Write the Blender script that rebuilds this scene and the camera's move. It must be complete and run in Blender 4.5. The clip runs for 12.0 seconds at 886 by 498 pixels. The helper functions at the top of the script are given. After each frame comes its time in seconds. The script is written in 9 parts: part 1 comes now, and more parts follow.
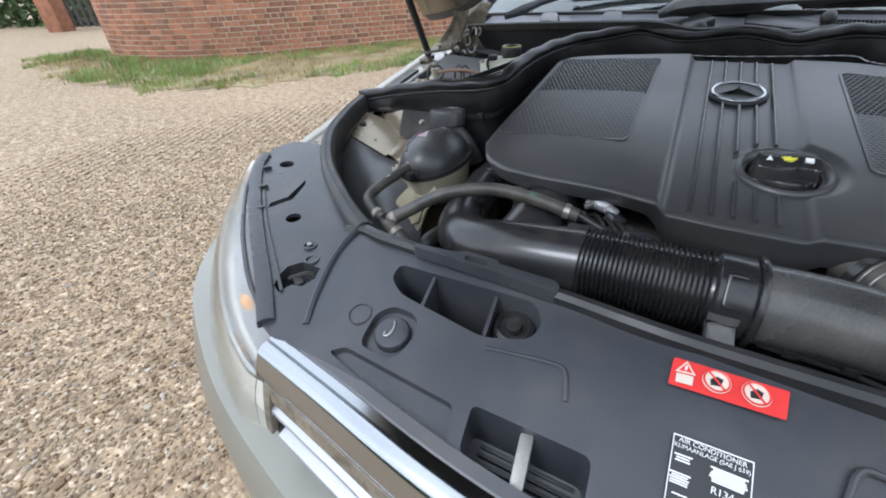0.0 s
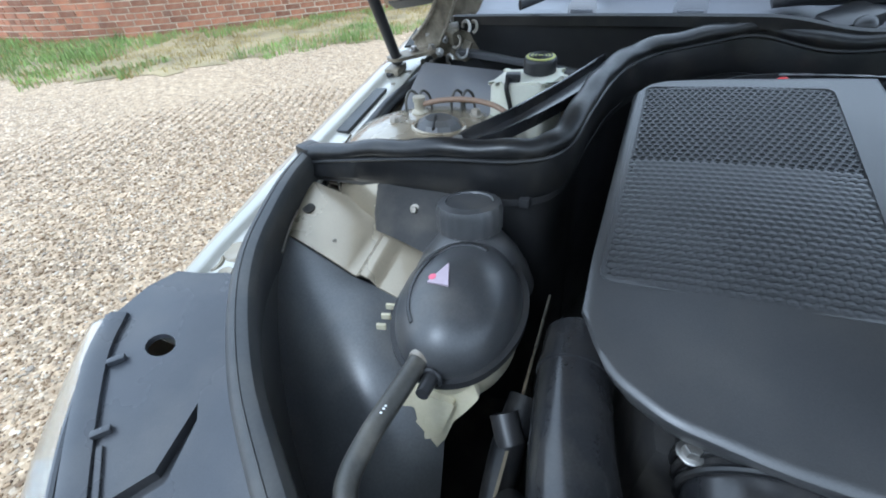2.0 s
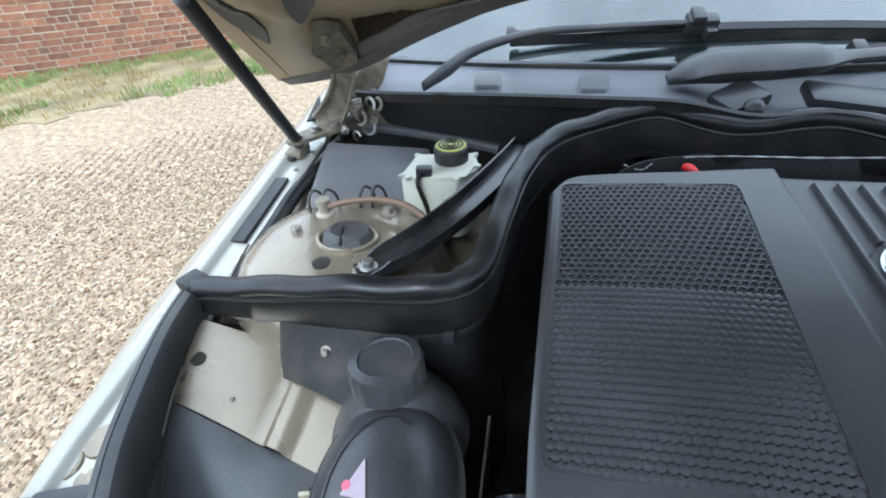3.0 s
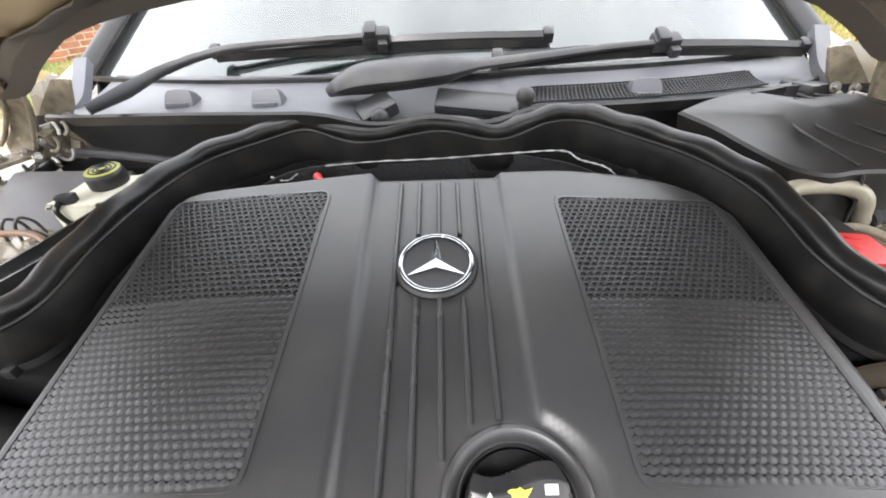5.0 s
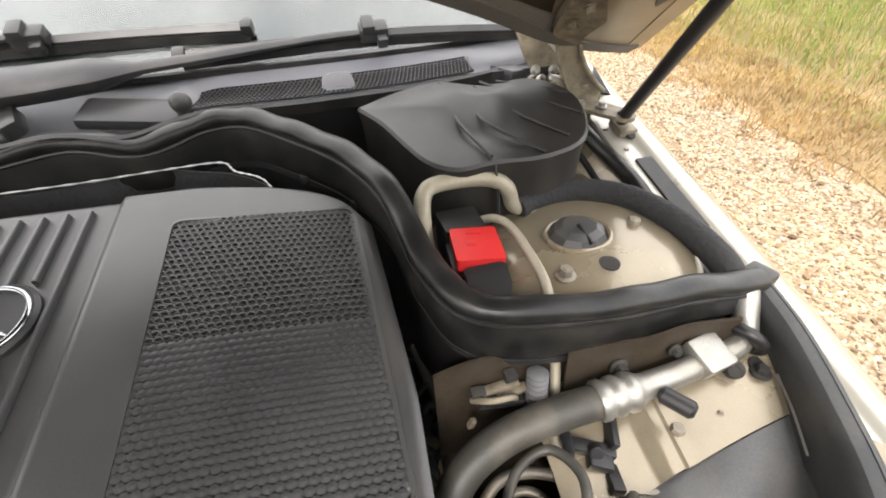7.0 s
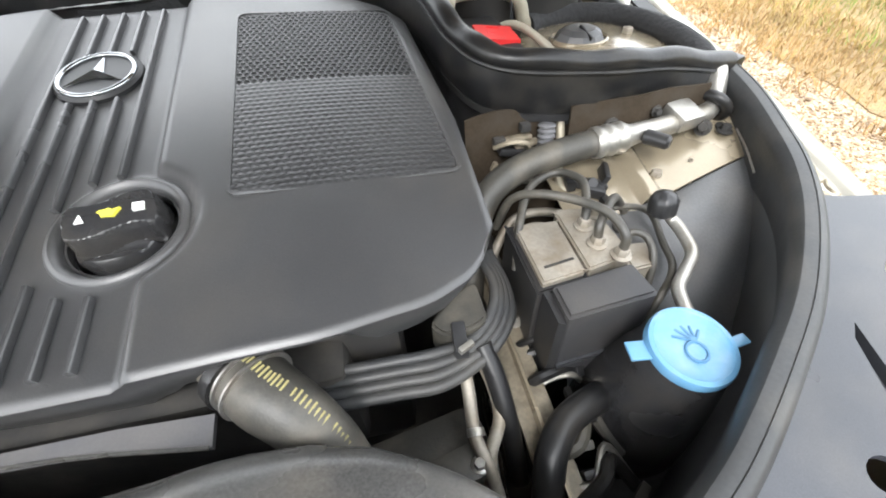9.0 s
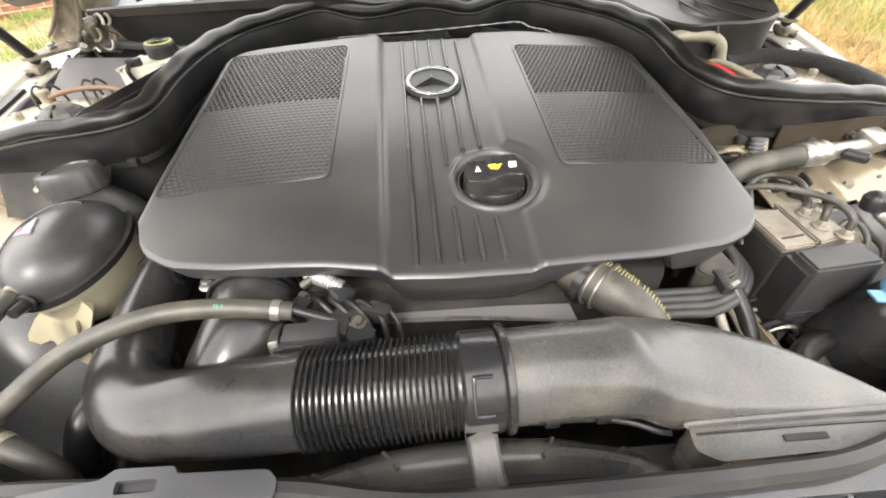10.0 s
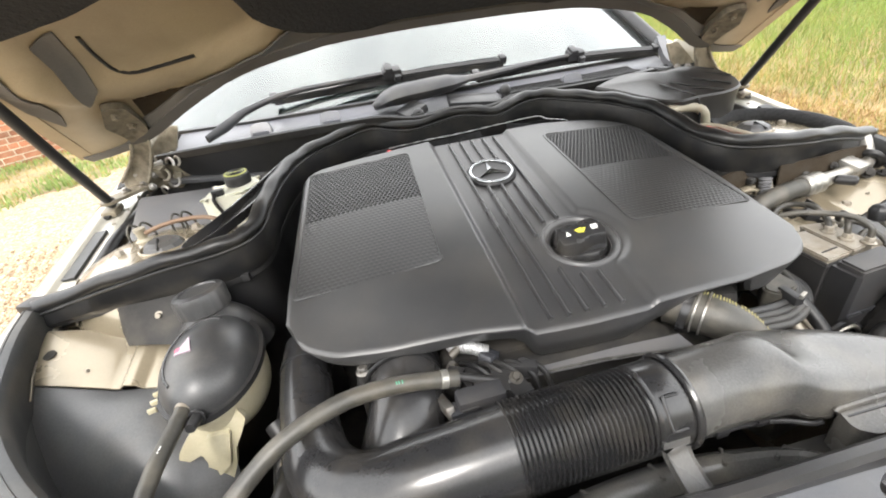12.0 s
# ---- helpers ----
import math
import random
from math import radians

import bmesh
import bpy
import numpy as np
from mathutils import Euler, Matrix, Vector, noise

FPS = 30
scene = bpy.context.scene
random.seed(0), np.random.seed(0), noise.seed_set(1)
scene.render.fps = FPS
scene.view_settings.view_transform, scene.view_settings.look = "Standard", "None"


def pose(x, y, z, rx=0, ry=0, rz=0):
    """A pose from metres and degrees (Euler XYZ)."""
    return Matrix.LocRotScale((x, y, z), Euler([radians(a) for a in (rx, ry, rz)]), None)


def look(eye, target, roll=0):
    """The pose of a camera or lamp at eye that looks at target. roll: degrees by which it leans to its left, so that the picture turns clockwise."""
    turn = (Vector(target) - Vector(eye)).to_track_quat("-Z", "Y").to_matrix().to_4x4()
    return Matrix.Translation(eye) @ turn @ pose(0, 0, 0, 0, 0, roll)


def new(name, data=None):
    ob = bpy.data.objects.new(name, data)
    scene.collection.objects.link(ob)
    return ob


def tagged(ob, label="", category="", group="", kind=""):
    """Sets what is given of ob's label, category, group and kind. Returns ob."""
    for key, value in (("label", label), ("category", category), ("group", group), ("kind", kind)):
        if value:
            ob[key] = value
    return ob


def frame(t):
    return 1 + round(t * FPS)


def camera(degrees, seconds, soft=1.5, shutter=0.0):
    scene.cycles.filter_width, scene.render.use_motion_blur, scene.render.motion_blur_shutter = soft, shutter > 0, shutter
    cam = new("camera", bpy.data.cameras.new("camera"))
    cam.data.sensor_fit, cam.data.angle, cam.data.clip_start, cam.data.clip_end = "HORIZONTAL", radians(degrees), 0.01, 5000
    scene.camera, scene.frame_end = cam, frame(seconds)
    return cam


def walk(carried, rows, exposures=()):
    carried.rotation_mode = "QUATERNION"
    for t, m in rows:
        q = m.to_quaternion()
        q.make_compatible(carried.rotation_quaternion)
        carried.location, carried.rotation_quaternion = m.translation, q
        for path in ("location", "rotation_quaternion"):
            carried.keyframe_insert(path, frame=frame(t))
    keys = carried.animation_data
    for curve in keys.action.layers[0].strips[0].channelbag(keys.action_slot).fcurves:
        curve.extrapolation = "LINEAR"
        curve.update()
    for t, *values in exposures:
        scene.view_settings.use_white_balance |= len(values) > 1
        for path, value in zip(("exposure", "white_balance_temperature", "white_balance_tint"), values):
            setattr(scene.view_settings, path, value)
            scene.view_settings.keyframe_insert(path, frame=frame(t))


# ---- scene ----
cam = camera(94.4, 12.0, soft=1.9)
METRES, EYE, TILT, LEAN, TURN = 2.15, 1.03, -34.0, 2.43, 29.38
OFFX, OFFY = -0.0645, 0.0
ROWS = [
    (0.0, 0.0, 0.0, 0.0, 0.0, 0.0, 0.0),
    (0.5, 0.0065, 0.0474, 0.0179, 3.94, -2.13, -1.42),
    (1.0, -0.0069, 0.0872, 0.0429, 5.08, -3.35, -2.59),
    (1.5, -0.0258, 0.1312, 0.0759, -0.16, -4.26, 0.44),
    (2.0, -0.0314, 0.1741, 0.1181, -6.27, -3.94, 4.37),
    (2.5, -0.0216, 0.2001, 0.168, -11.29, -3.35, 7.89),
    (4.5, 0.1044, 0.1507, 0.1541, -21.64, -4.23, 14.4),
    (5.0, 0.1542, 0.1306, 0.1418, -23.97, -5.33, 15.74),
    (5.5, 0.2016, 0.1147, 0.1328, -25.97, -6.3, 16.83),
    (6.0, 0.2368, 0.1013, 0.1269, -28.27, -7.16, 17.94),
    (6.5, 0.2717, 0.084, 0.1203, -31.46, -8.49, 19.32),
    (7.0, 0.2925, 0.0761, 0.1087, -35.21, -11.11, 21.45),
    (9.0, 0.2148, 0.0509, 0.0364, -36.38, -17.18, 21.9),
    (9.5, 0.1222, 0.0498, 0.0475, -33.01, -14.09, 19.46),
    (10.0, 0.069, 0.0556, 0.0571, -28.89, -10.4, 17.61),
    (10.5, 0.0477, 0.0572, 0.0641, -25.11, -6.87, 16.88),
    (11.0, 0.0495, 0.0564, 0.073, -22.41, -4.05, 17.5),
    (11.5, 0.0427, 0.0609, 0.0837, -24.83, -1.85, 20.66),
    (12.0, -0.0107, 0.0649, 0.0824, -33.1, -0.51, 26.31),
]
EXPOSURES = [(0.0, 0.14, 5500, 11), (1.0, 0.36, 5150, 8), (1.5, 0.53, 4920, 5), (2.7, 0.66, 5020, 5), (4.3, 1.14, 5800, 13), (5.0, 1.40, 6250, 13), (5.5, 1.50, 6700, 13), (7.2, 1.18, 6550, 13), (8.8, 1.46, 6000, 10), (9.5, 1.66, 6650, 11), (10.5, 1.60, 6700, 12), (12.0, 1.45, 6450, 11)]
walk(cam, [(t, pose(OFFX, OFFY, EYE, TILT, LEAN, TURN) @ pose(METRES * x, METRES * y, METRES * z, 90 + pitch, roll, yaw)) for t, x, y, z, yaw, pitch, roll in ROWS], EXPOSURES)

# ---- light: bright overcast day ----
world = bpy.data.worlds.new("sky")
scene.world = world
world.use_nodes = True
wn, wl = world.node_tree.nodes, world.node_tree.links
sky = wn.new("ShaderNodeTexSky")
sky.sky_type, sky.sun_disc = "NISHITA", False
sky.sun_elevation, sky.sun_rotation = radians(42), radians(200)
sky.dust_density, sky.air_density = 3.0, 1.2
coord = wn.new("ShaderNodeTexCoord")
cloud = wn.new("ShaderNodeTexNoise")
cloud.inputs["Scale"].default_value, cloud.inputs["Detail"].default_value = 2.2, 7.0
cloud.inputs["Distortion"].default_value = 0.4
ramp = wn.new("ShaderNodeValToRGB")
ramp.color_ramp.elements[0].position, ramp.color_ramp.elements[1].position = 0.34, 0.66
ramp.color_ramp.elements[0].color = (0.62, 0.62, 0.62, 1)
mixc = wn.new("ShaderNodeMixRGB")
mixc.inputs[2].default_value = (17.0, 17.0, 16.6, 1)
wl.new(coord.outputs["Generated"], cloud.inputs["Vector"])
wl.new(cloud.outputs["Fac"], ramp.inputs["Fac"])
wl.new(ramp.outputs["Color"], mixc.inputs["Fac"])
wl.new(sky.outputs["Color"], mixc.inputs[1])
wl.new(mixc.outputs["Color"], wn["Background"].inputs["Color"])
wn["Background"].inputs["Strength"].default_value = 0.12
sun = new("sun", bpy.data.lights.new("sun", "SUN"))
sun.data.energy, sun.data.angle, sun.data.color = 1.35, radians(15), (1.0, 0.96, 0.90)
sun.matrix_world = look((0, 0, 0), (0.25, 0.64, -0.73))


# ---- materials ----
def material(name, base, rough=0.5, metal=0.0, var=0.25, scale=8.0, fine=300.0, bump=0.15, dist=0.001, dust=None, coat=0.0,
             spec=0.5, random_amount=0.0, island=0.0, dust_amount=0.35, trans=0.0, sub=0.0):
    m = bpy.data.materials.new(name)
    m.use_nodes = True
    n, l = m.node_tree.nodes, m.node_tree.links
    b = n["Principled BSDF"]
    tc = n.new("ShaderNodeTexCoord")
    big, small = n.new("ShaderNodeTexNoise"), n.new("ShaderNodeTexNoise")
    big.inputs["Scale"].default_value, big.inputs["Detail"].default_value = scale, 5.0
    small.inputs["Scale"].default_value, small.inputs["Detail"].default_value = fine, 3.0
    for t in (big, small):
        l.new(tc.outputs["Object"], t.inputs["Vector"])
    mul = n.new("ShaderNodeMapRange")
    mul.inputs["From Min"].default_value, mul.inputs["From Max"].default_value = 0.3, 0.7
    mul.inputs["To Min"].default_value, mul.inputs["To Max"].default_value = 1 - var, 1 + var
    l.new(big.outputs["Fac"], mul.inputs["Value"])
    mul2 = n.new("ShaderNodeMapRange")
    mul2.inputs["From Min"].default_value, mul2.inputs["From Max"].default_value = 0.3, 0.7
    mul2.inputs["To Min"].default_value, mul2.inputs["To Max"].default_value = 1 - var * 0.5, 1 + var * 0.5
    l.new(small.outputs["Fac"], mul2.inputs["Value"])
    mm = n.new("ShaderNodeMath")
    mm.operation = "MULTIPLY"
    l.new(mul.outputs[0], mm.inputs[0])
    l.new(mul2.outputs[0], mm.inputs[1])
    value = mm.outputs[0]
    if random_amount or island:
        src = n.new("ShaderNodeObjectInfo") if random_amount else n.new("ShaderNodeNewGeometry")
        mr = n.new("ShaderNodeMapRange")
        a = random_amount or island
        mr.inputs["To Min"].default_value, mr.inputs["To Max"].default_value = 1 - a, 1 + a
        l.new(src.outputs["Random"] if random_amount else src.outputs["Random Per Island"], mr.inputs["Value"])
        m3 = n.new("ShaderNodeMath")
        m3.operation = "MULTIPLY"
        l.new(value, m3.inputs[0])
        l.new(mr.outputs[0], m3.inputs[1])
        value = m3.outputs[0]
    vm = n.new("ShaderNodeVectorMath")
    vm.operation = "SCALE"
    vm.inputs[0].default_value = base
    l.new(value, vm.inputs["Scale"])
    colour = vm.outputs[0]
    if dust:
        dn = n.new("ShaderNodeTexNoise")
        dn.inputs["Scale"].default_value, dn.inputs["Detail"].default_value = scale * 2.3, 8.0
        l.new(tc.outputs["Object"], dn.inputs["Vector"])
        dr = n.new("ShaderNodeMapRange")
        dr.inputs["From Min"].default_value, dr.inputs["From Max"].default_value = 0.45, 0.75
        dr.inputs["To Min"].default_value, dr.inputs["To Max"].default_value = 0.0, dust_amount
        l.new(dn.outputs["Fac"], dr.inputs["Value"])
        mx = n.new("ShaderNodeMixRGB")
        mx.inputs[2].default_value = (*dust, 1)
        l.new(dr.outputs[0], mx.inputs["Fac"])
        l.new(colour, mx.inputs[1])
        colour = mx.outputs[0]
    l.new(colour, b.inputs["Base Color"])
    rr = n.new("ShaderNodeMapRange")
    rr.inputs["From Min"].default_value, rr.inputs["From Max"].default_value = 0.3, 0.7
    rr.inputs["To Min"].default_value, rr.inputs["To Max"].default_value = max(0.02, rough * 0.8), min(1, rough * 1.2)
    l.new(big.outputs["Fac"], rr.inputs["Value"])
    l.new(rr.outputs[0], b.inputs["Roughness"])
    b.inputs["Metallic"].default_value = metal
    b.inputs["Coat Weight"].default_value = coat
    b.inputs["Specular IOR Level"].default_value = spec
    b.inputs["Transmission Weight"].default_value = trans
    if sub:
        b.inputs["Subsurface Weight"].default_value = sub
        b.inputs["Subsurface Radius"].default_value = (0.02, 0.02, 0.015)
    if bump:
        bp = n.new("ShaderNodeBump")
        bp.inputs["Strength"].default_value, bp.inputs["Distance"].default_value = bump, dist
        l.new(small.outputs["Fac"], bp.inputs["Height"])
        l.new(bp.outputs[0], b.inputs["Normal"])
    return m


DUST = (0.30, 0.26, 0.20)
M = {
    # cover plastic made lighter and glossier to paint the ribs' top highlight
    "rib": material("rib_highlight_plastic", (0.045, 0.045, 0.046), 0.24, bump=0.1, fine=900, dist=0.0004, scale=6),
    "mesh": material("mesh_plastic", (0.034, 0.034, 0.035), 0.38, spec=0.55, bump=0.1, fine=900, dist=0.0004, scale=6),
    "box": material("black_box_plastic", (0.024, 0.024, 0.026), 0.48, spec=0.4, bump=0.15, fine=600, dist=0.0005, dust=DUST, dust_amount=0.08, scale=7),
    "lid": material("dull_lid_plastic", (0.021, 0.020, 0.0195), 0.44, spec=0.4, bump=0.25, fine=600, dist=0.0006, dust=DUST, dust_amount=0.05, scale=6),
    "liner": material("liner_plastic", (0.070, 0.071, 0.073), 0.36, bump=0.2, fine=400, dist=0.0005, dust=DUST, dust_amount=0.12, scale=7),
    "scuttle": material("scuttle_plastic", (0.085, 0.087, 0.098), 0.40, bump=0.1, fine=900, dist=0.0003, scale=4, spec=0.5, dust=DUST, dust_amount=0.10),
    "bumper": material("bumper_paint", (0.23, 0.225, 0.19), 0.38, 0.2, var=0.05, bump=0.03, fine=1200, dist=0.0003, coat=0.25),
    "silver": material("silver_slat_paint", (0.50, 0.50, 0.52), 0.30, 0.6, var=0.05, bump=0.02),
    "cover": material("cover_plastic", (0.036, 0.036, 0.037), 0.36, spec=0.6, bump=0.25, fine=900, dist=0.0006, dust=DUST, dust_amount=0.05, scale=5),
    "hinge": material("dusty_hinge_paint", (0.22, 0.19, 0.14), 0.55, 0.2, var=0.25, bump=0.3, fine=300, dust=(0.075, 0.06, 0.04), dust_amount=0.9, scale=26),
    "fuse": material("grey_panel_plastic", (0.11, 0.11, 0.115), 0.45, var=0.12, bump=0.1, fine=500, dust=DUST, dust_amount=0.15, scale=8),
    "tank": material("tank_plastic", (0.040, 0.040, 0.041), 0.38, bump=0.15, fine=450, dist=0.0006, dust=DUST, dust_amount=0.14, scale=9),
    "plastic": material("black_plastic", (0.020, 0.020, 0.021), 0.36, spec=0.4, bump=0.2, fine=700, dist=0.0005, dust=DUST, dust_amount=0.04),
    "reflector": material("silvered_reflector", (0.52, 0.50, 0.45), 0.4, 0.2, var=0.08, bump=0.02),
    "pipe": material("pipe_plastic", (0.018, 0.018, 0.019), 0.23, bump=0.1, fine=500, dist=0.0005, dust=DUST, dust_amount=0.07, scale=10),
    "trim": material("grey_black_trim", (0.033, 0.035, 0.041), 0.30, bump=0.2, fine=900, dist=0.0004, dust=DUST, dust_amount=0.08, scale=6),
    "rubber": material("black_rubber", (0.010, 0.010, 0.0105), 0.36, spec=0.35, bump=0.2, fine=250, dist=0.001, dust=DUST, dust_amount=0.06, scale=12),
    "strip": material("dull_strip_rubber", (0.032, 0.033, 0.034), 0.50, spec=0.4, bump=0.2, fine=350, dist=0.0006, dust=DUST, dust_amount=0.10, scale=9),
    "hose": material("hose_rubber", (0.036, 0.034, 0.029), 0.50, bump=0.3, fine=450, dist=0.0008, dust=DUST, dust_amount=0.2, scale=14),
    "dark": material("dark_underside", (0.016, 0.015, 0.014), 0.8, dust=DUST, dust_amount=0.15),
    "foam": material("foam_lining", (0.017, 0.017, 0.018), 0.95, bump=0.8, fine=160, dist=0.003),
    "paint": material("car_paint", (0.40, 0.385, 0.335), 0.30, 0.25, var=0.04, bump=0.03, fine=1200, dist=0.0003, coat=0.6),
    "bay": material("bay_paint", (0.265, 0.225, 0.160), 0.26, 0.40, var=0.10, bump=0.06, fine=500, dist=0.0006, coat=0.35, dust=(0.20, 0.17, 0.12), dust_amount=0.55, scale=9),
    # grimy brown paint with the shade of its places darkened into the colour
    "dirty_shaded_paint": material("grimy_shaded_metal", (0.034, 0.026, 0.018), 0.9, 0.0, spec=0.1, var=0.25, bump=0.25, fine=250, dist=0.001, dust=(0.045, 0.038, 0.03), dust_amount=0.9, scale=16),
    "inner": material("bonnet_inner_paint", (0.36, 0.295, 0.195), 0.42, 0.2, var=0.10, bump=0.05, fine=400, dust=(0.2, 0.16, 0.1), dust_amount=0.4, scale=5),
    # grey of the rear strip and hem; on the bonnet patches it paints shade
    "strip_shade_grey": material("bonnet_strip_shade", (0.125, 0.12, 0.112), 0.6, var=0.12, bump=0.2, fine=300, scale=6),
    "dullyellow": material("dull_yellow_print", (0.32, 0.33, 0.06), 0.5, var=0.15, bump=0),
    "duct": material("dusty_duct_plastic", (0.058, 0.057, 0.055), 0.27, var=0.4, bump=0.1, fine=500, dist=0.0005, dust=DUST, dust_amount=0.16, scale=9),
    "chrome": material("chrome", (0.40, 0.415, 0.43), 0.14, 1.0, var=0.04, bump=0.02),
    "alu": material("cast_aluminium", (0.33, 0.32, 0.295), 0.42, 0.75, var=0.15, bump=0.3, fine=400, dist=0.0008, dust=(0.22, 0.18, 0.12), dust_amount=0.5, scale=18),
    "dusty_alloy": material("dusty_alloy", (0.27, 0.245, 0.205), 0.55, 0.4, var=0.18, bump=0.3, fine=300, dist=0.0008, dust=(0.16, 0.12, 0.075), dust_amount=0.7, scale=20),
    "steel": material("dull_steel", (0.36, 0.35, 0.33), 0.42, 0.9, var=0.2, bump=0.2, fine=500, dust=(0.2, 0.14, 0.08), dust_amount=0.5, scale=25),
    "white": material("translucent_plastic", (0.45, 0.41, 0.29), 0.42, var=0.08, bump=0.05, sub=0.25, dust=(0.30, 0.26, 0.17), dust_amount=0.4, scale=14),
    "milky": material("milky_plastic", (0.58, 0.57, 0.47), 0.40, var=0.06, bump=0.05, sub=0.25, scale=14),
    "cream": material("cream_pipe", (0.34, 0.31, 0.24), 0.5, 0.15, var=0.12, bump=0.1, dust=(0.24, 0.2, 0.13), dust_amount=0.4, scale=20),
    "red": material("red_plastic", (0.56, 0.022, 0.022), 0.40, var=0.10, bump=0.06, scale=20),
    "blue_dark": material("blue_moulding", (0.055, 0.15, 0.26), 0.45, var=0.05, bump=0),
    "blue": material("blue_plastic", (0.095, 0.225, 0.36), 0.42, var=0.07, bump=0.08, scale=20, dust=(0.4, 0.42, 0.4), dust_amount=0.2),
    "label_white": material("label_white", (0.75, 0.75, 0.73), 0.5, var=0.06, bump=0),
    "label_pale": material("pale_label", (0.36, 0.29, 0.33), 0.5, var=0.12, bump=0),
    "label_beige": material("label_beige", (0.62, 0.54, 0.45), 0.5, var=0.06, bump=0),
    "label_red": material("label_red", (0.62, 0.035, 0.03), 0.45, var=0.05, bump=0),
    "label_black": material("label_black", (0.014, 0.014, 0.015), 0.45, var=0.1, bump=0),
    "yellow": material("yellow_print", (0.60, 0.55, 0.05), 0.5, var=0.05, bump=0),
    "green": material("green_print", (0.05, 0.30, 0.18), 0.5, var=0.05, bump=0),
    "pink": material("pink_print", (0.55, 0.10, 0.16), 0.5, var=0.05, bump=0),
    "hoseprint": material("yellow_grey_print", (0.30, 0.27, 0.12), 0.6, var=0.15, bump=0),
    "copper": material("copper_wire", (0.15, 0.095, 0.06), 0.5, var=0.2, bump=0.1),
    "silver_edge": material("foil_edge", (0.35, 0.35, 0.35), 0.4, 0.6, var=0.4, bump=0.3),
    "brick": material("brick", (0.27, 0.112, 0.058), 0.85, var=0.30, scale=6, fine=90, bump=0.6, dist=0.004, random_amount=0.38, dust=(0.26, 0.21, 0.15), dust_amount=0.35),
    "brickmass": material("brick_mass", (0.27, 0.112, 0.058), 0.85, var=0.30, scale=6, fine=90, bump=0.6, dist=0.004, island=0.38, dust=(0.26, 0.21, 0.15), dust_amount=0.35),
    "mortar": material("lime_mortar", (0.46, 0.385, 0.285), 0.95, var=0.25, scale=5, fine=120, bump=0.6, dist=0.004),
    "soil": material("grass_soil", (0.265, 0.210, 0.115), 0.95, var=0.45, scale=2.5, fine=60, bump=0.9, dist=0.02, dust=(0.30, 0.25, 0.12), dust_amount=0.8),
    "strawsoil": material("dry_grass_soil", (0.24, 0.165, 0.075), 0.95, var=0.4, scale=1.6, fine=70, bump=0.9, dist=0.02, dust=(0.27, 0.20, 0.10), dust_amount=0.8),
    "grass": material("green_grass", (0.19, 0.265, 0.070), 0.75, var=0.3, scale=1.5, fine=40, bump=0, island=0.3),
    "straw": material("dry_grass", (0.28, 0.21, 0.065), 0.8, var=0.3, scale=1.0, fine=40, bump=0, island=0.22),
    "dead_grass": material("dead_brown_grass", (0.29, 0.185, 0.075), 0.85, var=0.3, scale=1.3, fine=40, bump=0, island=0.3),
    "meadow": material("meadow_grass", (0.150, 0.200, 0.036), 0.8, var=0.35, scale=0.7, fine=40, bump=0, island=0.22),
    "hedge": material("hedge_leaves", (0.07, 0.11, 0.035), 0.7, var=0.4, scale=1.2, fine=20, bump=0, island=0.5),
    "wood": material("dark_wood", (0.045, 0.04, 0.035), 0.8, var=0.3, bump=0.4, fine=120, dist=0.003),
    "seat": material("dark_cabin", (0.02, 0.02, 0.022), 0.7),
}


def glass(name, colour, rough, trans, ior=1.5):
    m = bpy.data.materials.new(name)
    m.use_nodes = True
    b = m.node_tree.nodes["Principled BSDF"]
    b.inputs["Base Color"].default_value = (*colour, 1)
    b.inputs["Roughness"].default_value = rough
    b.inputs["Transmission Weight"].default_value = trans
    b.inputs["IOR"].default_value = ior
    return m


M["screen"] = glass("windscreen_glass", (0.55, 0.62, 0.60), 0.01, 1.0, 1.76)
M["lens"] = glass("headlight_lens", (0.95, 0.96, 0.94), 0.16, 1.0, 1.45)
M["amber"] = glass("amber_lens", (0.9, 0.45, 0.08), 0.1, 0.6, 1.45)


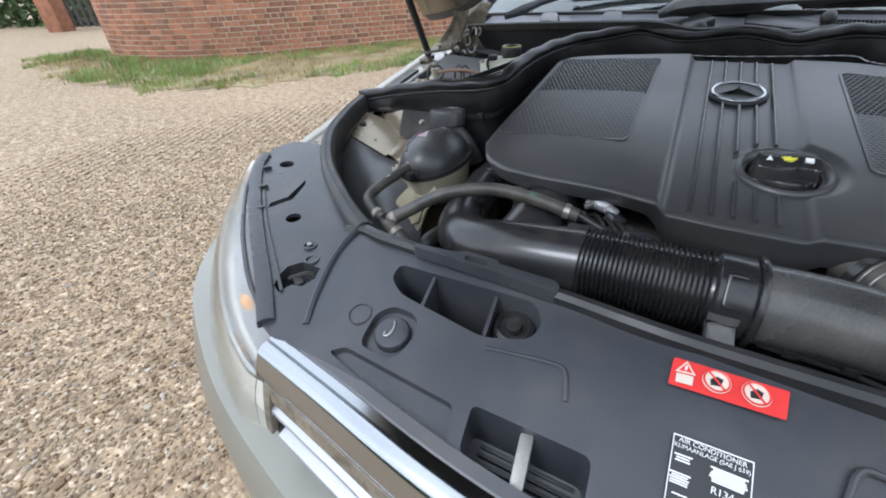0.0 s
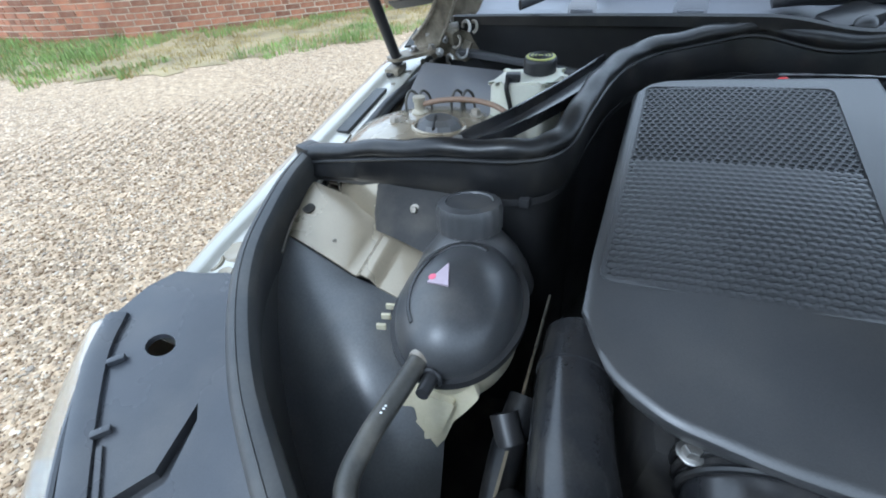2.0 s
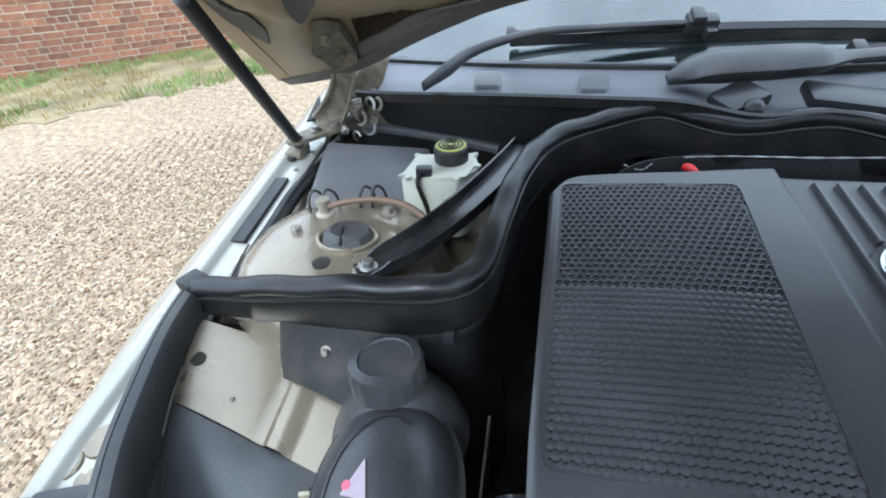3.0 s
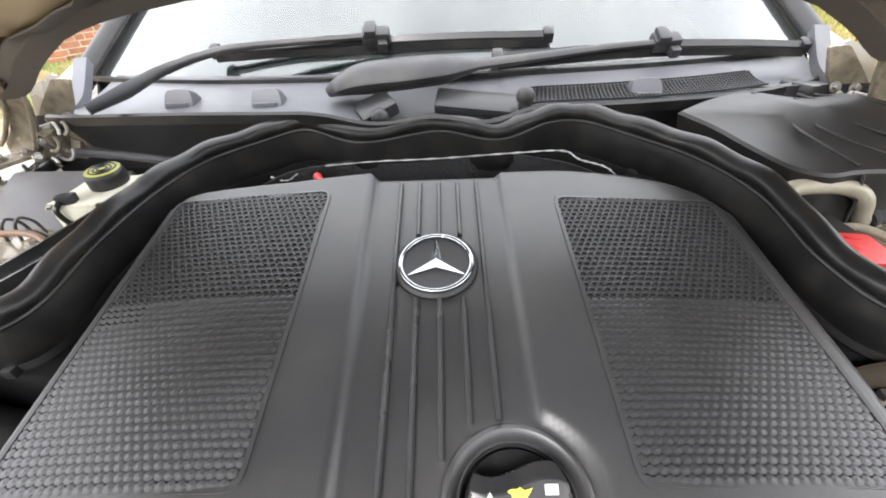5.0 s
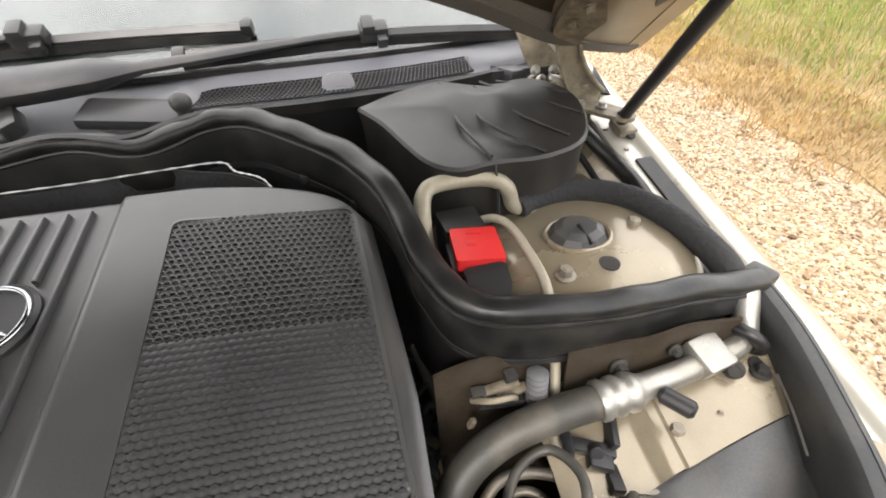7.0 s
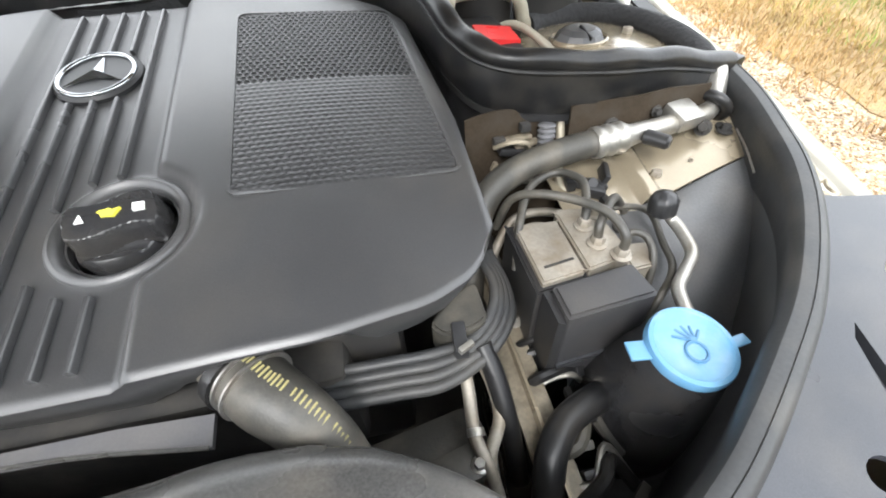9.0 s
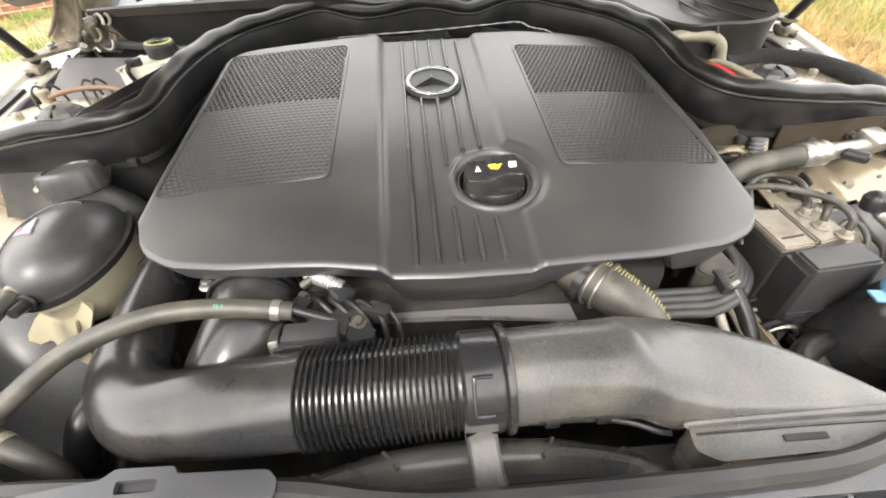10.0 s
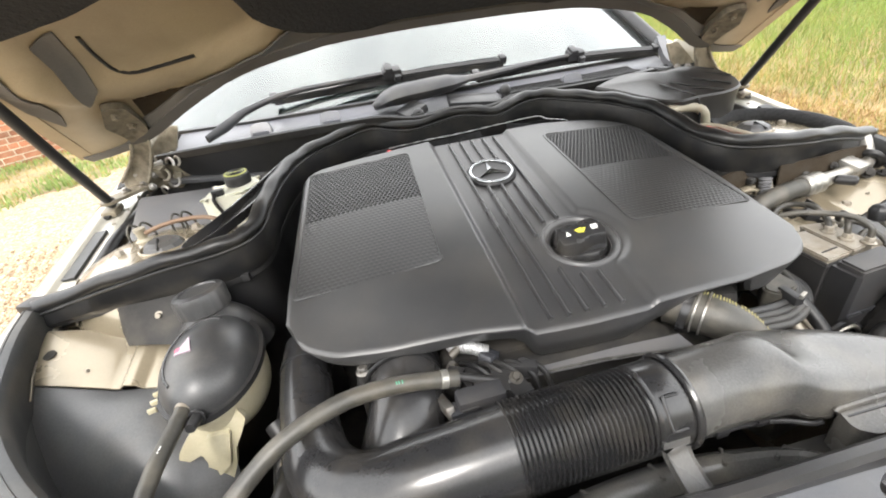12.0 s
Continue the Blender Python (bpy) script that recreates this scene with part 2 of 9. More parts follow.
def gravel_ground():
    """Packed small stones: cell by cell colour and relief, with worn patches."""
    m = bpy.data.materials.new("packed_gravel")
    m.use_nodes = True
    n, l = m.node_tree.nodes, m.node_tree.links
    b = n["Principled BSDF"]
    tc = n.new("ShaderNodeTexCoord")
    vo = n.new("ShaderNodeTexVoronoi")
    vo.inputs["Scale"].default_value, vo.inputs["Randomness"].default_value = 92.0, 1.0
    l.new(tc.outputs["Object"], vo.inputs["Vector"])
    bw = n.new("ShaderNodeSeparateColor")
    l.new(vo.outputs["Color"], bw.inputs[0])
    ramp = n.new("ShaderNodeValToRGB")
    el = ramp.color_ramp.elements
    el[0].position, el[0].color = 0.0, (0.12, 0.085, 0.055, 1)
    el[1].position, el[1].color = 1.0, (0.56, 0.46, 0.34, 1)
    for p, c in ((0.25, (0.26, 0.18, 0.105, 1)), (0.55, (0.285, 0.207, 0.125, 1)), (0.82, (0.335, 0.252, 0.156, 1))):
        e = el.new(p)
        e.color = c
    l.new(bw.outputs[0], ramp.inputs["Fac"])
    big = n.new("ShaderNodeTexNoise")
    big.inputs["Scale"].default_value, big.inputs["Detail"].default_value = 0.55, 5.0
    l.new(tc.outputs["Object"], big.inputs["Vector"])
    mr = n.new("ShaderNodeMapRange")
    mr.inputs["From Min"].default_value, mr.inputs["From Max"].default_value = 0.42, 0.68
    mr.inputs["To Min"].default_value, mr.inputs["To Max"].default_value = 0.0, 0.45
    l.new(big.outputs["Fac"], mr.inputs["Value"])
    mx = n.new("ShaderNodeMixRGB")
    mx.inputs[2].default_value = (0.37, 0.275, 0.17, 1)
    l.new(mr.outputs[0], mx.inputs["Fac"])
    l.new(ramp.outputs["Color"], mx.inputs[1])
    clump = n.new("ShaderNodeTexNoise")
    clump.inputs["Scale"].default_value, clump.inputs["Detail"].default_value, clump.inputs["Roughness"].default_value = 16.0, 4.0, 0.7
    l.new(tc.outputs["Object"], clump.inputs["Vector"])
    cr = n.new("ShaderNodeMapRange")
    cr.inputs["From Min"].default_value, cr.inputs["From Max"].default_value = 0.36, 0.64
    cr.inputs["To Min"].default_value, cr.inputs["To Max"].default_value = 0.72, 1.40
    l.new(clump.outputs["Fac"], cr.inputs["Value"])
    sc = n.new("ShaderNodeVectorMath")
    sc.operation = "SCALE"
    l.new(mx.outputs[0], sc.inputs[0])
    l.new(cr.outputs[0], sc.inputs["Scale"])
    l.new(sc.outputs[0], b.inputs["Base Color"])
    b.inputs["Roughness"].default_value = 0.85
    bp = n.new("ShaderNodeBump")
    bp.inputs["Strength"].default_value, bp.inputs["Distance"].default_value = 0.7, 0.006
    bp.invert = True
    l.new(vo.outputs["Distance"], bp.inputs["Height"])
    l.new(bp.outputs[0], b.inputs["Normal"])
    return m


def pebble_stones():
    """Loose stones: every one has its own colour, from brown to chalky white."""
    m = bpy.data.materials.new("loose_pebbles")
    m.use_nodes = True
    n, l = m.node_tree.nodes, m.node_tree.links
    b = n["Principled BSDF"]
    geo = n.new("ShaderNodeNewGeometry")
    ramp = n.new("ShaderNodeValToRGB")
    el = ramp.color_ramp.elements
    el[0].position, el[0].color = 0.0, (0.10, 0.062, 0.036, 1)
    el[1].position, el[1].color = 1.0, (0.55, 0.495, 0.41, 1)
    for p, c in ((0.18, (0.20, 0.128, 0.066, 1)), (0.42, (0.27, 0.183, 0.100, 1)), (0.64, (0.32, 0.235, 0.142, 1)), (0.80, (0.28, 0.235, 0.180, 1)), (0.90, (0.40, 0.318, 0.215, 1))):
        el.new(p).color = c
    l.new(geo.outputs["Random Per Island"], ramp.inputs["Fac"])
    tc = n.new("ShaderNodeTexCoord")
    ns = n.new("ShaderNodeTexNoise")
    ns.inputs["Scale"].default_value, ns.inputs["Detail"].default_value = 1.1, 4.0
    l.new(tc.outputs["Object"], ns.inputs["Vector"])
    mr = n.new("ShaderNodeMapRange")
    mr.inputs["From Min"].default_value, mr.inputs["From Max"].default_value = 0.3, 0.7
    mr.inputs["To Min"].default_value, mr.inputs["To Max"].default_value = 0.74, 1.02
    l.new(ns.outputs["Fac"], mr.inputs["Value"])
    sc = n.new("ShaderNodeVectorMath")
    sc.operation = "SCALE"
    l.new(ramp.outputs["Color"], sc.inputs[0])
    l.new(mr.outputs[0], sc.inputs["Scale"])
    l.new(sc.outputs[0], b.inputs["Base Color"])
    b.inputs["Roughness"].default_value = 0.75
    return m


M["gravel"] = gravel_ground()
M["pebble"] = pebble_stones()


# ---- building helpers ----
BASES = {}


def thing(name, label, category, group="", base=(0, 0, 0), kind=""):
    ob = new(name)
    ob.empty_display_size = 0.05
    ob.location = base
    BASES[ob.name] = Vector(base)
    return tagged(ob, label, category, group, kind)


def finish(bm, angle=38):
    bmesh.ops.remove_doubles(bm, verts=bm.verts, dist=1e-6)
    bmesh.ops.recalc_face_normals(bm, faces=bm.faces)
    lim = radians(angle)
    for f in bm.faces:
        f.smooth = True
    for e in bm.edges:
        if len(e.link_faces) == 2 and e.calc_face_angle(0) > lim:
            e.smooth = False


def mesh_of(name, bm, mat, angle=38):
    finish(bm, angle)
    me = bpy.data.meshes.new(name)
    bm.to_mesh(me)
    bm.free()
    me.materials.append(M[mat])
    return me


def part(name, bm, mat, parent=None, label="", angle=38):
    ob = new(name, mesh_of(name, bm, mat, angle))
    if parent is not None:
        ob.parent = parent
        if parent.name in BASES:
            ob.matrix_parent_inverse = Matrix.Translation(-BASES[parent.name])
    if label:
        ob["label"] = label
    return ob


def single(name, bm, mat, label, category="", group="", kind="", angle=38):
    return tagged(part(name, bm, mat, None, "", angle), label, category, group, kind)


def bm_new():
    return bmesh.new()


def box(bm, c, s, rot=(0, 0, 0), bev=0.003, seg=2):
    m = Matrix.LocRotScale(Vector(c), Euler([radians(a) for a in rot]), Vector(s))
    r = bmesh.ops.create_cube(bm, size=1, matrix=m)
    if bev:
        es = list({e for v in r["verts"] for e in v.link_edges})
        bmesh.ops.bevel(bm, geom=es, offset=min(bev, min(s) * 0.45), segments=seg, affect="EDGES", profile=0.6)
    return bm


def axis_matrix(p0, d):
    d = Vector(d).normalized()
    return Matrix.Translation(p0) @ d.to_track_quat("Z", "Y").to_matrix().to_4x4()


def lathe(bm, profile, origin, axis=(0, 0, 1), seg=32, wobble=None, caps=True):
    """Turn (radius, height) pairs round an axis."""
    m = axis_matrix(origin, axis)
    rings = []
    for i, (r, h) in enumerate(profile):
        if r < 1e-6:
            rings.append([bm.verts.new(m @ Vector((0, 0, h)))])
        else:
            ring = []
            for k in range(seg):
                a = 2 * math.pi * k / seg
                q = r * (wobble(a, i) if wobble else 1)
                ring.append(bm.verts.new(m @ Vector((q * math.cos(a), q * math.sin(a), h))))
            rings.append(ring)
    for a, b in zip(rings, rings[1:]):
        for k in range(max(len(a), len(b))):
            k2 = (k + 1) % seg
            if len(a) == 1 and len(b) > 1:
                bm.faces.new((a[0], b[k], b[k2]))
            elif len(b) == 1 and len(a) > 1:
                bm.faces.new((a[k], a[k2], b[0]))
            elif len(a) > 1:
                bm.faces.new((a[k], a[k2], b[k2], b[k]))
    for ring, flip in ((rings[0], True), (rings[-1], False)):
        if len(ring) > 2 and caps:
            bm.faces.new(ring[::-1] if flip else ring)
    return bm


def cyl(bm, p0, p1, r0, r1=None, seg=24, bev=0.0):
    r1 = r0 if r1 is None else r1
    d = Vector(p1) - Vector(p0)
    h = d.length
    prof = [(r0, 0), (r1, h)] if not bev else [(r0 - bev, 0), (r0, bev), (r1, h - bev), (r1 - bev, h)]
    return lathe(bm, prof, p0, d, seg)


def spline(pts, n=6):
    """A smooth line through the points (Catmull-Rom)."""
    p = [Vector(q) for q in pts]
    p = [2 * p[0] - p[1]] + p + [2 * p[-1] - p[-2]]
    out = []
    for i in range(1, len(p) - 2):
        for k in range(n):
            t = k / n
            a, b, c, d = p[i - 1:i + 3]
            out.append(0.5 * (2 * b + (c - a) * t + (2 * a - 5 * b + 4 * c - d) * t * t + (3 * b - a - 3 * c + d) * t ** 3))
    return out + [p[-2]]


def sweep(bm, line, section, up=(0, 0, 1), cap=True):
    """Carry a section along a line; section(i, f) gives (side, up) pairs."""
    rings = []
    count = len(line)
    for i, q in enumerate(line):
        d = (line[min(i + 1, count - 1)] - line[max(i - 1, 0)]).normalized()
        u = Vector(up)
        if abs(d.dot(u)) > 0.95:
            u = Vector((0, 1, 0))
        side = d.cross(u).normalized()
        u = side.cross(d).normalized()
        rings.append([bm.verts.new(q + side * a + u * b) for a, b in section(i, i / (count - 1))])
    for a, b in zip(rings, rings[1:]):
        for k in range(len(a)):
            k2 = (k + 1) % len(a)
            bm.faces.new((a[k], a[k2], b[k2], b[k]))
    if cap:
        bm.faces.new(rings[0][::-1])
        bm.faces.new(rings[-1])
    return bm


def tube(bm, pts, r, n=6, seg=14, smooth=True, flat=1.0):
    line = spline(pts, n) if smooth else [Vector(p) for p in pts]
    if callable(r):
        rad = r
    elif isinstance(r, (list, tuple)):
        rad = lambda f: float(np.interp(f, np.linspace(0, 1, len(r)), r))
    else:
        rad = lambda f: r
    # parallel-transported frame
    rings, side = [], None
    for i, q in enumerate(line):
        d = (line[min(i + 1, len(line) - 1)] - line[max(i - 1, 0)]).normalized()
        if side is None:
            side = d.cross(Vector((0, 0, 1)) if abs(d.z) < 0.9 else Vector((0, 1, 0))).normalized()
        side = (side - d * side.dot(d)).normalized()
        u = side.cross(d)
        f = i / (len(line) - 1)
        rings.append([bm.verts.new(q + side * (rad(f) * math.cos(2 * math.pi * k / seg)) + u * (rad(f) * flat * math.sin(2 * math.pi * k / seg))) for k in range(seg)])
    for a, b in zip(rings, rings[1:]):
        for k in range(seg):
            bm.faces.new((a[k], a[(k + 1) % seg], b[(k + 1) % seg], b[k]))
    bm.faces.new(rings[0][::-1])
    bm.faces.new(rings[-1])
    return bm


def sheet(bm, nu, nv, f, thick=0.0, down=(0, 0, -1)):
    """A surface f(u, v), given a thickness along one direction."""
    top = [[bm.verts.new(Vector(f(i / nu, j / nv))) for j in range(nv + 1)] for i in range(nu + 1)]
    layers = [top]
    if thick:
        layers.append([[bm.verts.new(v.co + Vector(down) * thick) for v in row] for row in top])
    for g in layers:
        for i in range(nu):
            for j in range(nv):
                bm.faces.new((g[i][j], g[i + 1][j], g[i + 1][j + 1], g[i][j + 1]))
    if thick:
        a, b = layers
        edge = [(i, 0) for i in range(nu)] + [(nu, j) for j in range(nv)] + [(i, nv) for i in range(nu, 0, -1)] + [(0, j) for j in range(nv, 0, -1)]
        for (i, j), (k, m) in zip(edge, edge[1:] + edge[:1]):
            bm.faces.new((a[i][j], a[k][m], b[k][m], b[i][j]))
    return bm


def plate(bm, outline, zf, thick=0.004, holes=()):
    """A plate from a plan outline at height zf(x, y), with holes; a hole is (outline, depth): with a depth it is a pocket with a floor."""
    edges, loops = [], []
    for pts in [outline] + [h[0] for h in holes]:
        vs = [bm.verts.new((x, y, 0)) for x, y in pts]
        loops.append(vs)
        edges += [bm.edges.new((vs[i], vs[(i + 1) % len(vs)])) for i in range(len(vs))]
    r = bmesh.ops.triangle_fill(bm, edges=edges, use_beauty=True, use_dissolve=False)
    for vs in loops:
        for v in vs:
            v.co.z = zf(v.co.x, v.co.y)
    faces = [g for g in r["geom"] if isinstance(g, bmesh.types.BMFace)]
    for vs, depth in zip(loops, [thick] + [h[1] or thick for h in holes]):
        low = [bm.verts.new(v.co - Vector((0, 0, depth))) for v in vs]
        for i in range(len(vs)):
            j = (i + 1) % len(vs)
            bm.faces.new((vs[i], vs[j], low[j], low[i]))
        if depth > thick + 1e-5:
            fl = bm.faces.new(low)
    return bm


def rounded(pts, r, n=4):
    """An outline with rounded corners."""
    out = []
    for i in range(len(pts)):
        a, b, c = Vector(pts[i - 1]), Vector(pts[i]), Vector(pts[(i + 1) % len(pts)])
        q = min(r, (a - b).length * 0.45, (c - b).length * 0.45)
        p0, p1 = b + (a - b).normalized() * q, b + (c - b).normalized() * q
        for k in range(n + 1):
            t = k / n
            out.append(tuple((1 - t) ** 2 * p0 + 2 * t * (1 - t) * b + t * t * p1))
    return out


def circle(x, y, r, n=20, ry=None):
    return [(x + r * math.cos(2 * math.pi * k / n), y + (ry or r) * math.sin(2 * math.pi * k / n)) for k in range(n)]


def bolt(name, p, parent, r=0.006, axis=(0, 0, 1), mat="steel", label=""):
    b = bm_new()
    lathe(b, [(r * 1.5, 0), (r * 1.5, r * 0.25), (r * 1.3, r * 0.4)], p, axis, 16)
    q = Vector(p) + Vector(axis).normalized() * r * 0.35
    lathe(b, [(r, 0), (r, r * 0.9), (r * 0.85, r * 1.1)], q, axis, 6)
    return part(name, b, mat, parent, label)


def ring(bm, c, axis, R, r, seg=40, ns=10):
    m = axis_matrix(c, axis)
    rows = []
    for i in range(seg):
        a = 2 * math.pi * i / seg
        rows.append([bm.verts.new(m @ Vector(((R + r * math.cos(2 * math.pi * k / ns)) * math.cos(a), (R + r * math.cos(2 * math.pi * k / ns)) * math.sin(a), r * math.sin(2 * math.pi * k / ns)))) for k in range(ns)])
    for i in range(seg):
        a, b = rows[i], rows[(i + 1) % seg]
        for k in range(ns):
            bm.faces.new((a[k], b[k], b[(k + 1) % ns], a[(k + 1) % ns]))
    return bm


def band(bm, c, axis, r, w, t=0.0012, seg=28):
    """A flat clamp band round a hose."""
    a = Vector(axis).normalized()
    p = Vector(c) - a * w / 2
    return lathe(bm, [(r, 0), (r + t, 0.0004), (r + t, w - 0.0004), (r, w)], p, a, seg)


# ---- ground and surroundings ----
def patch(name, outline, z, mat, label, category):
    b = bm_new()
    plate(b, outline, lambda x, y: z, 0.003)
    return single(name, b, mat, label, category, kind="structure")


b = bm_new()
sheet(b, 60, 60, lambda u, v: (-300 + 600 * u, -300 + 600 * v, 0))
ground = single("ground", b, "gravel", "pale tan gravel driveway with worn bare tracks", "ground", kind="structure")

WALL = [(-10.2, 4.55), (-9.2, 4.15), (-8.2, 4.15), (-7.3, 4.42), (-6.5, 4.92), (-5.7, 5.75), (-4.75, 6.85), (-3.2, 8.7), (-1.2, 11.1), (0.8, 13.5)]


def wavy(pts, amount, n=5, seed=1):
    rnd = random.Random(seed)
    p = [tuple(v[:2]) for v in spline([(x, y, 0) for x, y in pts], n)]
    return [(x + rnd.uniform(-amount, amount), y + rnd.uniform(-amount, amount)) for x, y in p]


verge_edge = [(-11.0, 3.5), (-9.0, 3.1), (-7.6, 2.75), (-6.3, 2.75), (-5.1, 3.05), (-4.5, 3.5), (-4.0, 4.4), (-3.2, 5.2), (-1.8, 7.4), (1.2, 11.5)]
patch("verge", wavy(verge_edge, 0.22) + [(1.6, 14), (-1.3, 11.4), (-4.8, 7.05), (-6.6, 5.1), (-7.4, 4.6), (-8.3, 4.35), (-9.3, 4.35), (-11.2, 4.9)], 0.006, "soil", "thin grass verge along the foot of the brick wall", "verge")
mead_edge = [(2.75, -6), (2.65, 0.0), (2.72, 1.8), (2.75, 2.4), (2.9, 3.2), (3.0, 4.4), (3.4, 6.0), (3.6, 10), (3.0, 30)]
patch("meadow", wavy(mead_edge, 0.10, seed=2) + [(120, 90), (120, -60), (2.9, -30)], 0.006, "strawsoil", "dry yellow grass at the edge of a meadow", "meadow")


def scatter_blades(name, count, place, height, width, mat, label, category, lean=0.5, seed=3):
    rng = np.random.default_rng(seed)
    xy = place(rng, count)
    n = len(xy)
    h = height(rng, xy)
    a = rng.uniform(0, 2 * np.pi, n)
    le = rng.uniform(0.05, lean, n) * h
    la = rng.uniform(0, 2 * np.pi, n)
    w = width * rng.uniform(0.6, 1.3, n)
    sx, sy = np.cos(a) * w, np.sin(a) * w
    lx, ly = np.cos(la) * le, np.sin(la) * le
    V = np.zeros((n, 5, 3))
    V[:, 0] = np.c_[xy[:, 0] - sx, xy[:, 1] - sy, np.zeros(n)]
    V[:, 1] = np.c_[xy[:, 0] + sx, xy[:, 1] + sy, np.zeros(n)]
    V[:, 2] = np.c_[xy[:, 0] - sx * 0.7 + lx * 0.35, xy[:, 1] - sy * 0.7 + ly * 0.35, h * 0.6]
    V[:, 3] = np.c_[xy[:, 0] + sx * 0.7 + lx * 0.35, xy[:, 1] + sy * 0.7 + ly * 0.35, h * 0.6]
    V[:, 4] = np.c_[xy[:, 0] + lx, xy[:, 1] + ly, h * 0.97]
    base = np.arange(n)[:, None] * 5
    faces = [tuple(f) for f in np.concatenate([base + np.array([[0, 1, 3]]), base + np.array([[0, 3, 2]]), base + np.array([[2, 3, 4]])])]
    me = bpy.data.meshes.new(name)
    me.from_pydata(V.reshape(-1, 3).tolist(), [], [tuple(int(i) for i in f) for f in faces])
    me.materials.append(M[mat])
    return tagged(new(name, me), label, category, kind="stuff")


def clumps(rng, count, accept, x0, x1, y0, y1, spread=0.08, per=14):
    k = max(1, count // per)
    c = np.c_[rng.uniform(x0, x1, k), rng.uniform(y0, y1, k)]
    p = np.repeat(c, per, axis=0) + rng.normal(0, spread, (k * per, 2))
    return p[accept(p[:, 0], p[:, 1])]


def verge_ok(x, y):
    ex, ey = np.array([p[0] for p in verge_edge]), np.array([p[1] for p in verge_edge])
    wx, wy = np.array([p[0] for p in WALL]), np.array([p[1] for p in WALL])
    ragged = 0.10 + 0.28 * np.sin(2.1 * x + 0.7) * np.sin(5.3 * x) + 0.10 * np.sin(17.0 * x + 3.0 * y)
    return (x > -11) & (x < 0.5) & (y > np.interp(x, ex, ey) - ragged) & (y < np.interp(x, wx, wy) - 0.04)


def verge_green(x, y):
    """Green grows in tufts at the foot of the wall and in a few lush patches."""
    wx, wy = np.array([p[0] for p in WALL]), np.array([p[1] for p in WALL])
    lush = np.sin(1.7 * x + 0.9) * np.sin(1.3 * y - 0.4 * x) + 0.35 * np.sin(6.1 * x + 2.0 * y)
    return verge_ok(x, y) & ((np.interp(x, wx, wy) - y < 0.40) | (lush > 0.10) | ((x < -5.0) & (lush > -0.35)))


def mead_ok(x, y):
    return x > np.interp(y, [p[1] for p in mead_edge], [p[0] for p in mead_edge]) - 0.08


scatter_blades("grass", 80000, lambda r, n: clumps(r, n, verge_green, -11, 0, 2.6, 12), lambda r, p: r.uniform(0.02, 0.10, len(p)) * (1 + 0.9 * (np.sin(3.3 * p[:, 0]) * np.sin(2.7 * p[:, 1] + 1.0) > 0.55)), 0.006, "grass", "short green grass growing along the wall", "grass", seed=4)
scatter_blades("dry_grass", 44000, lambda r, n: clumps(r, n, verge_ok, -11, 0, 2.6, 12), lambda r, p: r.uniform(0.015, 0.08, len(p)), 0.004, "straw", "bleached dry grass stems among the green verge", "grass", seed=5)
scatter_blades("meadow_grass", 95000, lambda r, n: clumps(r, n, lambda x, y: mead_ok(x - 0.55, y), 3.0, 14, -1.5, 16, 0.12), lambda r, p: r.uniform(0.06, 0.36, len(p)) * np.clip((p[:, 0] - 2.6) / 3.0, 0.25, 1), 0.0030, "meadow", "tall uncut meadow grass, green going to seed", "grass", 1.2, seed=6)
scatter_blades("straw_grass", 90000, lambda r, n: clumps(r, n, lambda x, y: mead_ok(x, y) & (r.uniform(0, 1, len(x)) < np.clip(1.25 - (x - 2.7) / 1.9, 0.10, 1)), 2.6, 9, -1.5, 14, 0.12), lambda r, p: r.uniform(0.04, 0.34, len(p)) * np.clip((p[:, 0] - 2.5) / 2.4, 0.15, 1), 0.0032, "straw", "dry straw-yellow grass beside the gravel", "grass", 1.3, seed=7)
scatter_blades("edge_grass", 60000, lambda r, n: clumps(r, n, lambda x, y: mead_ok(x + 0.25 * np.sin(y * 7.0) ** 2, y) & ~mead_ok(x - 0.9, y), 2.3, 4.8, -1.5, 12, 0.10, 18), lambda r, p: r.uniform(0.015, 0.085, len(p)), 0.0032, "dead_grass", "short trodden dry grass creeping into the gravel", "grass", 1.5, seed=9)
scatter_blades("far_meadow_grass", 30000, lambda r, n: clumps(r, n, lambda x, y: x > 10, 10, 45, -10, 50, 0.5), lambda r, p: r.uniform(0.3, 0.9, len(p)), 0.03, "meadow", "far part of the tall meadow", "grass", seed=8)


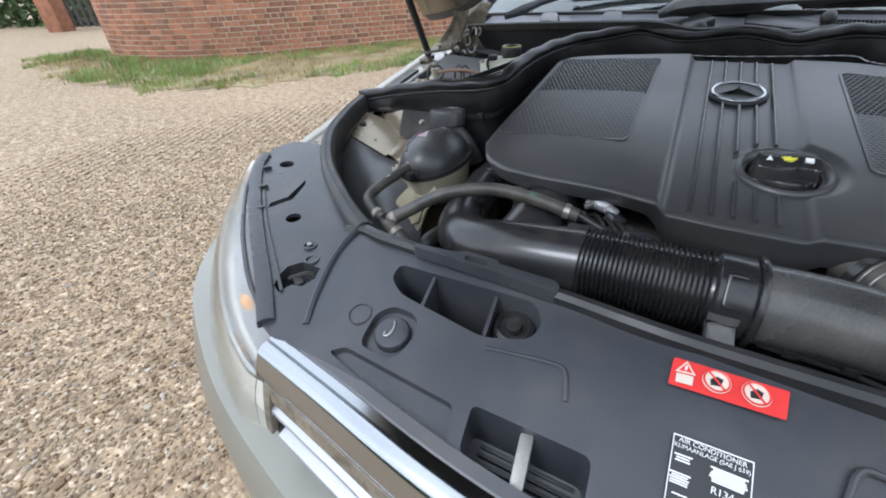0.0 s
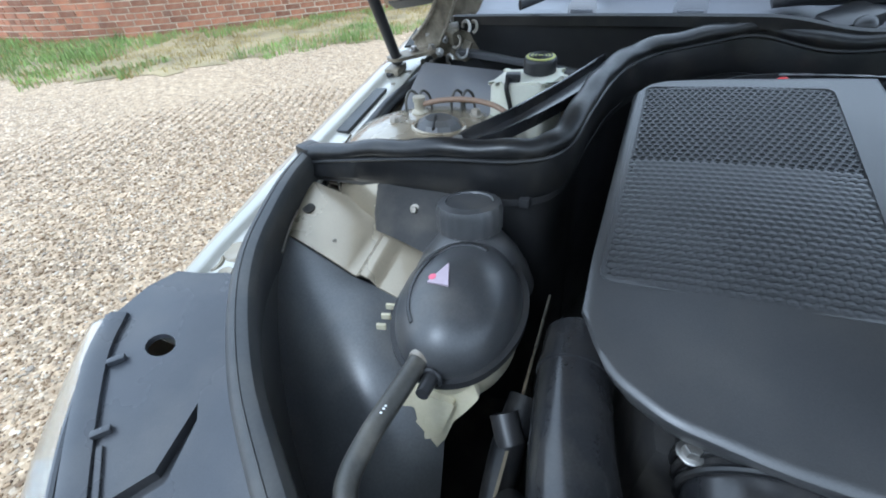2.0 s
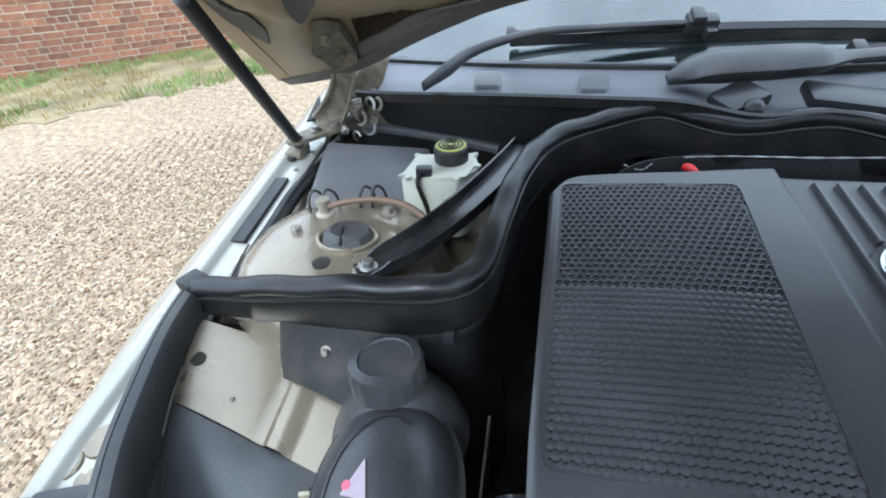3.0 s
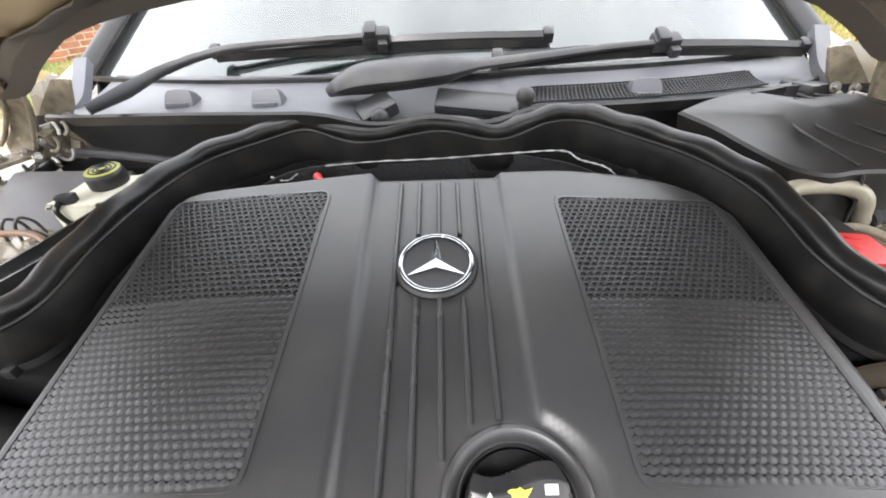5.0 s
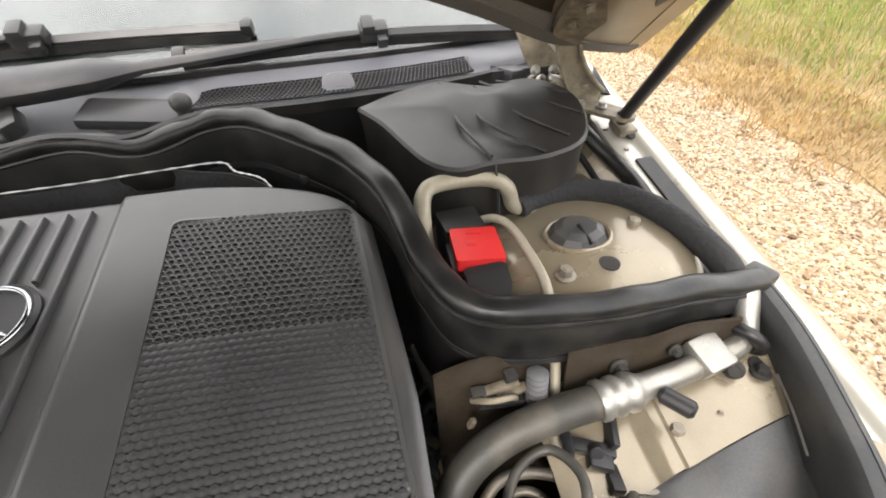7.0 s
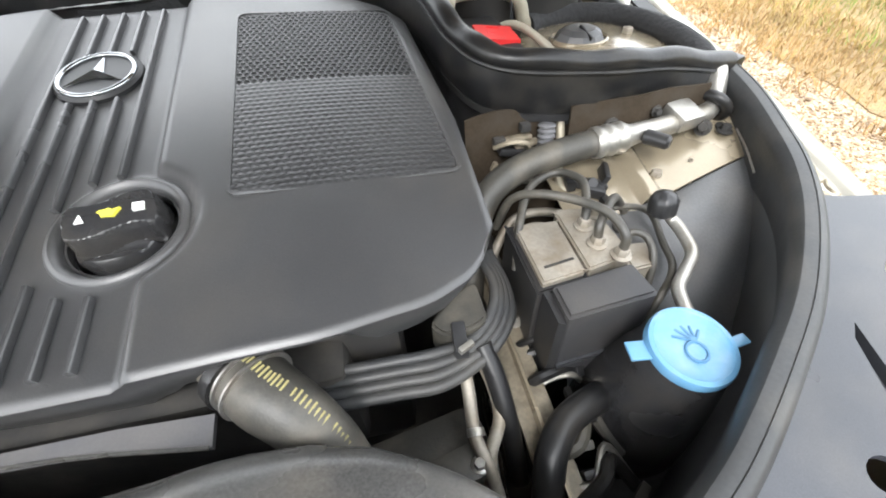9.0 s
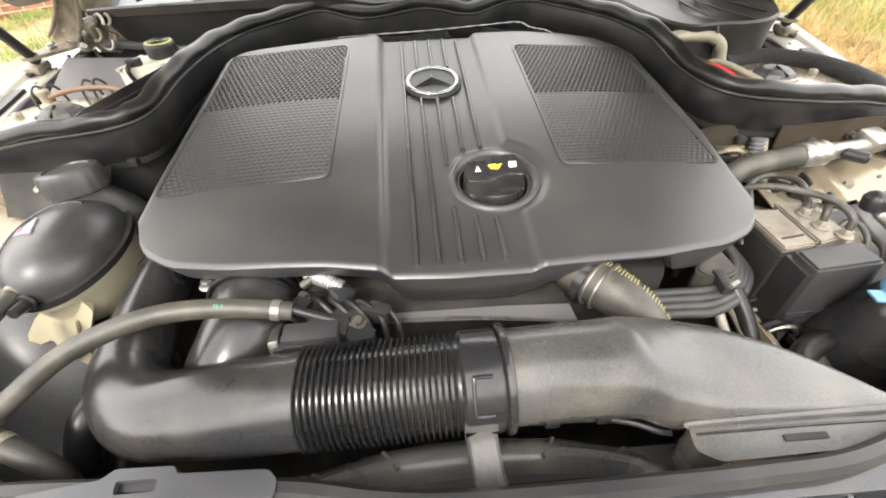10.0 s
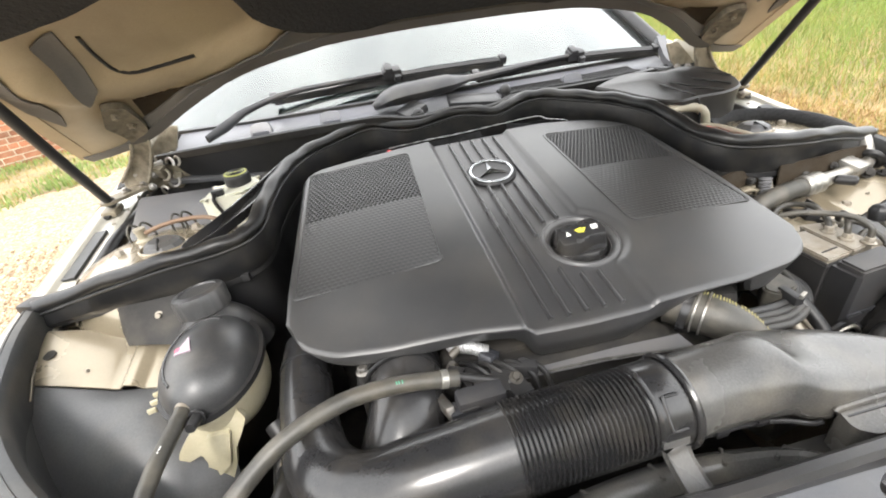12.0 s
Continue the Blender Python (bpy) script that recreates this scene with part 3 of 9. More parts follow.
def scatter_pebbles(name, count, accept, area, size, label, seed):
    rng = np.random.default_rng(seed)
    t = bmesh.new()
    bmesh.ops.create_uvsphere(t, u_segments=5, v_segments=3, radius=1)
    bmesh.ops.triangulate(t, faces=t.faces)
    sv = np.array([v.co[:] for v in t.verts])
    sf = np.array([[v.index for v in f.verts] for f in t.faces])
    t.free()
    xy = np.c_[rng.uniform(area[0], area[1], count), rng.uniform(area[2], area[3], count)]
    xy = xy[accept(xy[:, 0], xy[:, 1])]
    n = len(xy)
    s = size * rng.lognormal(0, 0.35, n)
    sc = np.c_[s * rng.uniform(0.8, 1.4, n), s * rng.uniform(0.8, 1.2, n), s * rng.uniform(0.5, 0.8, n)]
    a = rng.uniform(0, np.pi, n)
    P = sv[None] * sc[:, None]
    P = P * rng.uniform(0.75, 1.2, (n, len(sv), 1))
    X = P[:, :, 0] * np.cos(a)[:, None] - P[:, :, 1] * np.sin(a)[:, None] + xy[:, 0:1]
    Y = P[:, :, 0] * np.sin(a)[:, None] + P[:, :, 1] * np.cos(a)[:, None] + xy[:, 1:2]
    Z = P[:, :, 2] + (s * 0.25)[:, None]
    V = np.stack([X, Y, Z], -1).reshape(-1, 3)
    F = (sf[None] + (np.arange(n) * len(sv))[:, None, None]).reshape(-1, 3)
    me = bpy.data.meshes.new(name)
    me.from_pydata(V.tolist(), [], F.tolist())
    me.materials.append(M["pebble"])
    return tagged(new(name, me), label, "gravel", kind="stuff")


scatter_pebbles("gravel_stones", 72000, lambda x, y: np.hypot(x + 0.9, y - 0.6) < 3.4 * np.abs(np.sin(41.7 * x + 17.3 * y)) ** 0.35, (-4.2, -0.85, -0.6, 3.4), 0.0043, "loose rounded tan and grey gravel stones", 11)
scatter_pebbles("gravel_stones", 42000, lambda x, y: ~mead_ok(x + 0.05, y), (0.95, 3.4, 0.7, 5.5), 0.0052, "loose rounded tan and grey gravel stones", 12)


# ---- the car: body round the open engine bay ----
car = thing("car", "pale champagne estate car standing with its bonnet raised", "car", base=(0, 1.0, 0))


def fender_top(y):
    return 0.735 + (y - 0.52) * 0.152


def fender_x(y):
    return 0.752 + 0.035 * (y - 0.68) - 0.25 * max(0.0, 0.60 - y) ** 1.2


for s in (-1, 1):
    # painted wing: inner flange, rolled edge, outer side
    prof = [(-0.046, -0.016), (-0.045, -0.012), (-0.040, -0.010), (-0.012, -0.008), (-0.003, 0.0), (0.008, 0.003), (0.025, -0.004), (0.050, -0.022), (0.075, -0.065), (0.095, -0.14), (0.11, -0.25), (0.115, -0.40), (0.10, -0.55)]

    def wing(u, v, s=s):
        y = 0.50 + 1.55 * v
        k = u * (len(prof) - 1)
        i = min(int(k), len(prof) - 2)
        f = k - i
        dx = prof[i][0] * (1 - f) + prof[i + 1][0] * f
        dz = prof[i][1] * (1 - f) + prof[i + 1][1] * f
        pull = 1.0 if y > 0.75 else 0.55 + 0.45 * (y - 0.5) / 0.25
        return (s * (fender_x(y) + (dx * pull if dx > 0 else dx)), y, fender_top(min(y, 1.5)) + dz)

    b = bm_new()
    sheet(b, 36, 40, wing, 0.0015)
    w = part("wing", b, "paint", car, "pale champagne painted front wing")
    # studs, slots and brackets along the inner flange
    for y in (0.69,):
        b = bm_new()
        box(b, (s * (fender_x(y) - 0.021), y, fender_top(y) - 0.007), (0.011, 0.016, 0.004), bev=0.001)
        part("slot", b, "dark", w, "dark slot in the wing flange")
    b = bm_new()
    plate(b, [(s * x, y) for x, y in rounded([(0.748, 0.548), (0.690, 0.562), (0.694, 0.580), (0.714, 0.620), (0.730, 0.655), (0.742, 0.690), (0.760, 0.690), (0.753, 0.62)], 0.008)], lambda x, y: fender_top(y) - 0.0135, 0.003)
    fp = part("flange_plate", b, "bay", w, "dusty painted flange with pressed bosses")
    for x, y, r in ((0.744, 0.598, 0.016), (0.727, 0.622, 0.017), (0.716, 0.590, 0.010)):
        b = bm_new()
        lathe(b, [(r, 0), (r, 0.004), (r * 0.85, 0.007), (r * 0.55, 0.0055), (0.0, 0.005)], (s * x, y, fender_top(y) - 0.0135), (0, -0.15, 1), 24)
        part("boss", b, "bay", fp)
    b = bm_new()
    plate(b, [(s * x, y) for x, y in rounded([(0.706, 1.170), (0.716, 1.120), (0.722, 1.050), (0.727, 1.012), (0.736, 0.998), (0.752, 1.022), (0.769, 1.050), (0.778, 1.100), (0.786, 1.165), (0.768, 1.200)], 0.012)], lambda x, y: fender_top(y) - 0.008 - 0.55 * max(0.0, 0.752 - x) + 0.004 * math.sin((y - 1.0) * 38), 0.004)
    lb = part("bracket", b, "bay", w, "pressed painted bracket lobe beside the strut foot")
    b = bm_new()
    plate(b, [(s * x, y) for x, y in rounded([(0.770, 1.125), (0.760, 1.080), (0.750, 1.078), (0.744, 1.096), (0.752, 1.125)], 0.005)], lambda x, y: fender_top(y) - 0.001, 0.004)
    part("cutout", b, "dark", lb, "dark opening below the strut foot")
    b = bm_new()
    plate(b, [(s * x, y) for x, y in [(0.776, 1.200), (0.796, 1.310), (0.750, 1.222)]], lambda x, y: fender_top(y) + 0.004, 0.004)
    part("gap_cover", b, "dark", lb, "dark gap behind the strut foot")
    for x, y in ((0.736, 1.062), (0.730, 1.120)):
        bolt("bolt", (s * x, y, fender_top(y) - 0.014), lb, 0.0045, mat="dusty_alloy")
    # painted hollow and black buffer strip along the inner edge
    b = bm_new()
    line = spline([(s * (fender_x(y) - 0.026), y, fender_top(y) - 0.014) for y in (0.755, 0.79, 0.83, 0.885)], 5)
    sweep(b, line, lambda i, f: [(-0.014, -0.003), (0.014, -0.003), (0.014 - 0.004 * math.cos(f * 6.2), 0.007), (0.004, 0.001), (-0.012, 0.0)])
    part("flange_hollow", b, "bay", w, "painted hollow in the wing flange")
    b = bm_new()
    line = spline([(s * (fender_x(y) - 0.017), y, fender_top(y) - 0.006) for y in (0.885, 0.92, 0.96, 1.0, 1.032)], 4)
    sweep(b, line, lambda i, f: [(-0.013, -0.006), (0.013, -0.006), (0.013, 0.003), (-0.013, 0.001)])
    part("buffer_strip", b, "rubber", w, "black rubber strip on the wing edge")

    # headlight: deep housing, clear lens, chrome edge and amber lamp
    top = [(0.405, 0.186, 0.694), (0.436, 0.200, 0.697), (0.518, 0.243, 0.704), (0.624, 0.322, 0.715), (0.718, 0.412, 0.727), (0.785, 0.500, 0.734)]
    low = [(0.400, 0.140, 0.605), (0.450, 0.140, 0.592), (0.545, 0.178, 0.592), (0.655, 0.252, 0.602), (0.750, 0.352, 0.628), (0.808, 0.478, 0.682)]
    tl, ll = spline([(s * x, y, z) for x, y, z in top], 5), spline([(s * x, y, z) for x, y, z in low], 5)

    def lens(u, v, tl=tl, ll=ll, s=s):
        i = min(int(u * (len(tl) - 1)), len(tl) - 1)
        a, c = tl[i], ll[i]
        q = a.lerp(c, v)
        out = math.sin(v * math.pi * 0.8) * 0.014
        return (q.x + s * out * (0.3 + 0.7 * u), q.y - out * (1 - 0.5 * u), q.z + 0.012 * math.sin(v * math.pi))

    hl = thing("headlight", "clear headlight with silver reflector and amber side lamp", "headlight", "headlights", (s * 0.6, 0.25, 0.6))
    b = bm_new()
    sheet(b, len(tl) - 1, 12, lens, 0.0025)
    o = part("lens", b, "lens", hl, "clear polycarbonate lens")
    o.visible_shadow = False
    b = bm_new()
    sheet(b, len(tl) - 1, 8, lambda u, v: Vector(lens(u, 0.42 + 0.58 * v)) + Vector((-s * 0.012, 0.017, -0.005)), 0.003)
    part("reflector", b, "reflector", hl, "bright silver reflector bowl")
    b = bm_new()
    sheet(b, len(tl) - 1, 8, lambda u, v: Vector(lens(u, 0.43 * v)) + Vector((-s * 0.012, 0.015, -0.007)), 0.003)
    part("bezel", b, "fuse", hl, "dark grey bezel behind the lens")
    b = bm_new()
    tube(b, [tuple(Vector(lens(u, 0.02)) + Vector((-s * 0.002, 0.003, 0.001))) for u in np.linspace(0, 1, 12)], 0.0035, 3, 8)
    part("edge_trim", b, "trim", hl, "dark lens edge")
    b = bm_new()
    tube(b, [tuple(Vector(lens(u, 0.55)) + Vector((-s * 0.006, 0.012, 0.0))) for u in np.linspace(0, 0.8, 10)], 0.006, 3, 8)
    part("light_guide", b, "chrome", hl, "silver light strip")
    b = bm_new()
    lathe(b, [(0.0, 0.006), (0.009, 0.004), (0.013, 0)], Vector(lens(0.36, 0.22)) + Vector((-s * 0.008, 0.010, -0.004)), (0, -1, 0.2), 16)
    part("amber_lamp", b, "amber", hl, "amber indicator bulb")

    # black plastic panel over the headlight
    pz = lambda x, y: 0.700 + 0.15 * (y - 0.2)
    outline = [(-0.380, 0.188), (-0.402, 0.184), (-0.430, 0.192), (-0.485, 0.236), (-0.557, 0.290), (-0.651, 0.365), (-0.735, 0.445), (-0.768, 0.495), (-0.764, 0.535), (-0.748, 0.562), (-0.688, 0.572), (-0.662, 0.560), (-0.634, 0.54), (-0.560, 0.464), (-0.492, 0.414), (-0.434, 0.376), (-0.424, 0.350), (-0.424, 0.31), (-0.408, 0.255), (-0.385, 0.21)]
    holes = [(circle(-0.690, 0.486, 0.016, 16, 0.011), 0), (circle(-0.550, 0.363, 0.013, 16, 0.011), 0),
             ([(-0.612, 0.455), (-0.604, 0.404), (-0.620, 0.381), (-0.613, 0.367), (-0.607, 0.377), (-0.590, 0.401), (-0.602, 0.444)], 0.010),
             ([(-0.474, 0.258), (-0.476, 0.278), (-0.462, 0.292), (-0.430, 0.292), (-0.424, 0.274), (-0.430, 0.258), (-0.446, 0.254), (-0.452, 0.238), (-0.467, 0.244)], 0.022)]
    b = bm_new()
    plate(b, [(-s * x, y) for x, y in outline], pz, 0.006, [([(-s * x, y) for x, y in h], d) for h, d in holes])
    hp = part("headlight_panel", b, "trim", car, "satin black plastic cover panel above the headlight")
    b = bm_new()
    ol = [(-0.428, 0.196), (-0.483, 0.242), (-0.555, 0.297), (-0.648, 0.372), (-0.730, 0.450), (-0.760, 0.497)]
    sweep(b, spline([(-s * x, y, pz(x, y) + 0.001) for x, y in ol], 6), lambda i, f: [(-0.011, -0.006), (0.011, -0.006), (0.010, 0.004), (0.0, 0.007), (-0.010, 0.004)])
    part("outer_rail", b, "trim", hp)
    b = bm_new()
    ol = [(-0.448, 0.240), (-0.520, 0.292), (-0.592, 0.345), (-0.660, 0.402)]
    sweep(b, spline([(-s * x, y, pz(x, y)) for x, y in ol], 6), lambda i, f: [(-0.002, -0.002), (0.002, -0.002), (0.002, 0.003), (-0.002, 0.003)])
    part("rib", b, "trim", hp)
    for x, y in ((-0.476, 0.322), (-0.452, 0.300)):
        b = bm_new()
        ring(b, (-s * x, y, pz(x, y) + 0.001), (0, 0, 1), 0.009, 0.0015, 24, 6)
        part("moulded_ring", b, "trim", hp)
    b = bm_new()
    lathe(b, [(0.004, 0), (0.004, 0.004), (0.0, 0.006)], (s * 0.476, 0.322, pz(0, 0.322)), seg=12)
    part("stud", b, "steel", hp, "small metal stud")
    b = bm_new()
    tube(b, [(s * 0.468, 0.270, pz(0, 0.27) - 0.012), (s * 0.452, 0.272, pz(0, 0.27) - 0.003), (s * 0.440, 0.280, pz(0, 0.28) - 0.002), (s * 0.430, 0.284, pz(0, 0.28) - 0.010)], 0.004, 5, 8)
    box(b, (s * 0.447, 0.268, pz(0, 0.268) - 0.008), (0.022, 0.012, 0.010), (8, 0, s * 35), 0.002)
    part("latch_clip", b, "dark", hp, "dark spring clip in the opening")
    b = bm_new()
    plate(b, [(s * x, y) for x, y in rounded([(0.758, 0.546), (0.748, 0.570), (0.700, 0.586), (0.686, 0.576), (0.690, 0.564), (0.728, 0.543)], 0.010)], lambda x, y: pz(x, y) - 0.012, 0.008)
    part("end_cap", b, "trim", hp, "flat rounded plastic end tab")
    for q in (0.36, 0.41, 0.46):
        b = bm_new()
        x = -float(np.interp(q, [0.365, 0.445, 0.495], [0.62, 0.705, 0.735]))
        box(b, (-s * x, q, pz(x, q) + 0.003), (0.006, 0.014, 0.006), (0, 0, s * 40), 0.001)
        part("clip", b, "trim", hp)

# bumper
b = bm_new()
bl = spline([(x, y, 0.50) for x, y in [(-0.83, 0.62), (-0.79, 0.42), (-0.70, 0.27), (-0.57, 0.185), (-0.43, 0.130), (-0.22, 0.085), (0, 0.07), (0.22, 0.085), (0.43, 0.130), (0.57, 0.185), (0.70, 0.27), (0.79, 0.42), (0.83, 0.62)]], 6)
sweep(b, bl, lambda i, f: [(-0.02, 0.185 - 0.10 * math.cos(math.pi * (f - 0.5))), (0.012, 0.165 - 0.085 * math.cos(math.pi * (f - 0.5))), (0.03, 0.06), (0.036, -0.04), (0.01, -0.14), (-0.02, -0.22), (-0.05, -0.22), (-0.045, 0.08)])
part("bumper", b, "bumper", car, "champagne painted front bumper")

# grille with chrome frame and slats
grille = thing("radiator_grille", "chrome framed radiator grille with horizontal slats", "grille", base=(0, 0.13, 0.45))
gl = spline([(x, y, z) for x, y, z in [(-0.408, 0.176, 0.690), (-0.30, 0.158, 0.692), (-0.15, 0.134, 0.692), (0, 0.126, 0.692), (0.15, 0.134, 0.692), (0.30, 0.158, 0.692), (0.408, 0.176, 0.690)]], 6)
b = bm_new()
sweep(b, gl, lambda i, f: [(-0.014, -0.020), (0.006, -0.040), (0.0150, -0.039), (0.0212, -0.030), (0.0210, -0.0175), (0.0195, -0.0150), (0.0128, -0.0018), (0.0108, 0.0010), (0.0035, 0.0060), (-0.002, 0.0066), (-0.0035, 0.0045), (-0.005, 0.0075), (-0.014, 0.0070)])
part("top_bar", b, "chrome", grille, "bright chrome top bar")
b = bm_new()
sweep(b, gl, lambda i, f: [(-0.034, -0.006), (-0.0148, -0.006), (-0.0148, 0.0060), (-0.0165, 0.0072), (-0.030, 0.0050)])
part("cover_strip", b, "fuse", grille, "flat grey strip behind the chrome bar")
b = bm_new()
sweep(b, [Vector((p.x * 0.995, p.y, p.z - 0.034)) for p in gl], lambda i, f: [(-0.006, 0.0), (0.012, 0.0), (0.020, -0.006), (0.024, -0.026), (0.018, -0.030), (-0.006, -0.014)])
part("frame_strip", b, "hinge", grille, "bronze-beige strip below the chrome bar")
for k in range(8):
    b = bm_new()
    drop = 0.066 + 0.026 * k
    inset = 1 - 0.035 * k
    sweep(b, [Vector((p.x * inset * 0.96, p.y - 0.020 - 0.010 * k, p.z - drop)) for p in gl], lambda i, f: [(-0.018, -0.004), (0.006, -0.010), (0.012, -0.008), (0.011, -0.003), (-0.008, 0.005), (-0.018, 0.005)])
    part("slat", b, "silver", grille, "silver horizontal slat")
b = bm_new()
sheet(b, 24, 6, lambda u, v: (gl[int(u * (len(gl) - 1))].x * 0.98, gl[int(u * (len(gl) - 1))].y + 0.030 - 0.05 * v, 0.672 - 0.25 * v), 0.004, (0, 1, 0))
part("backing", b, "dark", grille)
for s in (-1, 1):
    b = bm_new()
    sweep(b, spline([(s * 0.404, 0.166, 0.664), (s * 0.394, 0.140, 0.60), (s * 0.36, 0.108, 0.50), (s * 0.31, 0.088, 0.44)], 5), lambda i, f: [(-0.006, -0.004), (0.006, -0.004), (0.006, 0.004), (-0.006, 0.004)], up=(0, 1, 0.3))
    part("side_bar", b, "hinge", grille, "bronze-beige side bar")

# ---- slam panel behind the grille ----
slam = thing("slam_panel", "black plastic panel over the radiator with pockets", "panel", base=(0, 0.25, 0.65))


def slam_z(x, y):
    return 0.748 + 0.30 * (min(y, 0.338) - 0.352) + 0.024 * math.exp(-((x - 0.03) / 0.13) ** 2) * min(1, max(0, (y - 0.16) / 0.10))


outline = [(-0.425, 0.350), (-0.40, 0.352), (-0.36, 0.345), (-0.27, 0.341), (-0.13, 0.329), (-0.06, 0.315), (0, 0.3095), (0.13, 0.3095), (0.20, 0.311), (0.27, 0.316), (0.36, 0.340), (0.40, 0.352), (0.425, 0.350), (0.420, 0.31), (0.405, 0.255), (0.382, 0.21), (0.385, 0.186), (0.30, 0.170), (0.15, 0.146), (0, 0.138), (-0.15, 0.146), (-0.30, 0.170), (-0.385, 0.186), (-0.382, 0.21), (-0.405, 0.255), (-0.420, 0.31)]
hl_ = []
for s in (-1, 1):
    hl_.append((rounded([(s * 0.318, 0.320 if s < 0 else 0.304), (s * 0.150, 0.322 if s < 0 else 0.302), (s * 0.134, 0.300 if s < 0 else 0.292), (s * 0.140, 0.280), (s * 0.185, 0.268), (s * 0.296, 0.284), (s * 0.318, 0.300)], 0.012), 0.075))
    hl_.append((rounded([(s * 0.304, 0.214), (s * 0.308, 0.252), (s * 0.294, 0.268), (s * 0.262, 0.267), (s * 0.251, 0.248), (s * 0.258, 0.213)], 0.012), 0.009))
    hl_.append((rounded([(s * 0.331, 0.196), (s * 0.316, 0.207), (s * 0.182, 0.199), (s * 0.172, 0.168), (s * 0.240, 0.174)], 0.006), 0.0080))
    hl_.append((rounded([(s * 0.166, 0.206), (s * 0.060, 0.203), (s * 0.056, 0.160), (s * 0.160, 0.166)], 0.008), 0.05))
b = bm_new()
plate(b, outline, slam_z, 0.006, hl_)
part("panel", b, "trim", slam)
b = bm_new()
lip = [(-0.428, 0.352, 0.742), (-0.40, 0.355, 0.748), (-0.36, 0.347, 0.750), (-0.27, 0.343, 0.750), (-0.13, 0.331, 0.754), (-0.06, 0.317, 0.760), (0, 0.311, 0.762), (0.13, 0.311, 0.761), (0.20, 0.313, 0.758), (0.27, 0.318, 0.756), (0.36, 0.342, 0.750), (0.40, 0.355, 0.748), (0.428, 0.352, 0.742)]
sweep(b, spline(lip, 8), lambda i, f: [(-0.006, -0.036), (0.005, -0.030), (0.007, 0.000), (0.003, 0.005), (-0.004, 0.005), (-0.008, 0.0)])
part("rear_lip", b, "plastic", slam, "rubber sealing lip")
for s in (-1, 1):
    for x in (0.268, 0.190):
        b = bm_new()
        sheet(b, 1, 4, lambda u, v: (s * (x - 0.006 * (1 - v)), 0.274 + 0.046 * v, slam_z(0.3, 0.274 + 0.046 * v) - 0.004 - u * 0.06), 0.004, (s, 0, 0))
        part("divider", b, "trim", slam)
    b = bm_new()
    zl = slam_z(s * 0.166, 0.298)
    lathe(b, [(0.024, -0.050), (0.024, -0.030), (0.0235, -0.022), (0.021, -0.017), (0.0165, -0.0150), (0.0150, -0.018), (0.010, -0.0185), (0.008, -0.012), (0.0, -0.0105)], (s * 0.164, 0.2985, zl), (0, -0.2, 1), 28)
    part("lamp_cap", b, "pipe", slam)
    b = bm_new()
    box(b, (s * 0.110, 0.184, 0.690), (0.012, 0.046, 0.012), (15, 0, -s * 8), 0.003)
    part("post", b, "alu", slam, "grey strut across the pocket")
    for k in range(5):
        b = bm_new()
        box(b, (s * 0.110, 0.168 + 0.008 * k, 0.655), (0.088, 0.003, 0.010), (15, 0, 0), 0.0005)
        part("fin", b, "plastic", slam)
    b = bm_new()
    zb = slam_z(0.3, 0.242) - 0.010
    lathe(b, [(0.0205, 0), (0.0200, 0.006), (0.0180, 0.0085), (0.013, 0.0096), (0.0, 0.0100)], (s * 0.2785, 0.2425, zb), (0, -0.28, 1), 28)
    part("boss", b, "trim", slam, "low rounded boss in a recess")
    b = bm_new()
    tube(b, [(s * 0.281, 0.251, zb + 0.0132), (s * 0.278, 0.247, zb + 0.0122), (s * 0.277, 0.240, zb + 0.0105), (s * 0.279, 0.234, zb + 0.0088), (s * 0.283, 0.233, zb + 0.0085), (s * 0.284, 0.237, zb + 0.0095)], 0.0014, 6, 8)
    part("loose_clip", b, "steel", slam, "loose bent metal clip lying on the boss")
    b = bm_new()
    ring(b, (s * 0.325, 0.245, slam_z(0.3, 0.245) + 0.0005), (0, -0.28, 1), 0.013, 0.0012, 24, 6)
    part("moulded_ring", b, "trim", slam)
    # seam flange between the slam panel and the headlight panel
    b = bm_new()
    tube(b, [(s * 0.402, 0.372, 0.748), (s * 0.410, 0.345, 0.744), (s * 0.408, 0.30, 0.732), (s * 0.394, 0.25, 0.717), (s * 0.378, 0.212, 0.704)], 0.005, 6, 8)
    part("seam_flange", b, "trim", slam)
    # stepped ridge
    b = bm_new()
    tube(b, [(s * x, y, slam_z(s * x, y) - 0.0014) for x, y in ((0.178, 0.259), (0.150, 0.262), (0.120, 0.264), (0.104, 0.263), (0.098, 0.257), (0.095, 0.247), (0.092, 0.236))], 0.0026, 5, 8)
    part("ridge", b, "trim", slam)
    if s > 0:
        continue
    # slotted hook on the rear edge
    b = bm_new()
    plate(b, rounded([(s * 0.306, 0.339), (s * 0.252, 0.345), (s * 0.246, 0.3515), (s * 0.204, 0.3505), (s * 0.201, 0.345), (s * 0.138, 0.343), (s * 0.130, 0.336), (s * 0.130, 0.324), (s * 0.20, 0.329), (s * 0.306, 0.333)], 0.004), lambda x, y: 0.7605, 0.014, [(rounded([(s * 0.241, 0.3430), (s * 0.213, 0.3430), (s * 0.211, 0.3345), (s * 0.239, 0.3345)], 0.002), 0)])
    part("slotted_tab", b, "trim", slam)


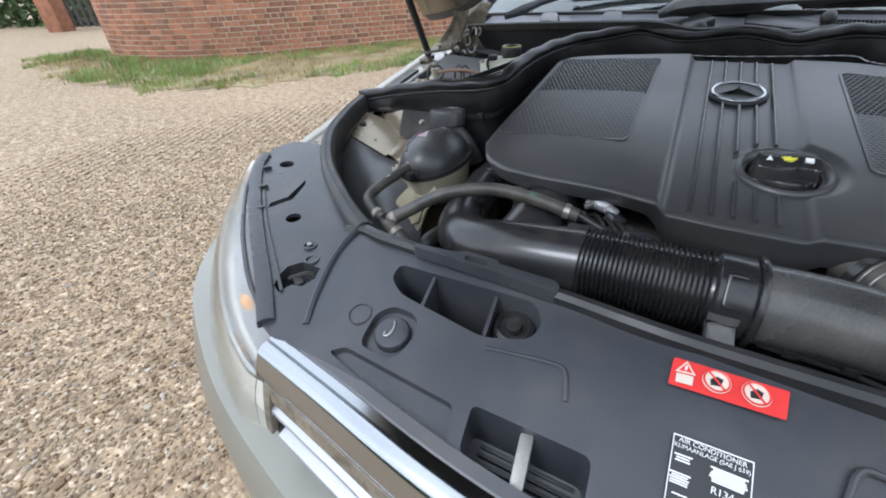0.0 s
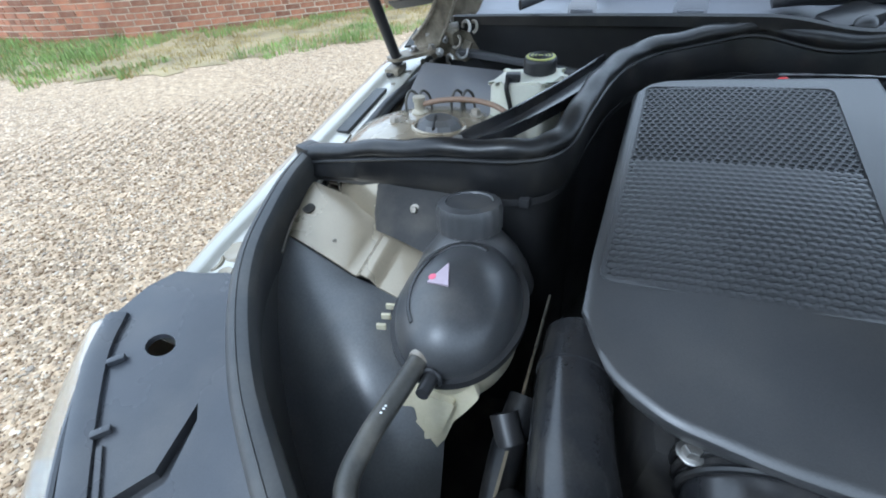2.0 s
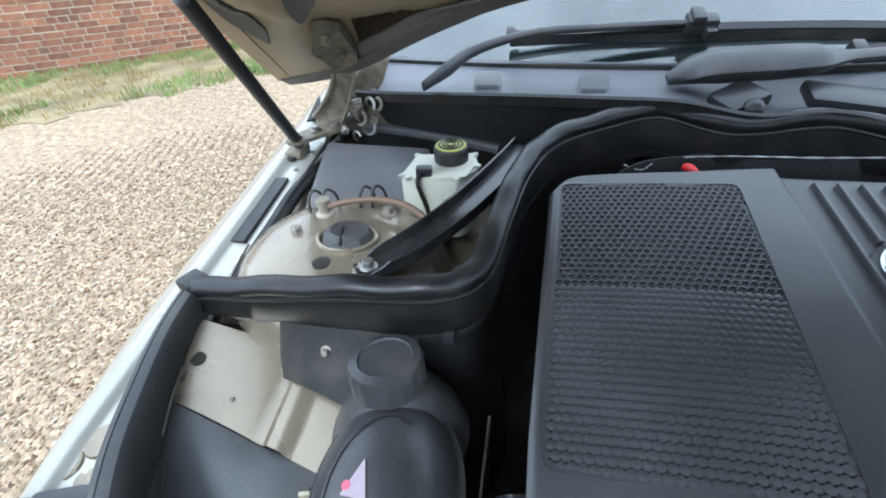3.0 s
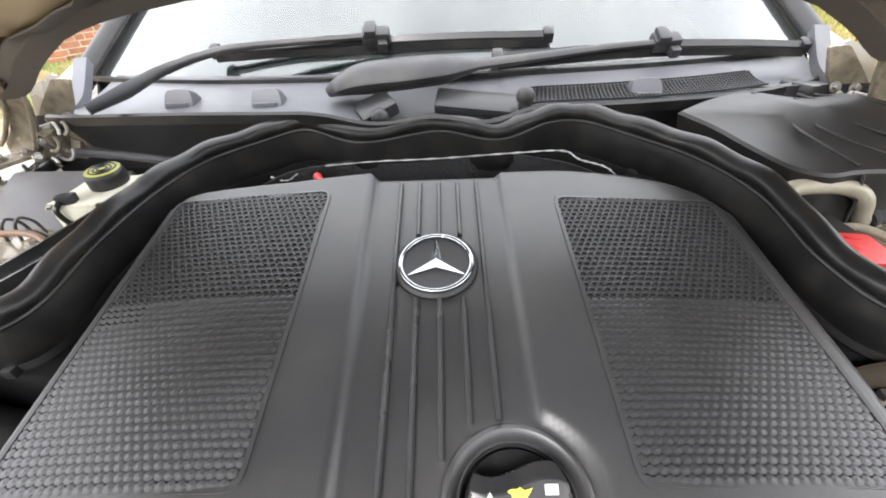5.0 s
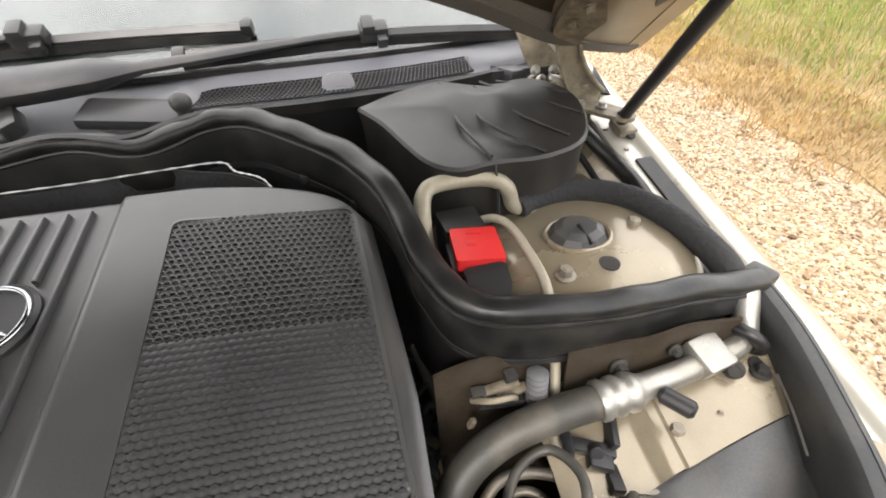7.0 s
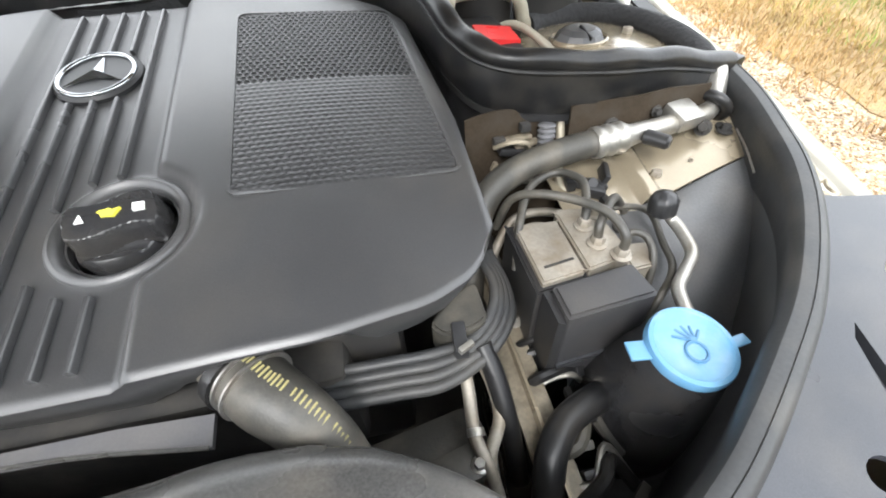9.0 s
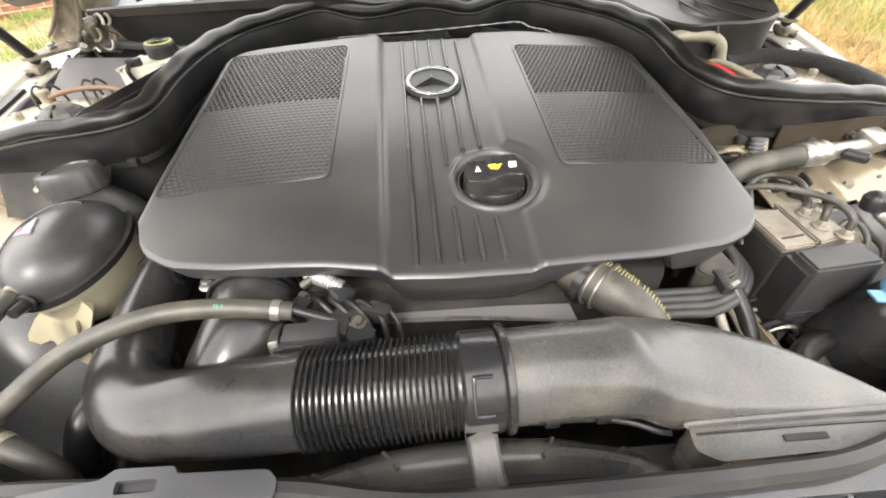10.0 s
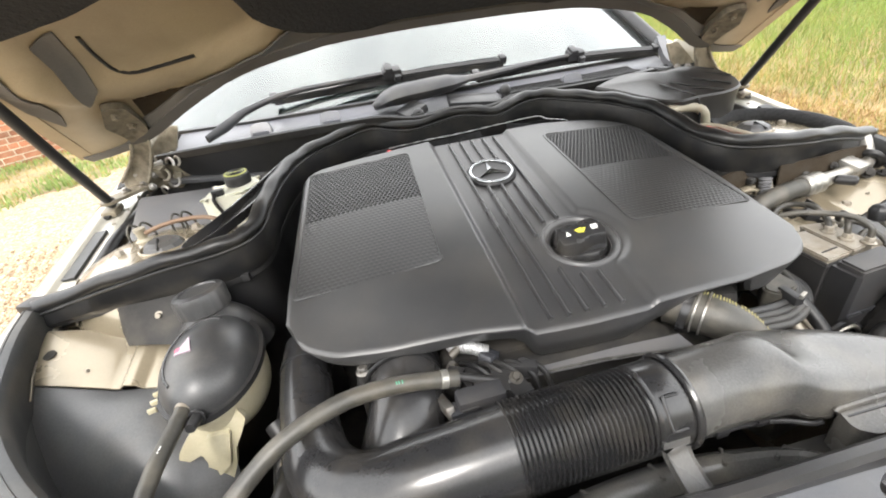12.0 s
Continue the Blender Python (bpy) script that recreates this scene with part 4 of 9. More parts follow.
def lay(x, y):
    """Where a point of a flat sticker comes to lie on the domed panel."""
    return 0.96 * x - 0.002, float(np.interp(y, [0, 0.2, 0.247, 0.283, 0.309, 0.4], [0.0, 0.197, 0.238, 0.272, 0.296, 0.387]))


def on_slam(x, y, lift=0.0):
    x, y = lay(x, y)
    return (x, y, slam_z(x, y) + lift)


def flat(bm, pts, zf, lift, th=0.0004):
    plate(bm, [lay(*p) for p in pts], lambda x, y: zf(x, y) + lift, th)
    return bm


def text_mesh(name, body, size, m, mat, parent):
    cu = bpy.data.curves.new(name, "FONT")
    cu.body, cu.size, cu.align_x, cu.align_y, cu.extrude = body, size, "CENTER", "CENTER", 0.0001
    t = bpy.data.objects.new(name, cu)
    scene.collection.objects.link(t)
    me = bpy.data.meshes.new_from_object(t.evaluated_get(bpy.context.evaluated_depsgraph_get()))
    bpy.data.objects.remove(t)
    me.transform(m)
    me.materials.clear()
    me.materials.append(M[mat])
    ob = new(name, me)
    ob.parent = parent
    if parent.name in BASES:
        ob.matrix_parent_inverse = Matrix.Translation(-BASES[parent.name])
    return ob


SL = math.degrees(math.atan(0.53))
# red warning sticker
stk = thing("warning_sticker", "red warning sticker with white prohibition signs", "sticker", base=on_slam(0.02, 0.29))
b = bm_new()
flat(b, rounded([(-0.019, 0.309), (0.063, 0.309), (0.061, 0.284), (-0.020, 0.283)], 0.002), slam_z, 0.0008)
part("backing", b, "label_red", stk)
for cx, kind in ((-0.009, 0), (0.0135, 1), (0.041, 1)):
    b = bm_new()
    if kind:
        flat(b, circle(cx, 0.2965, 0.0103, 24), slam_z, 0.0014)
        o = part("disc", b, "label_beige", stk)
        b = bm_new()
        ring(b, on_slam(cx, 0.2965, 0.0017), (0, -0.29, 1), 0.0088, 0.0008, 28, 5)
        part("red_ring", b, "label_red", stk)
        b = bm_new()
        flat(b, [(cx - 0.0066, 0.3026), (cx - 0.0056, 0.3036), (cx + 0.0066, 0.2906), (cx + 0.0056, 0.2896)], slam_z, 0.0020)
        part("red_slash", b, "label_red", stk)
        b = bm_new()
        flat(b, [(cx - 0.004, 0.2915), (cx - 0.0045, 0.2965), (cx, 0.3005), (cx + 0.0045, 0.299), (cx + 0.003, 0.2925)], slam_z, 0.0017)
        part("black_symbol", b, "label_black", stk)
    else:
        flat(b, [(cx - 0.0075, 0.296), (cx + 0.0075, 0.296), (cx, 0.3075)], slam_z, 0.0014)
        part("triangle", b, "label_beige", stk)
        b = bm_new()
        flat(b, [(cx - 0.005, 0.2972), (cx + 0.005, 0.2972), (cx, 0.3050)], slam_z, 0.0017)
        part("triangle_inner", b, "label_red", stk)
        b = bm_new()
        flat(b, [(cx - 0.0008, 0.2985), (cx + 0.0008, 0.2985), (cx + 0.0008, 0.3025), (cx - 0.0008, 0.3025)], slam_z, 0.0020)
        part("mark", b, "label_white", stk)
        b = bm_new()
        flat(b, [(cx - 0.0062, 0.2862), (cx + 0.0062, 0.2862), (cx + 0.0062, 0.2945), (cx - 0.0062, 0.2945)], slam_z, 0.0014)
        part("book_sign", b, "label_beige", stk)

# air conditioning label
acl = thing("air_conditioning_label", "black printed air conditioning label with white writing", "label", base=on_slam(0.02, 0.22))
b = bm_new()
flat(b, [(-0.009, 0.247), (0.044, 0.247), (0.046, 0.200), (-0.007, 0.200)], slam_z, 0.0008)
part("backing", b, "label_black", acl)
b = bm_new()
for q in ([(-0.009, 0.247), (0.044, 0.247), (0.044, 0.2462), (-0.009, 0.2462)], [(-0.009, 0.247), (-0.0083, 0.247), (-0.0063, 0.200), (-0.007, 0.200)], [(0.0433, 0.247), (0.044, 0.247), (0.046, 0.200), (0.0453, 0.200)]):
    flat(b, q, slam_z, 0.0013)
part("border", b, "label_white", acl)


def slam_text(name, body, size, x, y):
    return text_mesh(name, body, size, Matrix.Translation(on_slam(x, y, 0.0016)) @ pose(0, 0, 0, SL, 0, 0), "label_white", acl)


slam_text("writing", "AIR CONDITIONER", 0.0050, 0.0175, 0.2428)
slam_text("writing", "KLIMAANLAGE (SAE J 639)", 0.0042, 0.0175, 0.2384)
slam_text("writing", "R134a", 0.0068, 0.029, 0.2175)
for x, y, wd in ((0.0, 0.2330, 0.012), (0.0, 0.2290, 0.010), (0.030, 0.2330, 0.024), (0.030, 0.2300, 0.022), (0.030, 0.2270, 0.024), (0.030, 0.2240, 0.020), (0.0, 0.2200, 0.014), (0.0, 0.2165, 0.013), (0.0, 0.2130, 0.012), (0.032, 0.2105, 0.020), (0.032, 0.2070, 0.018), (0.002, 0.2060, 0.010), (0.0, 0.2310, 0.009), (0.030, 0.2315, 0.020), (0.030, 0.2285, 0.023), (0.030, 0.2255, 0.021), (0.0, 0.2182, 0.011), (0.0, 0.2147, 0.012), (0.032, 0.2088, 0.016)):
    b = bm_new()
    flat(b, [(x - wd / 2, y - 0.0005), (x + wd / 2, y - 0.0005), (x + wd / 2, y + 0.0005), (x - wd / 2, y + 0.0005)], slam_z, 0.0013)
    part("text_bar", b, "label_white", acl)

# ---- engine bay walls and floor ----
for s in (-1, 1):
    # wheel-arch liner: a dark bowl beside the engine
    b = bm_new()

    def liner(u, v, s=s):
        t = 1 - v
        yr = 0.674 - 0.045 * (1 - u) ** 1.4
        y = yr - (yr - 0.365) * t
        xin, xout = 0.395 + 0.060 * v, max(0.45, min(0.738, 0.46 + 1.02 * (y - 0.37)))
        x = xin + (xout - xin) * u
        z = 0.714 - 0.006 * (1 - u) - 0.17 * t ** 1.25 + 0.030 * math.sin(math.pi * min(1, u * 1.1)) * math.sin(math.pi * min(1, t * 1.6)) - 0.10 * (1 - u) ** 3 * t
        z += 0.26 * max(0.0, x - 0.595) * v ** 2
        return (s * x, y, z)

    sheet(b, 20, 20, liner, 0.003)
    lt = thing("wheel_arch_liner", "smooth dusty black wheel-arch liner inside the engine bay", "liner", "wheel arch liners", (s * 0.55, 0.5, 0.62))
    part("shell", b, "liner", lt)
    for q in ((0.25, 0.93),):
        p = Vector(liner(*q))
        b = bm_new()
        lathe(b, [(0.008, 0), (0.008, 0.002), (0.005, 0.004), (0.0, 0.0045)], p, (0, -0.3, 1), 16)
        part("push_clip", b, "dark", lt)
    # painted inner wing panel
    b = bm_new()

    def inner(u, v, s=s):
        x = 0.708 - 0.240 * u
        yf = 0.672 - 0.045 * u ** 1.4
        y = yf + (0.758 - yf) * v
        step = 0.006 if 0.50 < u < 0.62 else 0.0
        z = 0.716 + 0.022 * v - 0.016 * max(0.0, u - 0.45) + step + 0.26 * max(0.0, x - 0.595)
        return (s * x, y, z)

    sheet(b, 32, 10, inner, 0.002)
    ip = part("inner_wing", b, "bay", car, "dusty champagne painted inner wing")
    if s > 0:
        bolt("bolt", (0.686, 0.707, 0.752), ip, 0.006, mat="dark")
        bolt("bolt", (0.594, 0.685, 0.7175), ip, 0.0065, mat="dusty_alloy")
    b = bm_new()
    lathe(b, [(0.008, -0.001), (0.008, 0.0015), (0.0, 0.0018)], Vector(inner(0.075, 0.52)), (0, -0.2, 1), 18)
    part("plug", b, "dark", ip, "dark rubber plug")
    for q in ((0.30, 0.25),):
        bolt("weld_stud", inner(*q), ip, 0.002, mat="dusty_alloy")
    b = bm_new()
    sheet(b, 6, 10, lambda u, v: (s * 0.372, 0.36 + 0.40 * v, 0.655 - 0.30 * u), 0.003, (s, 0, 0))
    part("chassis_leg", b, "bay", car, "painted chassis leg, dirty at the bottom")
    # outer liner along the wing, below the seal
    b = bm_new()
    ol = [(0.410, 0.362, 0.742), (0.452, 0.388, 0.748), (0.512, 0.430, 0.753), (0.570, 0.476, 0.758), (0.629, 0.539, 0.765), (0.668, 0.597, 0.772), (0.695, 0.658, 0.778), (0.715, 0.720, 0.785), (0.724, 0.775, 0.790)]
    l3 = spline([(s * x, y, z - 0.012) for x, y, z in ol], 5)
    sweep(b, l3, lambda i, f: [(-0.004, -0.13 - 0.20 * max(0.0, 1 - 1.5 * f)), (0.004, -0.13 - 0.20 * max(0.0, 1 - 1.5 * f)), (0.004, 0.0), (-0.004, 0.0)])
    part("inner_skirt", b, "liner", car, "dusty black plastic skirt below the seal")
    # side shelf of the rear chamber
    b = bm_new()
    sheet(b, 8, 12, lambda u, v: (s * (0.715 - 0.06 * u), 0.775 + 0.50 * v, fender_top(0.775 + 0.5 * v) - 0.035 - 0.05 * u), 0.003)
    part("gutter", b, "bay", car, "painted rain gutter beside the wing")
    b = bm_new()
    tube(b, [(s * (fender_x(y) - d), y, fender_top(y) - 0.018) for y, d in ((0.79, 0.042), (0.86, 0.045), (0.94, 0.046), (1.01, 0.046), (1.08, 0.058), (1.16, 0.070), (1.21, 0.085))], 0.0125, 5, 10, True, 0.8)
    part("wing_seal", b, "rubber", car, "black rubber edge seal")
    b = bm_new()
    tube(b, [(s * (fender_x(y) - 0.085), y, fender_top(y) - 0.036) for y in (0.80, 0.9, 1.0, 1.1, 1.18)], 0.005, 5, 8)
    part("bonnet_cable", b, "rubber", car)

b = bm_new()
sheet(b, 4, 4, lambda u, v: (-0.62 + 1.24 * u, 0.30 + 0.96 * v, 0.36), 0.004)
part("undertray", b, "dark", car, "dark undertray below the engine")
b = bm_new()
sheet(b, 4, 2, lambda u, v: (-0.45 + 0.9 * u, 0.36, 0.70 - 0.34 * v), 0.02, (0, -1, 0))
part("radiator", b, "dark", car, "dark radiator pack behind the panel")


# ---- bonnet, raised over the engine bay ----
bonnet = thing("bonnet", "raised champagne bonnet, inner side with beige pressings", "bonnet", base=(0, 1.19, 0.92))
HK = 0.49 / 0.82


def upright(outline, s, yf, thick, r):
    """An upright metal plate with rounded corners, given in width and height."""
    bm = bm_new()
    plate(bm, rounded([(s * x, z) for x, z in outline], r), lambda x, y: 0.0, thick)
    for v in bm.verts:
        x, z, d = v.co.x, v.co.y, -v.co.z
        v.co = Vector((x, yf(abs(x), z) + d, z))
    return bm


def bonnet_rear(u):
    """Rear edge in plan for u from -1 to 1."""
    x = 0.785 * u
    y = float(np.interp(abs(x), [0, 0.09, 0.167, 0.235, 0.307, 0.374, 0.445, 0.53, 0.59, 0.64, 0.69, 0.74, 0.785], [0.957, 0.959, 0.964, 0.974, 0.992, 1.018, 1.056, 1.107, 1.148, 1.178, 1.193, 1.193, 1.186]))
    return x, y


def bonnet_point(u, v, off=0.0):
    x, y = bonnet_rear(u)
    n = Vector((0, 0.49, 0.82)).normalized()
    taper = 1 - 0.36 * v
    length = 1.06 * (1 - 0.06 * (1 - u * u)) - (1.19 - y) * 0.55
    p = Vector((x * taper, y, 0.92 + HK * (1.19 - y)))
    d = Vector((0, -0.82, 0.49)).normalized()
    camber = 0.045 * (1 - u * u) * math.sin(math.pi * min(1, 0.25 + v * 0.8)) - 0.03 * v * v
    return p + d * (length * v) + n * (camber + off)


def trim_v(u):
    """How far the rear edge is cut back towards the hinges."""
    return float(np.interp(abs(0.785 * u), [0, 0.15, 0.23, 0.30, 0.35, 0.43, 0.57, 0.65, 0.72, 0.785], [0.006, 0.010, 0.017, 0.021, 0.029, 0.041, 0.041, 0.035, 0.017, 0.0]))


b = bm_new()
sheet(b, 40, 30, lambda u, v: bonnet_point(2 * u - 1, trim_v(2 * u - 1) * (1 - v) + v, 0.022), 0.003, (0, -0.51, -0.86))
part("skin", b, "paint", bonnet, "champagne painted outer skin")
b = bm_new()


def polyline_distance(u, v, pts):
    best = 9.0
    for (ax, ay), (cx_, cy_) in zip(pts, pts[1:]):
        dx, dy = (cx_ - ax) * 0.7, cy_ - ay
        px, py = (u - ax) * 0.7, v - ay
        t = max(0.0, min(1.0, (px * dx + py * dy) / (dx * dx + dy * dy)))
        best = min(best, math.hypot(px - t * dx, py - t * dy))
    return best


def bonnet_patch(outline, off, thick, cuts=5):
    """A patch or strip lying on the inner side; the outline is in the bonnet's own coordinates."""
    bm = bm_new()
    plate(bm, outline, lambda x, y: 0.0, thick)
    bmesh.ops.subdivide_edges(bm, edges=bm.edges[:], cuts=cuts, use_grid_fill=True)
    for w in bm.verts:
        w.co = bonnet_point(w.co.x, w.co.y, off + inner_off(w.co.x, w.co.y) - 0.3 * thick - w.co.z * 1.0 - thick)
    return bm


def inner_off(u, v):
    """Pressed relief: a raised beam round the edge, a dished panel inside it."""
    a = abs(u)
    beam = polyline_distance(a, v, [(0.93, 0.30), (0.84, 0.232), (0.74, 0.170), (0.62, 0.115), (0.51, 0.085), (0.43, 0.085), (0.37, 0.108), (0.33, 0.15)])
    side = max(0.0, min(1.0, (a - 0.84) / 0.05))
    dish = max(0.0, min(1.0, (v - 0.06) / 0.04)) * (1 - side)
    bump_ = math.exp(-(beam / 0.030) ** 4)
    return 0.010 * dish - 0.014 * bump_ - 0.004 * side


def frame_point(u, v):
    w = 2 * u - 1
    q = max(v, trim_v(w)) if v < 0.06 else v
    return bonnet_point(w, q * 0.985 + 0.004, inner_off(w, q))


sheet(b, 96, 72, frame_point, 0.002, (0, 0.51, 0.86))
part("inner_frame", b, "inner", bonnet, "beige painted inner frame with pressed ribs", angle=60)
b = bm_new()


def lining(u, v):
    w = 2 * u - 1
    q = abs(w) * 0.90
    v0 = float(np.interp(q, [0, 0.10, 0.14, 0.20, 0.26, 0.33, 0.37, 0.42, 0.44, 0.50, 0.57, 0.65, 0.73, 0.81, 0.90], [0.046, 0.048, 0.050, 0.040, 0.050, 0.078, 0.104, 0.150, 0.205, 0.31, 0.350, 0.362, 0.385, 0.412, 0.420]))
    return bonnet_point(w * 0.90, v0 + (0.93 - v0) * v, -0.016 - 0.012 * math.sin(math.pi * u) * math.sin(math.pi * v) - 0.004 * math.sin(9 * w) * math.sin(14 * v))


sheet(b, 72, 36, lining, 0.006, (0, 0.51, 0.86))
part("insulation_mat", b, "foam", bonnet, "black felt insulation mat")
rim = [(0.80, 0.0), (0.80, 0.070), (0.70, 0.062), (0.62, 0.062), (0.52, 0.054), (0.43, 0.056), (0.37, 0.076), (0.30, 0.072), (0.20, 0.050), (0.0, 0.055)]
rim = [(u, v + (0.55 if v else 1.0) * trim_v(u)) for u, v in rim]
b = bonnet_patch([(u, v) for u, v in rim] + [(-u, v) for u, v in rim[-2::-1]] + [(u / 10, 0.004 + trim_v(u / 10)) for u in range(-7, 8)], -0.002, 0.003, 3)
part("rear_strip", b, "strip_shade_grey", bonnet, "grey strip along the rear edge")
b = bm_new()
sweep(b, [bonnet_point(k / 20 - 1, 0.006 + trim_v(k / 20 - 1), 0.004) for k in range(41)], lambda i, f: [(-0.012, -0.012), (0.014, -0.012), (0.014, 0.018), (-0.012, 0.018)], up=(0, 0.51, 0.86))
part("rear_hem", b, "strip_shade_grey", bonnet, "folded rear hem")
for s in (-1, 1):
    b = bm_new()
    sweep(b, [bonnet_point(s * 1.0, k / 20, 0.006) for k in range(21)], lambda i, f: [(-0.014, -0.010), (0.014, -0.010), (0.014, 0.018), (-0.014, 0.018)], up=(0, 0.51, 0.86))
    part("side_hem", b, "inner", bonnet, "folded side hem")
    b = bm_new()
    tube(b, [bonnet_point(s * a, v, inner_off(a, v) - 0.001) for a, v in ((0.782, 0.333), (0.782, 0.293), (0.770, 0.240), (0.731, 0.205), (0.663, 0.170), (0.579, 0.135))], 0.0030, 6, 8)
    part("edge_seam", b, "rubber", bonnet, "dark seam of the pressing")
    # two grey patches paint the shade on recessed parts of the frame
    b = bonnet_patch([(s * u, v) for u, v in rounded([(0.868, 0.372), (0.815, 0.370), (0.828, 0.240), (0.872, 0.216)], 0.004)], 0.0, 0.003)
    part("damping_pad", b, "strip_shade_grey", bonnet, "grey patch painting the shade in a recess")
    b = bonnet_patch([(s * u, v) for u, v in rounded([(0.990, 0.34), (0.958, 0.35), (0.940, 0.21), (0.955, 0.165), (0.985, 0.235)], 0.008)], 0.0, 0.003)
    part("damping_pad", b, "strip_shade_grey", bonnet, "grey patch painting the shade along the edge")
    bolt("bolt", bonnet_point(s * 0.915, 0.27, -0.004), bonnet, 0.005, (0, -0.51, -0.86), mat="dark")
    # dark patch stands for the shade between the beam and the rear edge
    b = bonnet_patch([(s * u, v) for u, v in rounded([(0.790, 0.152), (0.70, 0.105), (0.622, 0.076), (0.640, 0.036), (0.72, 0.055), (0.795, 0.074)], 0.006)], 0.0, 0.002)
    part("rear_panel", b, "dirty_shaded_paint", bonnet, "dark patch painting the shade of the recess beside the hinge")

    # hinge: bracket on the bonnet, broad arm, base bracket and spring
    b = bonnet_patch([(s * u, v) for u, v in rounded([(0.858, 0.200), (0.815, 0.165), (0.800, 0.070), (0.862, 0.060), (0.884, 0.150)], 0.008)], 0.0, 0.012)
    hg = part("bonnet_hinge", b, "hinge", bonnet, "dusty champagne bonnet hinge with bare bolts")
    for u, v in ((0.846, 0.160), (0.832, 0.105)):
        bolt("bolt", bonnet_point(s * u, v, inner_off(u, v) - 0.016), hg, 0.006, (0, -0.51, -0.86), "hinge")
    b = upright([(0.676, 0.972), (0.640, 0.970), (0.647, 0.928), (0.664, 0.888), (0.684, 0.852), (0.708, 0.836), (0.736, 0.846), (0.735, 0.866), (0.712, 0.886), (0.684, 0.926)], s, lambda x, z: 1.160 + 0.25 * max(0.0, 0.93 - z) * max(0.0, z - 0.83) * 10, 0.006, 0.010)
    part("arm", b, "hinge", hg, "broad flanged hinge arm")
    b = bm_new()
    tube(b, [(s * x, 1.158, z) for x, z in ((0.677, 0.968), (0.685, 0.926), (0.713, 0.886), (0.735, 0.866))], 0.0038, 5, 8)
    tube(b, [(s * x, 1.158, z) for x, z in ((0.640, 0.966), (0.647, 0.928), (0.664, 0.888), (0.684, 0.853))], 0.0030, 5, 8)
    part("arm_flange", b, "hinge", hg)
    b = upright([(0.594, 0.956), (0.624, 0.957), (0.668, 0.915), (0.690, 0.890), (0.690, 0.866), (0.645, 0.878), (0.613, 0.912)], s, lambda x, z: 1.200, 0.006, 0.006)
    part("stay_plate", b, "hinge", hg, "beige folded stay plate")
    b = upright([(0.682, 0.940), (0.631, 0.962), (0.622, 0.958), (0.668, 0.916), (0.703, 0.888)], s, lambda x, z: 1.212, 0.004, 0.003)
    part("painted_edge", b, "paint", hg, "bright painted edge behind the arm")
    b = upright([(0.694, 0.884), (0.650, 0.880), (0.612, 0.872), (0.604, 0.850), (0.640, 0.818), (0.700, 0.812), (0.726, 0.846)], s, lambda x, z: 1.188 + 0.30 * (0.85 - z) * (0.85 - z > 0), 0.008, 0.008)
    part("base_bracket", b, "hinge", hg, "grimy folded base bracket")
    b = upright([(0.690, 0.876), (0.664, 0.880), (0.670, 0.858), (0.692, 0.862)], s, lambda x, z: 1.180, 0.004, 0.003)
    part("shadow_slot", b, "dark", hg, "dark slot in the bracket")
    b = bm_new()
    plate(b, [(s * x, y) for x, y in rounded([(0.690, 1.185), (0.722, 1.160), (0.764, 1.112), (0.760, 1.088), (0.738, 1.086), (0.706, 1.118), (0.676, 1.150)], 0.010)], lambda x, y: 0.849 + 0.10 * (y - 1.12), 0.006)
    part("foot_plate", b, "hinge", hg)
    for k, (x, z, r) in enumerate(((0.624, 0.888, 0.009), (0.610, 0.890, 0.007), (0.644, 0.864, 0.008), (0.632, 0.848, 0.009), (0.708, 0.824, 0.008), (0.693, 0.820, 0.007), (0.656, 0.830, 0.009))):
        b = bm_new()
        a0 = 0.9 * k
        tube(b, [(s * (x + r * math.cos(a0 + a)), 1.165 - 0.004 * a, z + 1.25 * r * math.sin(a0 + a)) for a in np.linspace(0, 3.6, 7)], 0.0030, 4, 8)
        part("spring", b, "dusty_alloy" if k % 3 else "steel", hg, "bare bent steel spring")
    b = bm_new()
    cyl(b, (s * 0.645, 1.180, 0.888), (s * 0.712, 1.172, 0.872), 0.0075, bev=0.002)
    part("pivot_pin", b, "steel", hg, "bare pivot pin")
    b = bm_new()
    box(b, (s * 0.660, 1.176, 0.872), (0.030, 0.020, 0.026), (20, 12, s * 25), 0.004)
    box(b, (s * 0.634, 1.190, 0.846), (0.018, 0.016, 0.030), (-12, 20, s * 10), 0.003)
    part("catch", b, "hinge", hg, "dusty safety catch")
    for q, ax in (((0.630, 1.198, 0.896), (0, -1, 0.3)), ((0.662, 1.199, 0.893), (0, -1, 0.3)), ((0.640, 1.196, 0.848), (0, -1, 0.3)), ((0.692, 1.150, 0.852), (0, -0.1, 1)), ((0.720, 1.130, 0.852), (0, -0.1, 1)), ((0.672, 1.172, 0.866), (-s, -0.6, 0.2)), ((0.676, 1.150, 0.846), (-s, -0.6, 0.4))):
        bolt("bolt", (s * q[0], q[1], q[2]), hg, 0.0058, ax)

    # gas strut
    gs = thing("gas_strut", "black gas strut holding the bonnet open", "gas strut", "gas struts", (s * 0.745, 1.104, 0.82))
    p0 = Vector((s * 0.745, 1.104, 0.842))
    p1 = p0 + Vector((-s * 0.145, -0.65, 0.745)) * 0.52
    b = bm_new()
    cyl(b, p0 + (p1 - p0) * 0.02, p0 + (p1 - p0) * 0.60, 0.0095, seg=18, bev=0.002)
    part("cylinder", b, "plastic", gs)
    b = bm_new()
    cyl(b, p0 + (p1 - p0) * 0.58, p1, 0.0045, seg=12)
